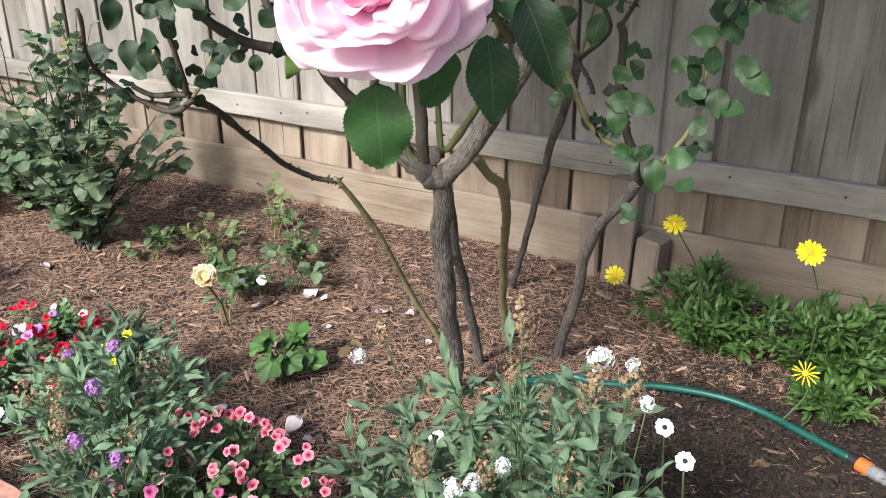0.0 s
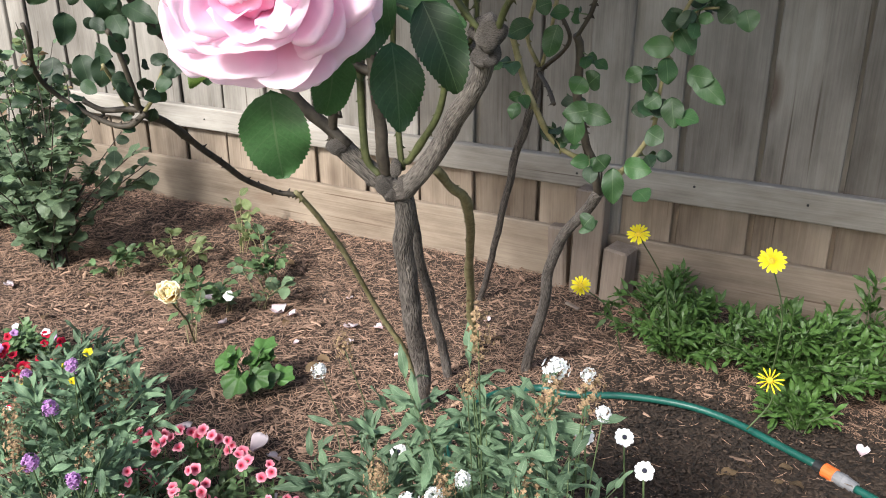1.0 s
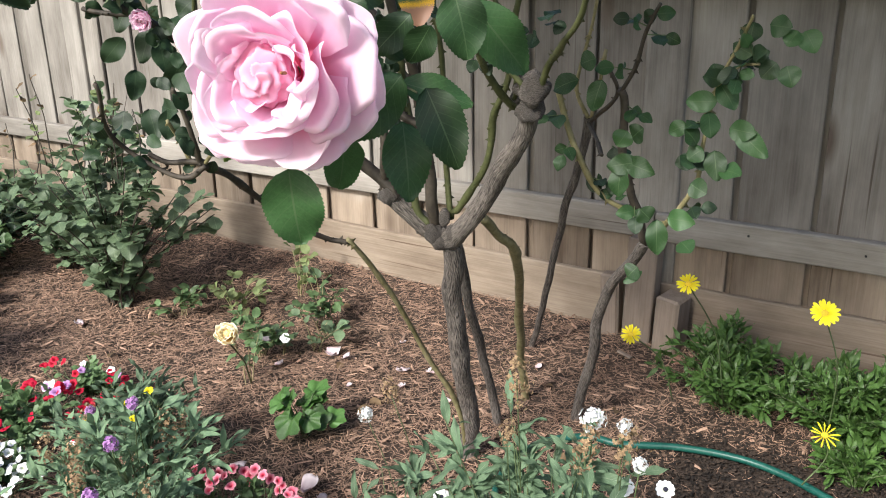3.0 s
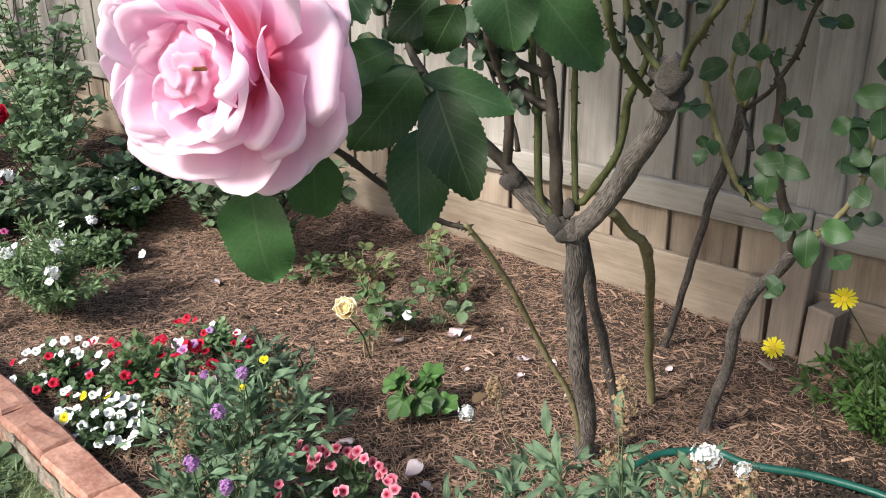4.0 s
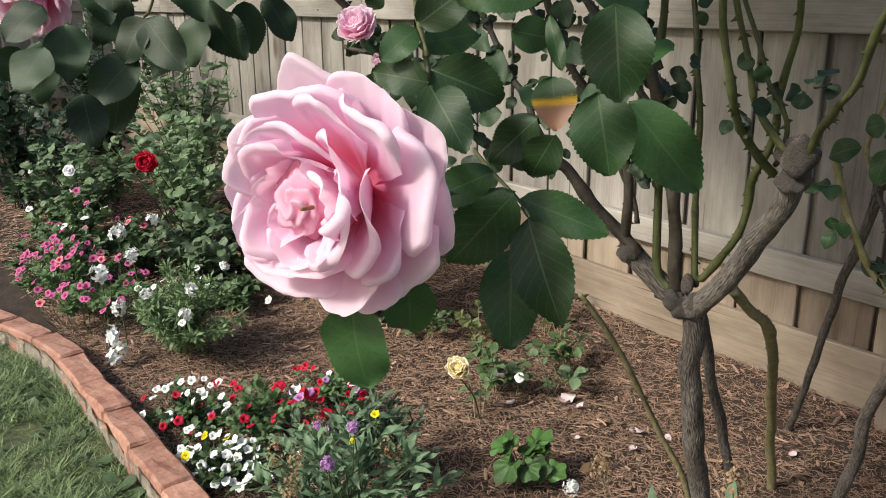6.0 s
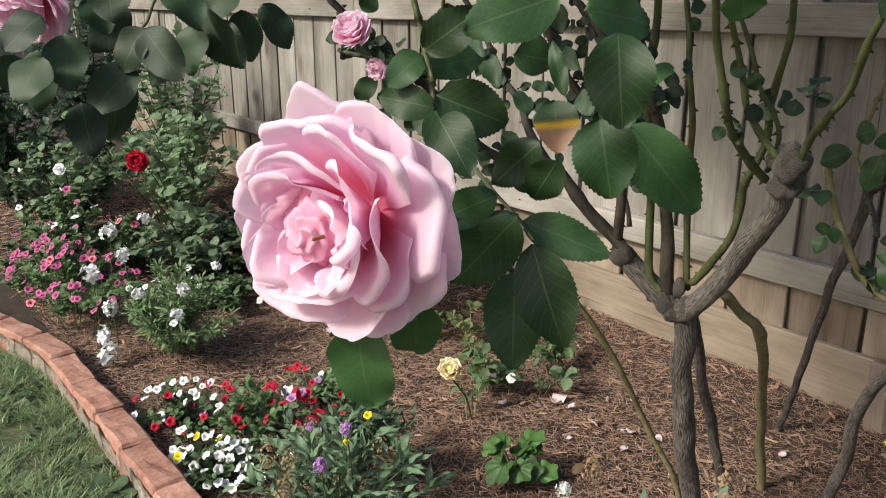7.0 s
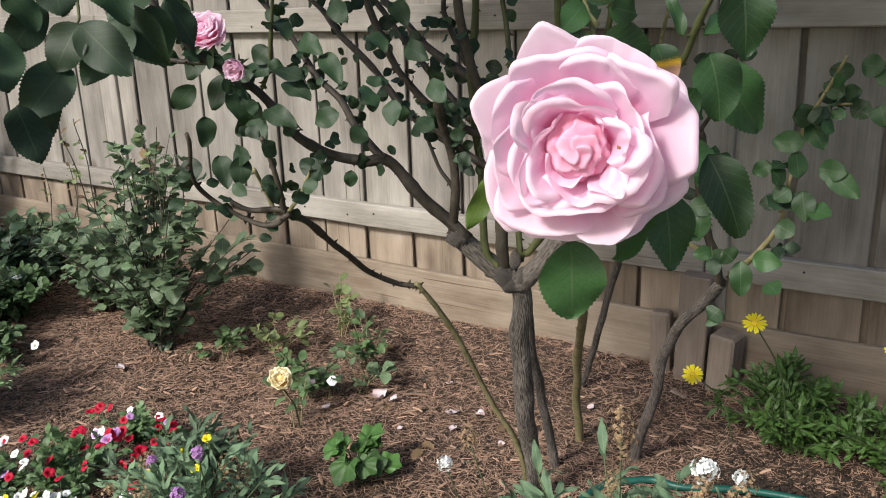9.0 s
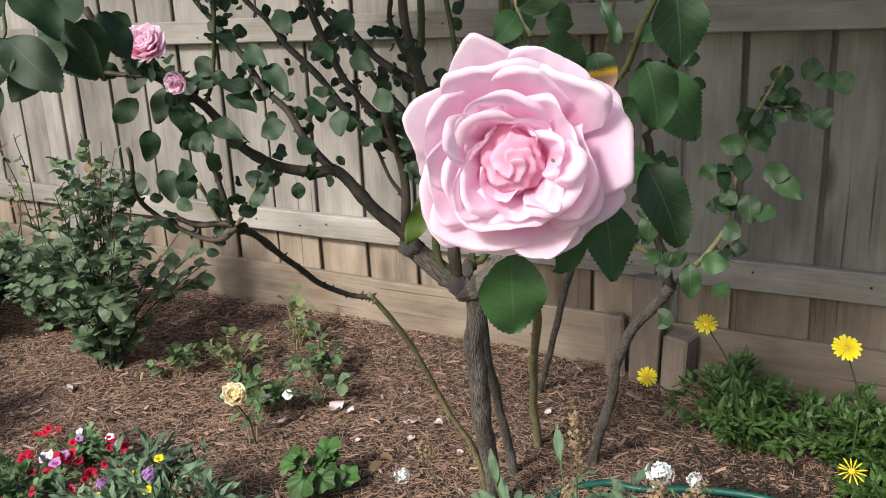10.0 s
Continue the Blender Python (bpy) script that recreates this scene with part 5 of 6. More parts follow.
leaf_at(rose_bush, "leaf", (-0.908, 0.950, 1.208), (-0.858, 0.930, 1.170), 0.040, LEAF)
leaf_at(rose_bush, "leaf", (-1.054, 0.950, 1.136), (-1.082, 0.930, 1.107), 0.044, LEAF)
leaf_at(rose_bush, "leaf", (-1.034, 0.950, 1.181), (-0.977, 0.930, 1.152), 0.043, LEAF)
leaf_at(rose_bush, "leaf", (-0.786, 0.950, 1.204), (-0.740, 0.930, 1.168), 0.038, LEAF)
leaf_at(rose_bush, "leaf", (-0.723, 0.950, 1.088), (-0.679, 0.930, 1.054), 0.037, LEAF)
leaf_at(rose_bush, "leaf", (-1.174, 0.950, 1.078), (-1.126, 0.930, 1.133), 0.046, LEAF)
leaf_at(second_bush, "leaf", (-0.249, 1.280, 0.974), (-0.302, 1.270, 0.972), 0.040, LEAF)
leaf_at(second_bush, "leaf", (-0.261, 1.280, 0.957), (-0.250, 1.270, 0.913), 0.040, LEAF)
leaf_at(second_bush, "leaf", (-0.247, 1.280, 1.003), (-0.214, 1.270, 0.962), 0.040, LEAF)
leaf_at(second_bush, "leaf", (-0.250, 1.280, 1.007), (-0.258, 1.270, 1.034), 0.040, LEAF)
leaf_at(second_bush, "leaf", (-0.227, 1.280, 0.934), (-0.180, 1.270, 0.930), 0.040, LEAF)
leaf_at(second_bush, "leaf", (-0.218, 1.280, 0.937), (-0.158, 1.270, 0.890), 0.040, LEAF)
leaf_at(second_bush, "leaf", (-0.265, 1.280, 0.898), (-0.289, 1.270, 0.878), 0.041, LEAF)
leaf_at(second_bush, "leaf", (-0.247, 1.280, 0.897), (-0.235, 1.270, 0.844), 0.041, LEAF)
leaf_at(second_bush, "leaf", (-0.275, 1.280, 0.904), (-0.293, 1.270, 0.932), 0.041, LEAF)
leaf_at(second_bush, "leaf", (-0.236, 1.280, 0.868), (-0.196, 1.270, 0.865), 0.041, LEAF)
leaf_at(second_bush, "leaf", (-0.166, 1.280, 1.038), (-0.186, 1.270, 1.013), 0.040, LEAF)
leaf_at(second_bush, "leaf", (-0.151, 1.280, 1.034), (-0.137, 1.270, 1.002), 0.039, LEAF)
leaf_at(second_bush, "leaf", (-0.141, 1.280, 1.085), (-0.153, 1.270, 1.061), 0.039, LEAF)
leaf_at(second_bush, "leaf", (-0.131, 1.280, 1.085), (-0.109, 1.270, 1.054), 0.039, LEAF)
leaf_at(second_bush, "leaf", (-0.204, 1.280, 1.096), (-0.207, 1.270, 1.063), 0.040, LEAF)
leaf_at(second_bush, "leaf", (-0.181, 1.280, 1.092), (-0.145, 1.270, 1.089), 0.039, LEAF)
leaf_at(second_bush, "leaf", (-0.345, 1.280, 0.767), (-0.363, 1.270, 0.788), 0.042, LEAF)
leaf_at(second_bush, "leaf", (-0.334, 1.280, 0.769), (-0.326, 1.270, 0.701), 0.042, LEAF)
leaf_at(second_bush, "leaf", (-0.316, 1.280, 0.775), (-0.264, 1.270, 0.775), 0.042, LEAF)
leaf_at(second_bush, "leaf", (-0.290, 1.280, 0.737), (-0.266, 1.270, 0.723), 0.042, LEAF)
leaf_at(second_bush, "leaf", (-0.282, 1.280, 0.838), (-0.249, 1.270, 0.825), 0.041, LEAF)
leaf_at(second_bush, "leaf", (-0.394, 1.280, 0.915), (-0.409, 1.270, 0.886), 0.042, LEAF)
leaf_at(second_bush, "leaf", (-0.386, 1.280, 0.903), (-0.363, 1.270, 0.926), 0.042, LEAF)
leaf_at(second_bush, "leaf", (-0.373, 1.280, 0.864), (-0.431, 1.270, 0.850), 0.042, LEAF)
leaf_at(second_bush, "leaf", (-0.401, 1.280, 0.853), (-0.405, 1.270, 0.794), 0.042, LEAF)
leaf_at(second_bush, "leaf", (-0.393, 1.280, 0.861), (-0.337, 1.270, 0.849), 0.042, LEAF)
leaf_at(second_bush, "leaf", (-0.487, 1.280, 0.996), (-0.537, 1.270, 0.975), 0.043, LEAF)
leaf_at(second_bush, "leaf", (-0.444, 1.280, 0.997), (-0.458, 1.270, 0.939), 0.042, LEAF)
leaf_at(second_bush, "leaf", (-0.456, 1.280, 1.032), (-0.483, 1.270, 1.022), 0.042, LEAF)
leaf_at(second_bush, "leaf", (-0.363, 1.280, 0.678), (-0.380, 1.270, 0.657), 0.043, LEAF)
leaf_at(second_bush, "leaf", (-0.375, 1.280, 0.663), (-0.360, 1.270, 0.653), 0.043, LEAF)
knob(third_bush, (-0.83, 1.7, 0.885), 0.02, BARK, 8, (1.2, 1, 1))

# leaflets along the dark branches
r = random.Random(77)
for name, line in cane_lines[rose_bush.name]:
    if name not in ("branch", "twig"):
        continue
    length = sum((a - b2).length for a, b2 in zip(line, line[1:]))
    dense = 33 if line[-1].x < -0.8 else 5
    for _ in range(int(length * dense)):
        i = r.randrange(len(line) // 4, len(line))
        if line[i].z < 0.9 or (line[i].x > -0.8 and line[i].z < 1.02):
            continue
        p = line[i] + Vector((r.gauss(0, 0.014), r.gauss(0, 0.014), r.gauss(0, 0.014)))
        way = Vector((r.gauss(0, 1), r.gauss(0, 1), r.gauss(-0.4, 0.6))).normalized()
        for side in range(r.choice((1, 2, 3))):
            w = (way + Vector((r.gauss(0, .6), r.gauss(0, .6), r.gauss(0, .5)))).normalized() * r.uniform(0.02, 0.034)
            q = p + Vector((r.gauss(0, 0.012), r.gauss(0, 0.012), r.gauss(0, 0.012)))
            # shade among the branches comes from this darker leaf colour
            leaf_at(rose_bush, "leaf", tuple(q), tuple(q + w), w.length * 0.75, LEAF_SHADED)

for name, line in cane_lines[second_bush.name]:
    if name == "trunk":
        continue
    for _ in range(4):
        i = r.randrange(len(line) // 5, len(line))
        p = line[i]
        way = Vector((r.gauss(0, 1), r.gauss(-.3, 0.8), r.gauss(0, 0.6))).normalized()
        for side in (-1, 0, 1):
            s = way.cross(Vector((0, 0, 1))) * side
            q = p + way * (0.018 if side else 0.034)
            w = (way * (0.35 if side else 1) + s + Vector((0, 0, r.uniform(-.5, .1)))).normalized() * r.uniform(0.026, 0.04)
            leaf_at(second_bush, "leaf", tuple(q), tuple(q + w), w.length * 0.82, LEAF if r.random() < 0.45 else LEAF_SHADED)
        place(part("leaf_stalk", tube_mesh(smooth_line([tuple(p), tuple(p + way * 0.018), tuple(p + way * 0.034)], 3), 0.0012, 0.0008, 4), STEM, None, smooth=True), second_bush, Matrix())

# pink bloom
full_bloom(rose_bush, (-0.1143, 0.1690, 1.1475), (0.34, -0.935, 0.08), 1.055, PINK, 0, label="large full pink rose bloom with pale petal rims", seed=4, detail=24)
cane(rose_bush, "stem", [(-0.131, 0.219, 1.148), (-0.138, 0.246, 1.166), (-0.144, 0.252, 1.186), (-0.150, 0.252, 1.206), (-0.158, 0.257, 1.24), (-0.20, 0.34, 1.34), (-0.25, 0.5, 1.45)], 0.0009, 0.0016, CANE_GREEN, 6)
cane(rose_bush, "leaf_stalk", [(-0.174, 0.300, 1.143), (-0.148, 0.290, 1.137), (-0.128, 0.285, 1.131), (-0.109, 0.275, 1.128)], 0.0009, 0.0006, CANE_GREEN, 0)
spot = part("spot", tube_mesh(smooth_line([(-0.0999, 0.1759, 1.1488), (-0.0984, 0.1732, 1.1492), (-0.0970, 0.1703, 1.1496)], 4), 0.0006, 0.0005, 6, 0.8, 0.5), RUST, None, "small rusty withered spot", True)
place(spot, rose_bush, Matrix())
full_bloom(rose_bush, (-0.717, 0.221, 1.197), (0.5, -0.62, -0.6), 1.05, PINK, 70, label="pale pink rose hanging from its cane", seed=9, detail=12, closed=0.25)
full_bloom(rose_bush, (-0.890, 0.668, 1.186), (0.35, -0.6, 0.7), 0.78, PINK, 0, label="half-hidden pale pink rose", seed=12, detail=8, closed=0.3)
full_bloom(rose_bush, (-0.875, 0.700, 1.118), (0.2, -0.8, -0.4), 0.5, PINK, 90, label="half-hidden fading pink rose", seed=14, detail=8, closed=0.7)

# shrub with blue-green leaves by the fence
for at, reach, h, n, lv, sd in (((-2.50, 1.70, 0), (0.46, 0.3), 0.72, 30, 620, 21), ((-3.05, 1.85, 0), (0.34, 0.22), 0.5, 16, 270, 22), ((-3.5, 1.75, 0), (0.36, 0.26), 0.34, 18, 330, 26),
                                ((-3.35, 1.35, 0), (0.3, 0.24), 0.36, 18, 420, 20), ((-3.8, 2.0, 0), (0.35, 0.2), 0.32, 16, 260, 19), ((-4.5, 1.15, 0), (0.4, 0.35), 0.6, 22, 520, 18), ((-4.0, 1.55, 0), (0.42, 0.35), 0.8, 26, 620, 23), ((-4.7, 1.8, 0), (0.5, 0.4), 1.05, 26, 700, 24), ((-5.2, 1.0, 0), (0.6, 0.5), 0.9, 26, 700, 25),
                                ((-5.9, 1.7, 0), (0.7, 0.5), 1.5, 28, 800, 27), ((-6.3, 0.6, 0), (0.7, 0.6), 1.5, 28, 800, 28), ((-5.9, -0.5, 0), (0.6, 0.6), 1.3, 24, 640, 29)):
    s = thing("rose_shrub", at, "rose shrub with blue-green leaves in the mulched bed" if sd < 25 else "dense dark green shrub in front of the far fence", "shrub", "shrubs along the fence")
    leafy(s, at, reach, h, n, int(lv * (1.2 if sd == 21 else 1.4)), 0.056 if sd < 25 else 0.075, LEAFLET[LEAF_BLUE] if sd < 25 else LEAFLET[LEAF_DARK], sd, CANE_DARK, 0.0035, 110, 0.12)
    if sd == 21:
        leafy(s, (-2.5, 1.72, 0.3), (0.25, 0.2), 0.56, 10, 110, 0.045, LEAFLET[LEAF_BLUE], 31, CANE_DARK, 0.002, 40, 0.4)
    if sd in (21, 22, 24):
        for q in range(7):
            b = Vector(at) + Vector((rng.uniform(-.25, .3), rng.uniform(-.15, .1), h * 0.75))
            t = b + Vector((rng.uniform(-.08, .08), rng.uniform(-.05, .05), rng.uniform(0.16, 0.34)))
            cane(s, "stem", [tuple(b), tuple(b.lerp(t, 0.55) + Vector((0.02, 0, 0))), tuple(t)], 0.0022, 0.0014, CANE_DARK, 3)
            for w in range(5):
                d = Vector((rng.gauss(0, 1), rng.gauss(0, 1), rng.gauss(0.2, 0.6))).normalized()
                e = b.lerp(t, rng.uniform(0.5, 1.0))
                ln, rot = orient(e, e + d * rng.uniform(0.02, 0.04), (0, -0.5, 1))
                place(new("leaf", rng.choice(LEAFLET[LEAF_DEAD if w > 2 else LEAF_LIME])), s, Matrix.Translation(e) @ rot @ Matrix.Scale(ln, 4))
    if sd == 23:
        full_bloom(s, (-3.29, 1.120, 0.580), (0.8, -0.5, 0.3), 1.2, RED, label="deep red rose", seed=5, detail=8, closed=0.35)
        cane(s, "stem", [(-4.0, 1.5, 0.0), (-3.353, 1.220, 0.3), (-3.323, 1.140, 0.560)], 0.004, 0.003, CANE_GREEN, 3)
        bloom(s, (-3.772, 1.050, 0.696), (0.8, -0.5, 0.5), 0.62, MAGENTA, label="small pink rose", seed=6, detail=5)
        cane(s, "stem", [(-4.1, 1.5, 0.0), (-3.672, 1.250, 0.35), (-3.787, 1.060, 0.681)], 0.004, 0.002, CANE_GREEN, 3)
        bloom(s, (-3.824, 0.950, 0.484), (0.8, -0.5, 0.5), 0.62, WHITE, label="small white rose", seed=8, detail=5)
        cane(s, "stem", [(-4.0, 1.5, 0.0), (-3.724, 1.150, 0.2), (-3.839, 0.960, 0.469)], 0.004, 0.002, CANE_GREEN, 3)

# seedlings round the yellow rose
for at, h, n, lv, m, sd in (((-2.04, 1.84, 0), 0.22, 6, 60, LEAF_LIME, 41), ((-1.68, 1.90, 0), 0.26, 6, 60, LEAF_PALE, 42), ((-1.74, 1.66, 0), 0.18, 8, 90, LEAF_PALE, 43),
                            ((-1.92, 2.05, 0.03), 0.24, 4, 26, LEAF_LIME, 44), ((-2.22, 1.74, 0), 0.15, 6, 46, LEAF_PALE, 45), ((-1.62, 1.78, 0), 0.14, 4, 26, LEAF_BLUE, 48)):
    s = thing("rose_seedling", at, "young rose plant with thin stems and small leaves", "plant", "young roses in the bed")
    leafy(s, at, (0.12, 0.1), h, n, lv, 0.04, LEAFLET[m], sd, CANE_OLIVE, 0.002, 60, 0.3)
yellow_rose = thing("rose_plant", (-1.62, 1.5, 0), "small rose plant with one creamy yellow bloom", "rose")
cane(yellow_rose, "stem", [(-1.62, 1.5, -0.01), (-1.55, 1.42, 0.13), (-1.482, 1.31, 0.25)], 0.0025, 0.002, CANE_GREEN, 2)
full_bloom(yellow_rose, (-1.466, 1.292, 0.29), (0.45, -0.6, 0.6), 0.9, CREAM, 30, label="creamy yellow rose bloom", seed=7, detail=10, closed=0.6)
leafy(yellow_rose, (-1.62, 1.5, 0), (0.1, 0.1), 0.2, 3, 16, 0.04, LEAFLET[LEAF_PALE], 46, CANE_OLIVE, 0.002, 20)


bud_plant = thing("rose_plant", (-1.680, 1.707, 0.000), "small rose plant with a white bud", "rose")
cane(bud_plant, "stem", [(-1.695, 1.722, -0.010), (-1.636, 1.667, 0.075)], 0.0022, 0.0018, CANE_GREEN, 2)
bloom(bud_plant, (-1.624, 1.657, 0.095), (0.4, -0.6, 0.6), 0.36, WHITE, label="small white rosebud", seed=17, detail=6)
leafy(bud_plant, (-1.680, 1.707, 0.000), (0.07, 0.06), 0.1, 3, 10, 0.035, LEAFLET[LEAF_BLUE], 47, CANE_OLIVE, 0.0016, 12)
stake = tagged(part("garden_stake", tube_mesh(smooth_line([(-3.013, 1.850, 0.121), (-3.061, 1.850, 0.316)], 6), 0.005, 0.0045, 7, 0.1), STAKE, None, smooth=True), "thin pale bamboo stake leaning in the bed", "stake")

# mallow with broad lobed leaves
def lobed_mesh(m, lobes=5, seed=0, k=40):
    verts, along, faces = [(0, 0, -0.02)], [(0, 0, 0)], []
    for ring in (0.5, 1.0):
        for j in range(k):
            a = math.tau * j / k
            notch = 0.3 if abs(a - math.pi) < 0.3 else 1
            rr = ring * (0.46 + 0.06 * math.cos(a * lobes) + 0.012 * math.cos(a * 20)) * notch
            verts.append((rr * math.cos(a) + 0.25 * ring, rr * math.sin(a), 0.05 * ring * math.cos(a * lobes + seed) + 0.06 * ring))
            along.append((ring * 0.5, 0.2 + 0.5 * abs(math.sin(a * lobes / 2)), 0))
    for j in range(k):
        faces.append((0, 1 + j, 1 + (j + 1) % k))
        faces.append((1 + j, 1 + k + j, 1 + k + (j + 1) % k, 1 + (j + 1) % k))
    me = bpy.data.meshes.new("leaf")
    me.from_pydata(verts, [], faces)
    at = me.attributes.new("along", "FLOAT_VECTOR", "POINT")
    at.data.foreach_set("vector", [q for w in along for q in w])
    me.shade_smooth()
    me.materials.append(m)
    return me


mallow = thing("mallow_plant", (-1.28, 1.36, 0), "low plant with broad lobed bright green leaves", "plant")
MALLOW = [lobed_mesh(LEAF_BROAD, 5, s) for s in range(3)]
for q in range(11):
    a = rng.uniform(0, math.tau)
    d = rng.uniform(0.02, 0.08)
    p = Vector((-1.28 + math.cos(a) * d, 1.36 + math.sin(a) * d * 0.8, rng.uniform(0.05, 0.12)))
    put_part(mallow, "leaf", rng.choice(MALLOW), p, (math.cos(a) * 0.5, math.sin(a) * 0.4 - 0.6, 1), rng.uniform(0.062, 0.088), math.degrees(a))
    place(part("leaf_stalk", tube_mesh(smooth_line([(-1.28, 1.36, 0), (p.x * 0.5 - 0.64, p.y * 0.5 + 0.68, p.z * 0.7), tuple(p)], 4), 0.002, 0.0015, 5), STEM, None, smooth=True), mallow, Matrix())

# grey-green plants with flower clusters
purple_plant = thing("butterfly_bush", (-1.3, 0.88, 0.03), "grey-green butterfly bush with purple flower clusters", "shrub")
for at, reach, h, n, lv, sd in (((-1.28, 0.86, 0.03), (0.26, 0.2), 0.31, 26, 400, 51), ((-1.55, 1.05, 0.03), (0.22, 0.18), 0.2, 16, 240, 52), ((-1.12, 0.72, 0.03), (0.2, 0.15), 0.27, 16, 200, 53)):
    leafy(purple_plant, at, reach, h, n, int(lv * 1.15), 0.056, LEAFLET[LEAF_SAGE], sd, STEM, 0.0016, 70, 0.2, 0.5)
    leafy(purple_plant, at, reach, h, 8, lv // 3, 0.06, LEAFLET[LEAF_SAGE], sd + 100, STEM, 0.0022, 20, 0.2, 0.9)
for p, s in (((-1.266, 0.862, 0.343), 0.032), ((-1.235, 0.78, 0.30), 0.034), ((-1.13, 0.66, 0.29), 0.034), ((-1.05, 0.68, 0.27), 0.03), ((-1.42, 0.86, 0.28), 0.026)):
    put_part(purple_plant, "flower_head", rng.choice(CLUSTER_PURPLE), p, (0.1, -0.1, 1), s, rng.uniform(0, 360), "purple flower cluster")
    place(part("stem", tube_mesh(smooth_line([(p[0] - 0.02, p[1], 0.03), (p[0], p[1] + 0.01, p[2] * 0.6), p], 4), 0.002, 0.0015, 5), STEM, None, smooth=True), purple_plant, Matrix())
for p in ((-1.442, 1.026, 0.25), (-1.432, 0.855, 0.25), (-1.33, 0.9, 0.27), (-1.52, 1.02, 0.2)):
    put_part(purple_plant, "flower", rng.choice(FUNNEL[YELLOW]), p, (0.3, -0.4, 0.8), 0.011, 0, "small yellow flower")
    place(part("stem", tube_mesh(smooth_line([(p[0] - 0.03, p[1] + 0.03, 0.03), (p[0], p[1] + 0.01, p[2] * 0.6), (p[0], p[1], p[2] - 0.005)], 4), 0.0016, 0.0012, 5), STEM, None, smooth=True), purple_plant, Matrix())
for p in ((-1.30, 0.74, 0.28), (-1.25, 0.95, 0.24), (-1.1, 0.75, 0.25), (-1.36, 1.0, 0.2), (-1.5, 0.9, 0.22), (-1.2, 0.68, 0.28), (-1.42, 0.75, 0.25)):
    put_part(purple_plant, "seed_head", rng.choice(CLUSTER_DRY), p, (rng.uniform(-.5, .5), rng.uniform(-.5, .5), 1), 0.055, 0, "dry brown seed head")

white_plant = thing("butterfly_bush", (-0.36, 0.86, 0.0), "grey-green butterfly bush with white flower clusters and dry seed heads", "shrub")
for at, reach, h, n, lv, sd in (((-0.36, 0.90, 0), (0.26, 0.2), 0.60, 28, 380, 61), ((-0.62, 0.9, 0), (0.18, 0.14), 0.42, 14, 150, 62), ((-0.2, 0.78, 0), (0.17, 0.12), 0.54, 16, 170, 63)):
    leafy(white_plant, at, reach, h, n, int(lv * 2.1), 0.057, LEAFLET[LEAF_SAGE], sd, STEM, 0.0015, 80, 0.25, 0.55)
for p, s, m in (((-0.248, 0.84, 0.628), 0.038, CLUSTER_WHITE), ((-0.205, 0.84, 0.63), 0.022, CLUSTER_WHITE), ((-0.182, 0.84, 0.582), 0.023, CLUSTER_WHITE), ((-0.43, 0.84, 0.362), 0.034, CLUSTER_WHITE), ((-0.382, 0.84, 0.41), 0.028, CLUSTER_WHITE), ((-0.72, 0.95, 0.44), 0.03, CLUSTER_WHITE), ((-0.36, 0.66, 0.5), 0.03, CLUSTER_WHITE),
                ((-0.254, 0.835, 0.588), 0.05, CLUSTER_DRY), ((-0.203, 0.84, 0.60), 0.046, CLUSTER_DRY), ((-0.37, 0.83, 0.57), 0.034, CLUSTER_DRY), ((-0.36, 0.84, 0.655), 0.052, CLUSTER_DRY), ((-0.529, 0.84, 0.364), 0.042, CLUSTER_DRY), ((-0.409, 0.84, 0.389), 0.05, CLUSTER_DRY), ((-0.273, 0.82, 0.433), 0.062, CLUSTER_DRY), ((-0.70, 1.0, 0.46), 0.045, CLUSTER_DRY), ((-0.42, 0.68, 0.5), 0.04, CLUSTER_DRY)):
    put_part(white_plant, "flower_head" if m is CLUSTER_WHITE else "seed_head", rng.choice(m), p, (rng.uniform(-.3, .3), rng.uniform(-.3, .3), 1), s, rng.uniform(0, 360), "white flower cluster" if m is CLUSTER_WHITE else "dry brown seed head")
    place(part("stem", tube_mesh(smooth_line([(p[0] * 0.8 - 0.07, p[1] + 0.03, 0.02), (p[0] * 0.9 - 0.05, p[1] + 0.045, p[2] * 0.6), p], 4), 0.0011, 0.0009, 5), STEM, None, smooth=True), white_plant, Matrix())


def bedding(name, label, cat, centre, reach, height, count, kinds, size, seed, leaves=160, leaf_m=LEAF_PALE, leaf_size=0.03):
    """A low clump set with open trumpet flowers."""
    r = random.Random(seed)
    ob = thing(name, (centre[0], centre[1], ground_z(centre[0], centre[1])), label, cat)
    leafy(ob, tuple(ob.location), reach, height, 20, leaves, leaf_size, LEAFLET[leaf_m], seed, STEM, 0.0015, 60, 0.2, 0.6)
    for q in range(count):
        a, d = r.uniform(0, math.tau), math.sqrt(r.uniform(0, 1))
        p = Vector((centre[0] + math.cos(a) * d * reach[0], centre[1] + math.sin(a) * d * reach[1], 0))
        p.z = ob.location.z + height * (1.0 - 0.4 * d * d) * r.uniform(0.85, 1.15)
        m = r.choice(kinds)
        face = (r.uniform(-.3, .8), r.uniform(-1.0, 0.0), r.uniform(0.5, 1))
        put_part(ob, "flower", r.choice(FUNNEL[m]), p, face, size * r.uniform(0.8, 1.15), r.uniform(0, 360))
        line = smooth_line([(p.x * 0.7 + centre[0] * 0.3, p.y * 0.7 + centre[1] * 0.3, ob.location.z), (p.x, p.y, p.z * 0.6 + ob.location.z * 0.4), tuple(p - Vector(face).normalized() * size * 0.5)], 3)
        place(part("stem", tube_mesh(line, 0.0012, 0.001, 4), STEM, None, smooth=True), ob, Matrix())
    return ob


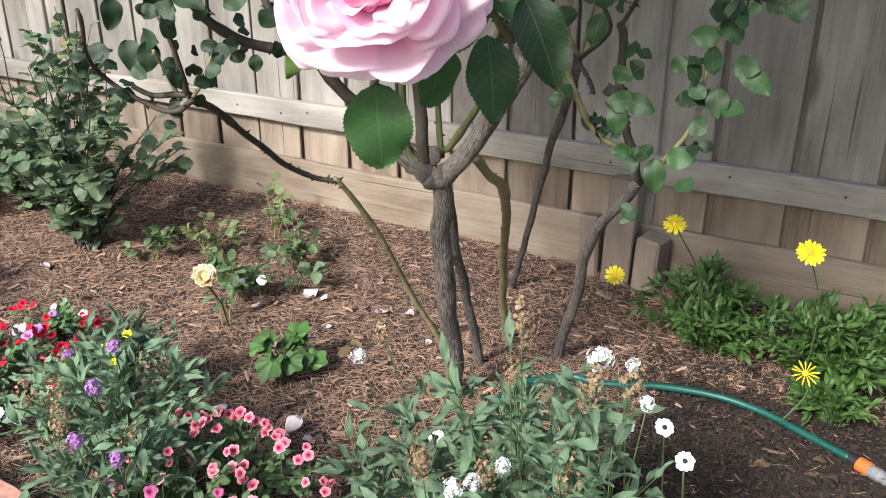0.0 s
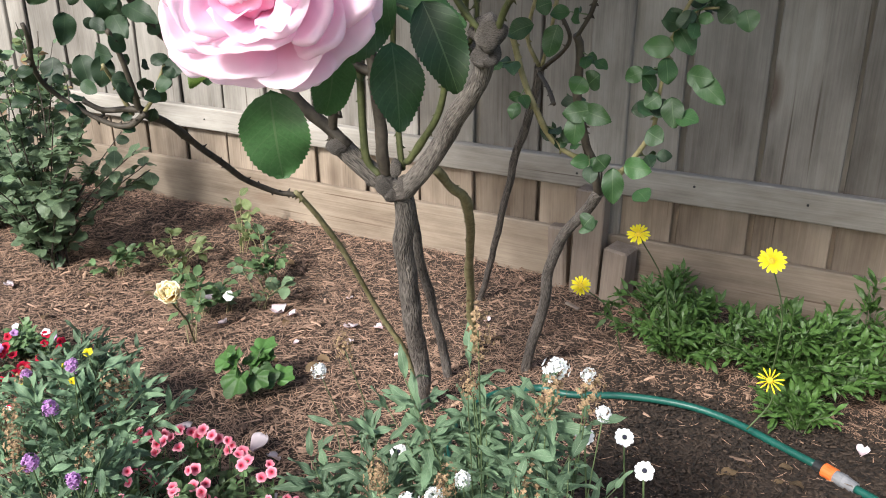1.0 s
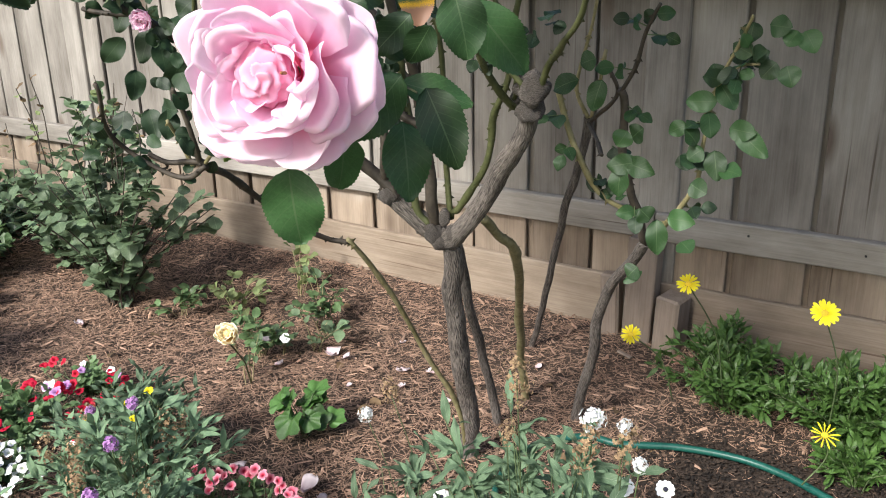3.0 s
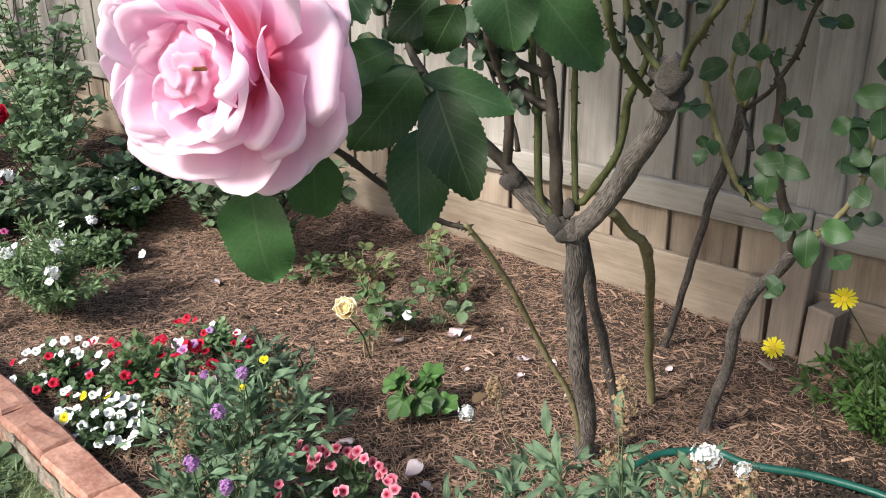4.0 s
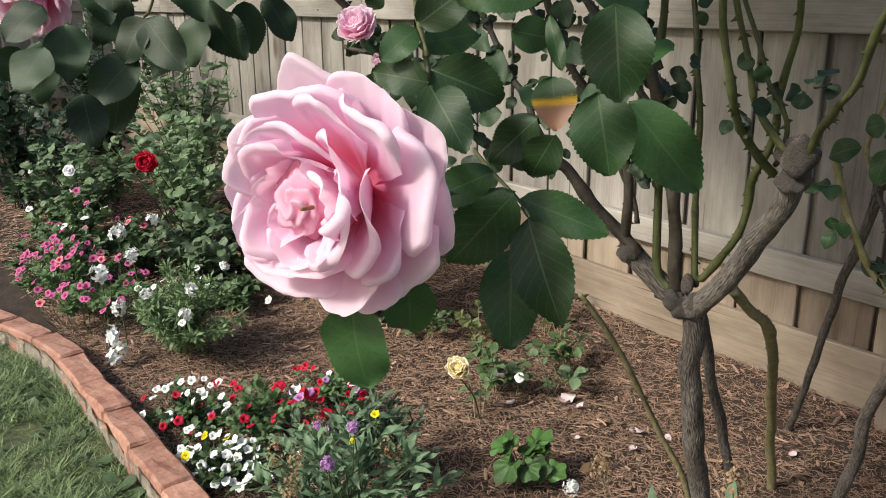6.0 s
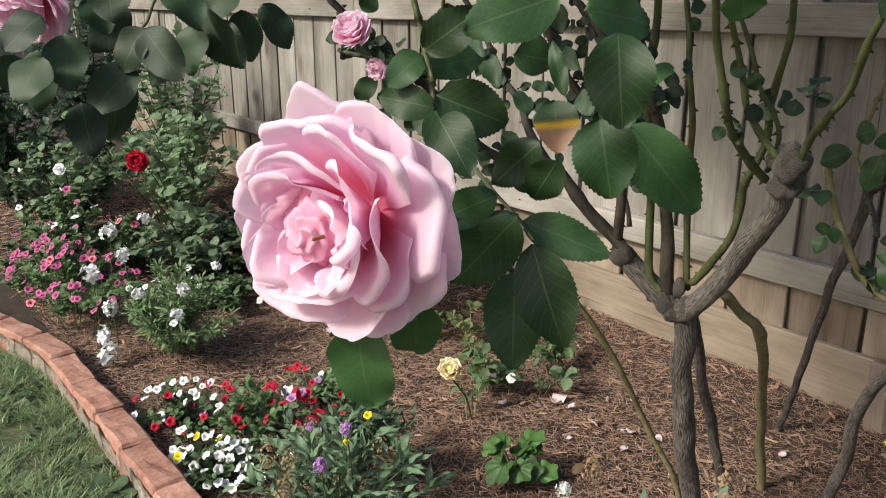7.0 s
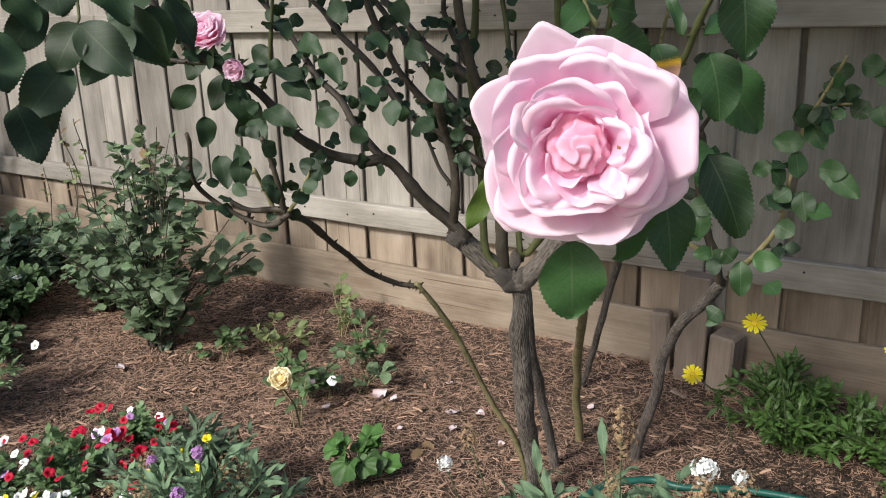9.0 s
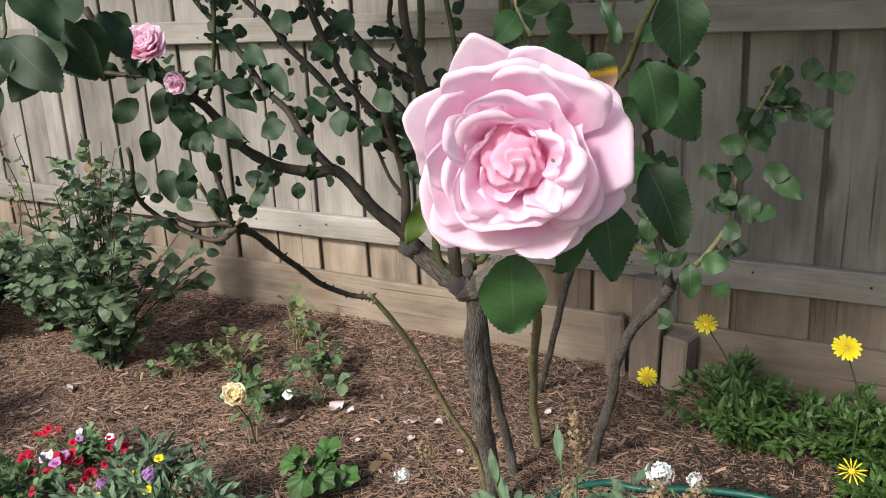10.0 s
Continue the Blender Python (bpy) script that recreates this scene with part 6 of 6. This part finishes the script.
bedding("calibrachoa_plant", "clump of small coral-pink trumpet flowers with red throats", "flower", (-1.03, 0.94), (0.23, 0.10), 0.17, 44, (CORAL,), 0.0112, 71, 420, LEAF_PALE, 0.024)
bedding("calibrachoa_plant", "spreading clump of coral-pink trumpet flowers by the bush", "flower", (-0.98, 0.77), (0.25, 0.12), 0.17, 54, (CORAL,) * 5 + (MAGENTA,), 0.0112, 76, 420, LEAF_PALE, 0.024)
bedding("petunia_bed", "clump of small white petunias beside the brick edging", "flower", (-1.72, 0.75), (0.17, 0.1), 0.085, 46, (WHITE,) * 14 + (YELLOW,), 0.012, 72, 420, LEAF_PALE, 0.026)
bedding("petunia_bed", "clump of white and red petunias behind the edging", "flower", (-2.06, 0.80), (0.2, 0.15), 0.085, 34, (WHITE, WHITE, RED), 0.0125, 77, 520, LEAF_PALE, 0.026)
bedding("petunia_bed", "clump of red petunias with a few purple ones", "flower", (-1.90, 0.95), (0.26, 0.17), 0.1, 30, (RED, RED, RED, WHITE, PURPLE), 0.015, 73, 560, LEAF_PALE, 0.028)
bedding("petunia_bed", "sparse red petunias among dry stems", "flower", (-1.98, 1.2), (0.2, 0.09), 0.09, 15, (RED,) * 5 + (PURPLE, WHITE), 0.013, 78, 240, LEAF_PALE, 0.026)
phlox = bedding("phlox_plant", "clump of magenta flowers behind the brick edging", "flower", (-3.2, 0.80), (0.46, 0.22), 0.24, 84, (MAGENTA,) * 6 + (CORAL,), 0.014, 74, 900, LEAF_PALE, 0.034)
alyssum = bedding("alyssum_shrub", "pale feathery rounded shrub with small white flowers", "shrub", (-2.6, 0.98), (0.27, 0.2), 0.30, 10, (WHITE,), 0.012, 75, 2200, LEAF_FINE, 0.044)
for p, s, long in (((-3.312, 0.986, 0.3), 0.075, 1), ((-3.441, 1.177, 0.3), 0.07, 1), ((-2.955, 0.934, 0.3), 0.07, 1), ((-2.862, 0.788, 0.28), 0.085, 1), ((-2.7, 0.8, 0.2), 0.06, 1), ((-2.62, 0.745, 0.14), 0.06, 1.5), ((-2.56, 0.74, 0.1), 0.06, 1.6)):
    put_part(phlox, "flower_head", rng.choice(CLUSTER_LOOSE), p, (0.5, -0.3, 0.7), s * 0.9, rng.uniform(0, 360), "white flower cluster", (long, 1, 1))
    place(part("stem", tube_mesh(smooth_line([(p[0] - 0.04, p[1] + 0.02, 0.02), (p[0], p[1] + 0.01, p[2] * 0.6), p], 4), 0.0025, 0.002, 5), STEM, None, smooth=True), phlox, Matrix())
for p, s in (((-2.447, 0.962, 0.3), 0.045), ((-2.40, 0.92, 0.24), 0.05), ((-2.619, 1.15, 0.3), 0.04), ((-2.55, 0.85, 0.28), 0.04)):
    put_part(alyssum, "flower_head", rng.choice(CLUSTER_LOOSE), p, (0.5, -0.3, 0.7), s, rng.uniform(0, 360), "white flower cluster")
for at, reach, h, n, kinds, sd in (((-4.2, 1.02), (0.42, 0.2), 0.26, 10, (MAGENTA, WHITE), 91), ((-3.75, 1.2), (0.36, 0.2), 0.22, 10, (MAGENTA, CORAL), 92), ((-3.75, 0.86), (0.3, 0.2), 0.2, 14, (MAGENTA,), 93), ((-3.3, 1.62), (0.32, 0.22), 0.22, 2, (WHITE,), 94), ((-4.85, 1.2), (0.4, 0.3), 0.34, 6, (WHITE, MAGENTA), 95), ((-3.0, 1.3), (0.25, 0.16), 0.12, 3, (WHITE,), 96)):
    bedding("bedding_plant", "low leafy green bedding plant with scattered small flowers", "plant", at, reach, h, n, kinds, 0.018, sd, 650, LEAF_PALE, 0.042)

# daisies by the fence
daisy_plant = thing("daisy_plant", (-0.15, 1.98, 0.02), "dense green daisy clump with yellow flowers on thin stems", "flower")
for at, reach, h, n, lv, sd in (((-0.36, 2.03, 0.03), (0.26, 0.15), 0.22, 40, 460, 81), ((-0.08, 2.0, 0.03), (0.27, 0.17), 0.24, 50, 620, 82), ((0.22, 2.04, 0.03), (0.25, 0.18), 0.24, 40, 460, 83), ((-0.42, 2.16, 0.05), (0.1, 0.06), 0.2, 14, 130, 84), ((-0.02, 1.86, 0.0), (0.1, 0.06), 0.12, 12, 110, 85), ((0.08, 2.16, 0.05), (0.06, 0.05), 0.26, 8, 80, 86)):
    leafy(daisy_plant, at, reach, h, n, int(lv * 1.9), 0.046, LEAFLET[LEAF_DAISY], sd, STEM, 0.002, 60, 0.15, 0.9)
RAYS = [chunk_mesh("flower", ray_flower_mesh(YELLOW, c, 0.18, w, seed=s), YELLOW) for s, (c, w) in enumerate(((17, 0.24), (19, 0.26), (13, 0.12)))]
disc_bm = bmesh.new()
bmesh.ops.create_uvsphere(disc_bm, u_segments=12, v_segments=6, radius=0.25, matrix=Matrix.Diagonal((1, 1, 0.35, 1)))
disc_me = bpy.data.meshes.new("disc")
disc_bm.to_mesh(disc_me)
disc_bm.free()
disc_me.materials.append(DISC)
disc_me.shade_smooth()
for p, root, k, s in (((-0.41, 1.739, 0.486), (-0.36, 1.95, 0.1), 0, 0.026), ((-0.561, 1.80, 0.301), (-0.5, 1.98, 0.05), 0, 0.026), ((-0.120, 1.750, 0.473), (-0.1, 1.9, 0.12), 1, 0.031), ((-0.086, 1.740, 0.195), (-0.12, 1.75, 0.05), 2, 0.03)):
    f = put_part(daisy_plant, "flower", RAYS[k], p, (0.15, -0.75, 0.75), s, rng.uniform(0, 90), "yellow daisy flower")
    d = new("disc", disc_me)
    d.parent = f
    place(part("stem", tube_mesh(smooth_line([root, (root[0] * 0.4 + p[0] * 0.6 + 0.02, root[1] * 0.5 + p[1] * 0.5 + 0.02, p[2] * 0.65), (p[0], p[1] + 0.004, p[2] - 0.004)], 6), 0.002, 0.0016, 5), STEM, None, smooth=True), daisy_plant, Matrix())

eye_disc = disc_me.copy()
eye_disc.materials.clear()
eye_disc.materials.append(EYE)
EYE_RAYS = chunk_mesh("flower", ray_flower_mesh(WHITE, 12, 0.1, 0.56, 0.06), WHITE)
pansy = thing("white_daisy_plant", (-0.12, 1.05, 0), "white daisy-like flowers with dark centres on thin stems", "flower")
for p in ((-0.197, 1.000, 0.447), (-0.151, 0.950, 0.436), (-0.241, 0.950, 0.465), (-0.563, 0.950, 0.328)):
    f = put_part(pansy, "flower", EYE_RAYS, p, (0.3, -0.6, 0.75), 0.0145, rng.uniform(0, 360), "white flower with dark eye")
    d = new("disc", eye_disc)
    d.parent = f
    d.location, d.scale = (0, 0, 0.13), (1.05, 1.05, 1.4)
    place(part("stem", tube_mesh(smooth_line([(p[0], p[1] + 0.05, 0), (p[0], p[1] + 0.04, 0.25), (p[0] - 0.003, p[1] + 0.009, p[2] - 0.008)], 4), 0.002, 0.0015, 5), STEM, None, smooth=True), pansy, Matrix())

# hose with its connector
hose = thing("garden_hose", (-0.3, 1.8, 0.0), "dark green garden hose with orange connector on the mulch", "hose")
place(part("hose", tube_mesh(smooth_line([(-0.5, 1.1, 0.015), (-0.72, 1.4, 0.015), (-0.74, 1.62, 0.015), (-0.646, 1.735, 0.016), (-0.555, 1.745, 0.018), (-0.425, 1.80, 0.022), (-0.287, 1.83, 0.022), (-0.173, 1.819, 0.02), (-0.06, 1.772, 0.02), (0.04, 1.727, 0.02)], 8), 0.0092, 0.0092, 12), HOSE, None, smooth=True), hose, Matrix())
place(part("hose", tube_mesh(smooth_line([(0.12, 1.68, 0.02), (0.2, 1.63, 0.02), (0.4, 1.45, 0.02), (0.8, 1.2, 0.015)], 8), 0.0092, 0.0092, 12), HOSE, None, smooth=True), hose, Matrix())
d = (Vector((0.105, 1.69, 0.02)) - Vector((0.02, 1.738, 0.02))).normalized()
for name, a, b2, r0, r1, m in (("collar", 0.0, 0.022, 0.0135, 0.0125, BLACK), ("collar", 0.022, 0.05, 0.0165, 0.0165, ORANGE), ("connector", 0.05, 0.072, 0.0145, 0.0165, GREY), ("connector", 0.072, 0.1, 0.0155, 0.012, GREY)):
    p = Vector((0.036, 1.729, 0.02))
    line = [p + d * (a + (b2 - a) * q / 6) for q in range(7)]
    bm = tube_mesh(line, r0, r1, 16)
    place(part(name, bm, m, None, "orange plastic collar" if m is ORANGE else ""), hose, Matrix())

# fallen petals, dry leaves, a brick fragment
FALLEN = [petal_mesh("petal", PALE_PINK, 0.04, 0.042, 0.45, 0.1, n=8, k=6, thick=0.0006, seed=s, ripple=0.06) for s in range(3)]
for i, (x, y, s) in enumerate(((-1.576, 1.787, 1.0), (-1.293, 1.801, 0.85), (-1.5, 1.78, 0.6), (-1.64, 1.62, 0.55), (-1.78, 1.74, 0.7), (-1.19, 1.84, 0.5), (-1.22, 1.7, 0.45), (-1.10, 1.16, 0.9), (-1.03, 1.17, 0.6), (-2.45, 1.5, 0.6), (-0.96, 1.03, 0.7), (-1.33, 1.14, 0.9), (0.12, 1.82, 0.55), (-1.35, 1.62, 0.35), (-0.93, 2.0, 0.4), (-1.05, 1.72, 0.35), (-1.4, 1.95, 0.4), (-2.1, 1.95, 0.5), (-1.86, 2.1, 0.4))):
    p = tagged(new("rose_petal", FALLEN[i % 3]), "fallen pale pink rose petal on the mulch", "petal", "fallen petals")
    p.matrix_world = Matrix.Translation((x, y, ground_z(x, y) + 0.010)) @ pose(0, 0, 0, rng.uniform(-20, 20), rng.uniform(-20, 10), rng.uniform(0, 360)) @ Matrix.Scale(s * 1.3, 4)
DRY = LEAFLET[LEAF_DEAD]
for i in range(56):
    x, y = (rng.uniform(-0.15, 0.35), rng.uniform(1.3, 1.75)) if i < 34 else (rng.uniform(-2.4, -0.4), rng.uniform(1.3, 2.2))
    p = tagged(new("dead_leaf", rng.choice(DRY)), "curled dry brown leaf on the mulch", "leaf", "dry leaves")
    p.matrix_world = Matrix.Translation((x, y, ground_z(x, y) + 0.012)) @ pose(0, 0, 0, rng.uniform(-30, 30), rng.uniform(-25, 10), rng.uniform(0, 360)) @ Matrix.Scale(rng.uniform(0.022, 0.05), 4)
shard = tagged(new("brick", BRICKS[0]), "broken red brick half buried by the fence plinth", "brick")
shard.matrix_world = pose(-0.52, 2.21, 0.045, 4, 6, 20) @ Matrix.Diagonal((0.5, 0.9, 0.5, 1))
chip = tagged(new("wood_chip", board("wood_chip", 0.05, 0.014, 0.006, POSTWOOD, 0.004, 3, 3)), "pale curled wood chip on the mulch", "wood chip")
chip.matrix_world = pose(-0.70, 2.13, 0.075, 0, 5, -18)

# ---- mulch straw and grass ----
gen = np.random.default_rng(3)


def straws(name, count, xr, yr, length, width, m, label, lift=0.006, keep=None, blade=False):
    x = gen.uniform(*xr, count)
    y = gen.uniform(*yr, count)
    if keep is not None:
        k = keep(x, y)
        x, y = x[k], y[k]
    count = len(x)
    z = np.array([ground_z(a, b2) for a, b2 in zip(x, y)]) + gen.uniform(0.001, lift, count)
    yaw = gen.uniform(0, math.tau, count)
    pit = gen.normal(0, 0.16, count)
    ln = gen.uniform(length[0], length[1], count) * gen.uniform(0.5, 1.1, count)
    wd = gen.uniform(width[0], width[1], count)
    d = np.stack([np.cos(yaw) * np.cos(pit), np.sin(yaw) * np.cos(pit), np.sin(pit)], 1)
    s = np.stack([-np.sin(yaw), np.cos(yaw), np.zeros(count)], 1)
    up = np.array([0, 0, 1.0])
    c = np.stack([x, y, z], 1)
    bow = (gen.normal(0, 0.08, count) * ln)[:, None]
    verts = np.empty((count, 9, 3))
    for i, f in enumerate((-0.5, 0.0, 0.5)):
        p = c + d * (ln * f)[:, None] + s * bow * (1 if i == 1 else 0)
        w = (wd * (0.5 if i == 1 else 0.38))[:, None]
        verts[:, i * 3] = p - s * w
        verts[:, i * 3 + 1] = p + up * w * 0.8
        verts[:, i * 3 + 2] = p + s * w
    q = []
    for i in range(2):
        for a, b2 in ((0, 1), (1, 2)):
            q.append((i * 3 + a, i * 3 + b2, (i + 1) * 3 + b2, (i + 1) * 3 + a))
    q = np.array(q)
    faces = (q[None] + (np.arange(count) * 9)[:, None, None]).reshape(-1, 4)
    me = bpy.data.meshes.new(name)
    me.vertices.add(count * 9)
    me.vertices.foreach_set("co", verts.ravel())
    me.loops.add(faces.size)
    me.loops.foreach_set("vertex_index", faces.ravel().astype(np.int32))
    me.polygons.add(len(faces))
    me.polygons.foreach_set("loop_start", np.arange(0, faces.size, 4, dtype=np.int32))
    me.update(calc_edges=True)
    return tagged(link(name, me, m), label, "mulch", kind="stuff")


def in_bed(x, y):
    bare = (x > -0.42) & (y < 1.9)
    return ~bare | (gen.uniform(0, 1, len(x)) < 0.06)


straws("mulch_straw", 98000, (-3.4, 0.6), (0.66, 2.29), (0.012, 0.048), (0.001, 0.0025), STRAW, "loose red-brown straw and shredded bark mulch", 0.012, in_bed)
straws("wood_chips", 2600, (-3.4, 0.6), (0.66, 2.29), (0.02, 0.055), (0.005, 0.012), STRAW, "shredded bark chips in the mulch", 0.013, in_bed)
straws("leaf_litter", 19000, (-0.5, 0.6), (1.2, 2.0), (0.006, 0.022), (0.003, 0.009), LITTER, "dark crumbly soil and leaf litter", 0.012)
straws("mulch_straw", 9000, (-6.0, -3.4), (0.66, 2.29), (0.03, 0.08), (0.003, 0.005), STRAW, "loose red-brown straw mulch further off", 0.012)


def grass(name, count, xr, yr):
    x = gen.uniform(*xr, count)
    y = yr[0] + (yr[1] - yr[0]) * gen.uniform(0, 1, count) ** 0.7
    lim = np.array([edge_y(a) - 0.042 for a in x])
    tuft = np.array([noise.noise(Vector((a * 9, b2 * 9, 6))) + 0.6 * noise.noise(Vector((a * 24, b2 * 24, 2))) for a, b2 in zip(x, y)])
    k = (y < lim) & (tuft + gen.uniform(-0.35, 0.35, count) > -0.22)
    x, y, tuft = x[k], y[k], tuft[k]
    count = len(x)
    h = gen.uniform(0.012, 0.046, count) * (1 + 0.7 * np.clip(tuft, -0.5, 0.8))
    yaw = gen.uniform(0, math.tau, count)
    lean = gen.uniform(0.4, 1.9, count) * h
    z = np.full(count, 0.015)
    d = np.stack([np.cos(yaw), np.sin(yaw), np.zeros(count)], 1)
    s = np.stack([-np.sin(yaw), np.cos(yaw), np.zeros(count)], 1)
    c = np.stack([x, y, z], 1)
    w = gen.uniform(0.0012, 0.0026, count)[:, None]
    v = np.empty((count, 5, 3))
    v[:, 0], v[:, 1] = c - s * w, c + s * w
    m = c + d * (lean * 0.35)[:, None] + np.stack([0 * h, 0 * h, h * 0.6], 1)
    v[:, 2], v[:, 3] = m + s * w * 0.8, m - s * w * 0.8
    v[:, 4] = c + d * lean[:, None] + np.stack([0 * h, 0 * h, h], 1)
    idx = (np.arange(count) * 5)
    faces = [(i, i + 1, i + 2, i + 3) for i in idx.tolist()] + [(i + 3, i + 2, i + 4) for i in idx.tolist()]
    me = bpy.data.meshes.new(name)
    me.from_pydata(v.reshape(-1, 3).tolist(), [], faces)
    return tagged(link(name, me, GRASS), "short green lawn grass blades", "grass", kind="stuff")


grass("lawn_grass", 95000, (-4.2, -1.2), (-0.3, 0.58))

# ---- tree added beyond the view to shade the bed's end ----
tree = thing("added_shade_tree", (2.3, 0.7, 0.0), "unseen leafy tree added to shade the fence", "tree")
cane(tree, "trunk", [(2.3, 0.7, -0.1), (2.25, 0.72, 0.7), (2.1, 0.75, 1.3), (1.8, 0.75, 1.7), (1.4, 0.75, 1.9)], 0.08, 0.05, BARK)
for tip in ((-0.5, 0.8, 2.0), (0.8, 0.5, 2.4), (1.3, 1.0, 2.5), (0.1, 0.7, 2.3), (-0.3, 0.7, 1.7)):
    cane(tree, "limb", [(1.8, 0.75, 1.7), (1.2, 0.75, 1.85), tip], 0.035, 0.01, BARK)
tr = random.Random(9)
tarr = [mesh_arrays(m) for m in LEAFLET[LEAF_DARK]]
tchunks = []
# crown invented as a light blocker, set where its shadow meets the fence
for _ in range(4900):
    d = Vector((tr.gauss(0, 1), tr.gauss(0, 1), tr.gauss(0, 1))).normalized() * tr.uniform(0.1, 1) ** 0.5
    p = Vector((-0.58 + d.x * 1.30, 0.8 + d.y * 0.42, 2.10 + d.z * 0.74))
    w = Vector((tr.gauss(0, 1), tr.gauss(0, 1), tr.gauss(-.3, .6))).normalized()
    ln, rot = orient(p, p + w * tr.uniform(0.06, 0.11), Vector((tr.uniform(-.5, .5), tr.uniform(-.9, .2), 0.7)))
    tchunks.append(moved(tr.choice(tarr), Matrix.Translation(p) @ rot @ Matrix.Scale(ln, 4)))
batch("crown", tchunks, LEAF_DARK, tree).matrix_parent_inverse = Matrix.Translation(tree.location).inverted()

clover_arr = [mesh_arrays(lobed_mesh(LEAF_CLOVER, 3, s, 12)) for s in range(3)]
clover = []
for _ in range(3200):
    x, y = tr.uniform(-4.0, -1.2), tr.uniform(-0.2, 0.55)
    if y < edge_y(x) - 0.06 and noise.noise(Vector((x * 5, y * 5, 3))) > 0.02:
        clover.append(moved(tr.choice(clover_arr), Matrix.Translation((x, y, tr.uniform(0.03, 0.05))) @ pose(0, 0, 0, tr.uniform(-25, 25), tr.uniform(-25, 25), tr.uniform(0, 360)) @ Matrix.Scale(tr.uniform(0.014, 0.03) * (2.4 if tr.random() < 0.2 else 1), 4)))
tagged(batch("clover", clover, LEAF_CLOVER), "clover leaves among the lawn grass", "clover")
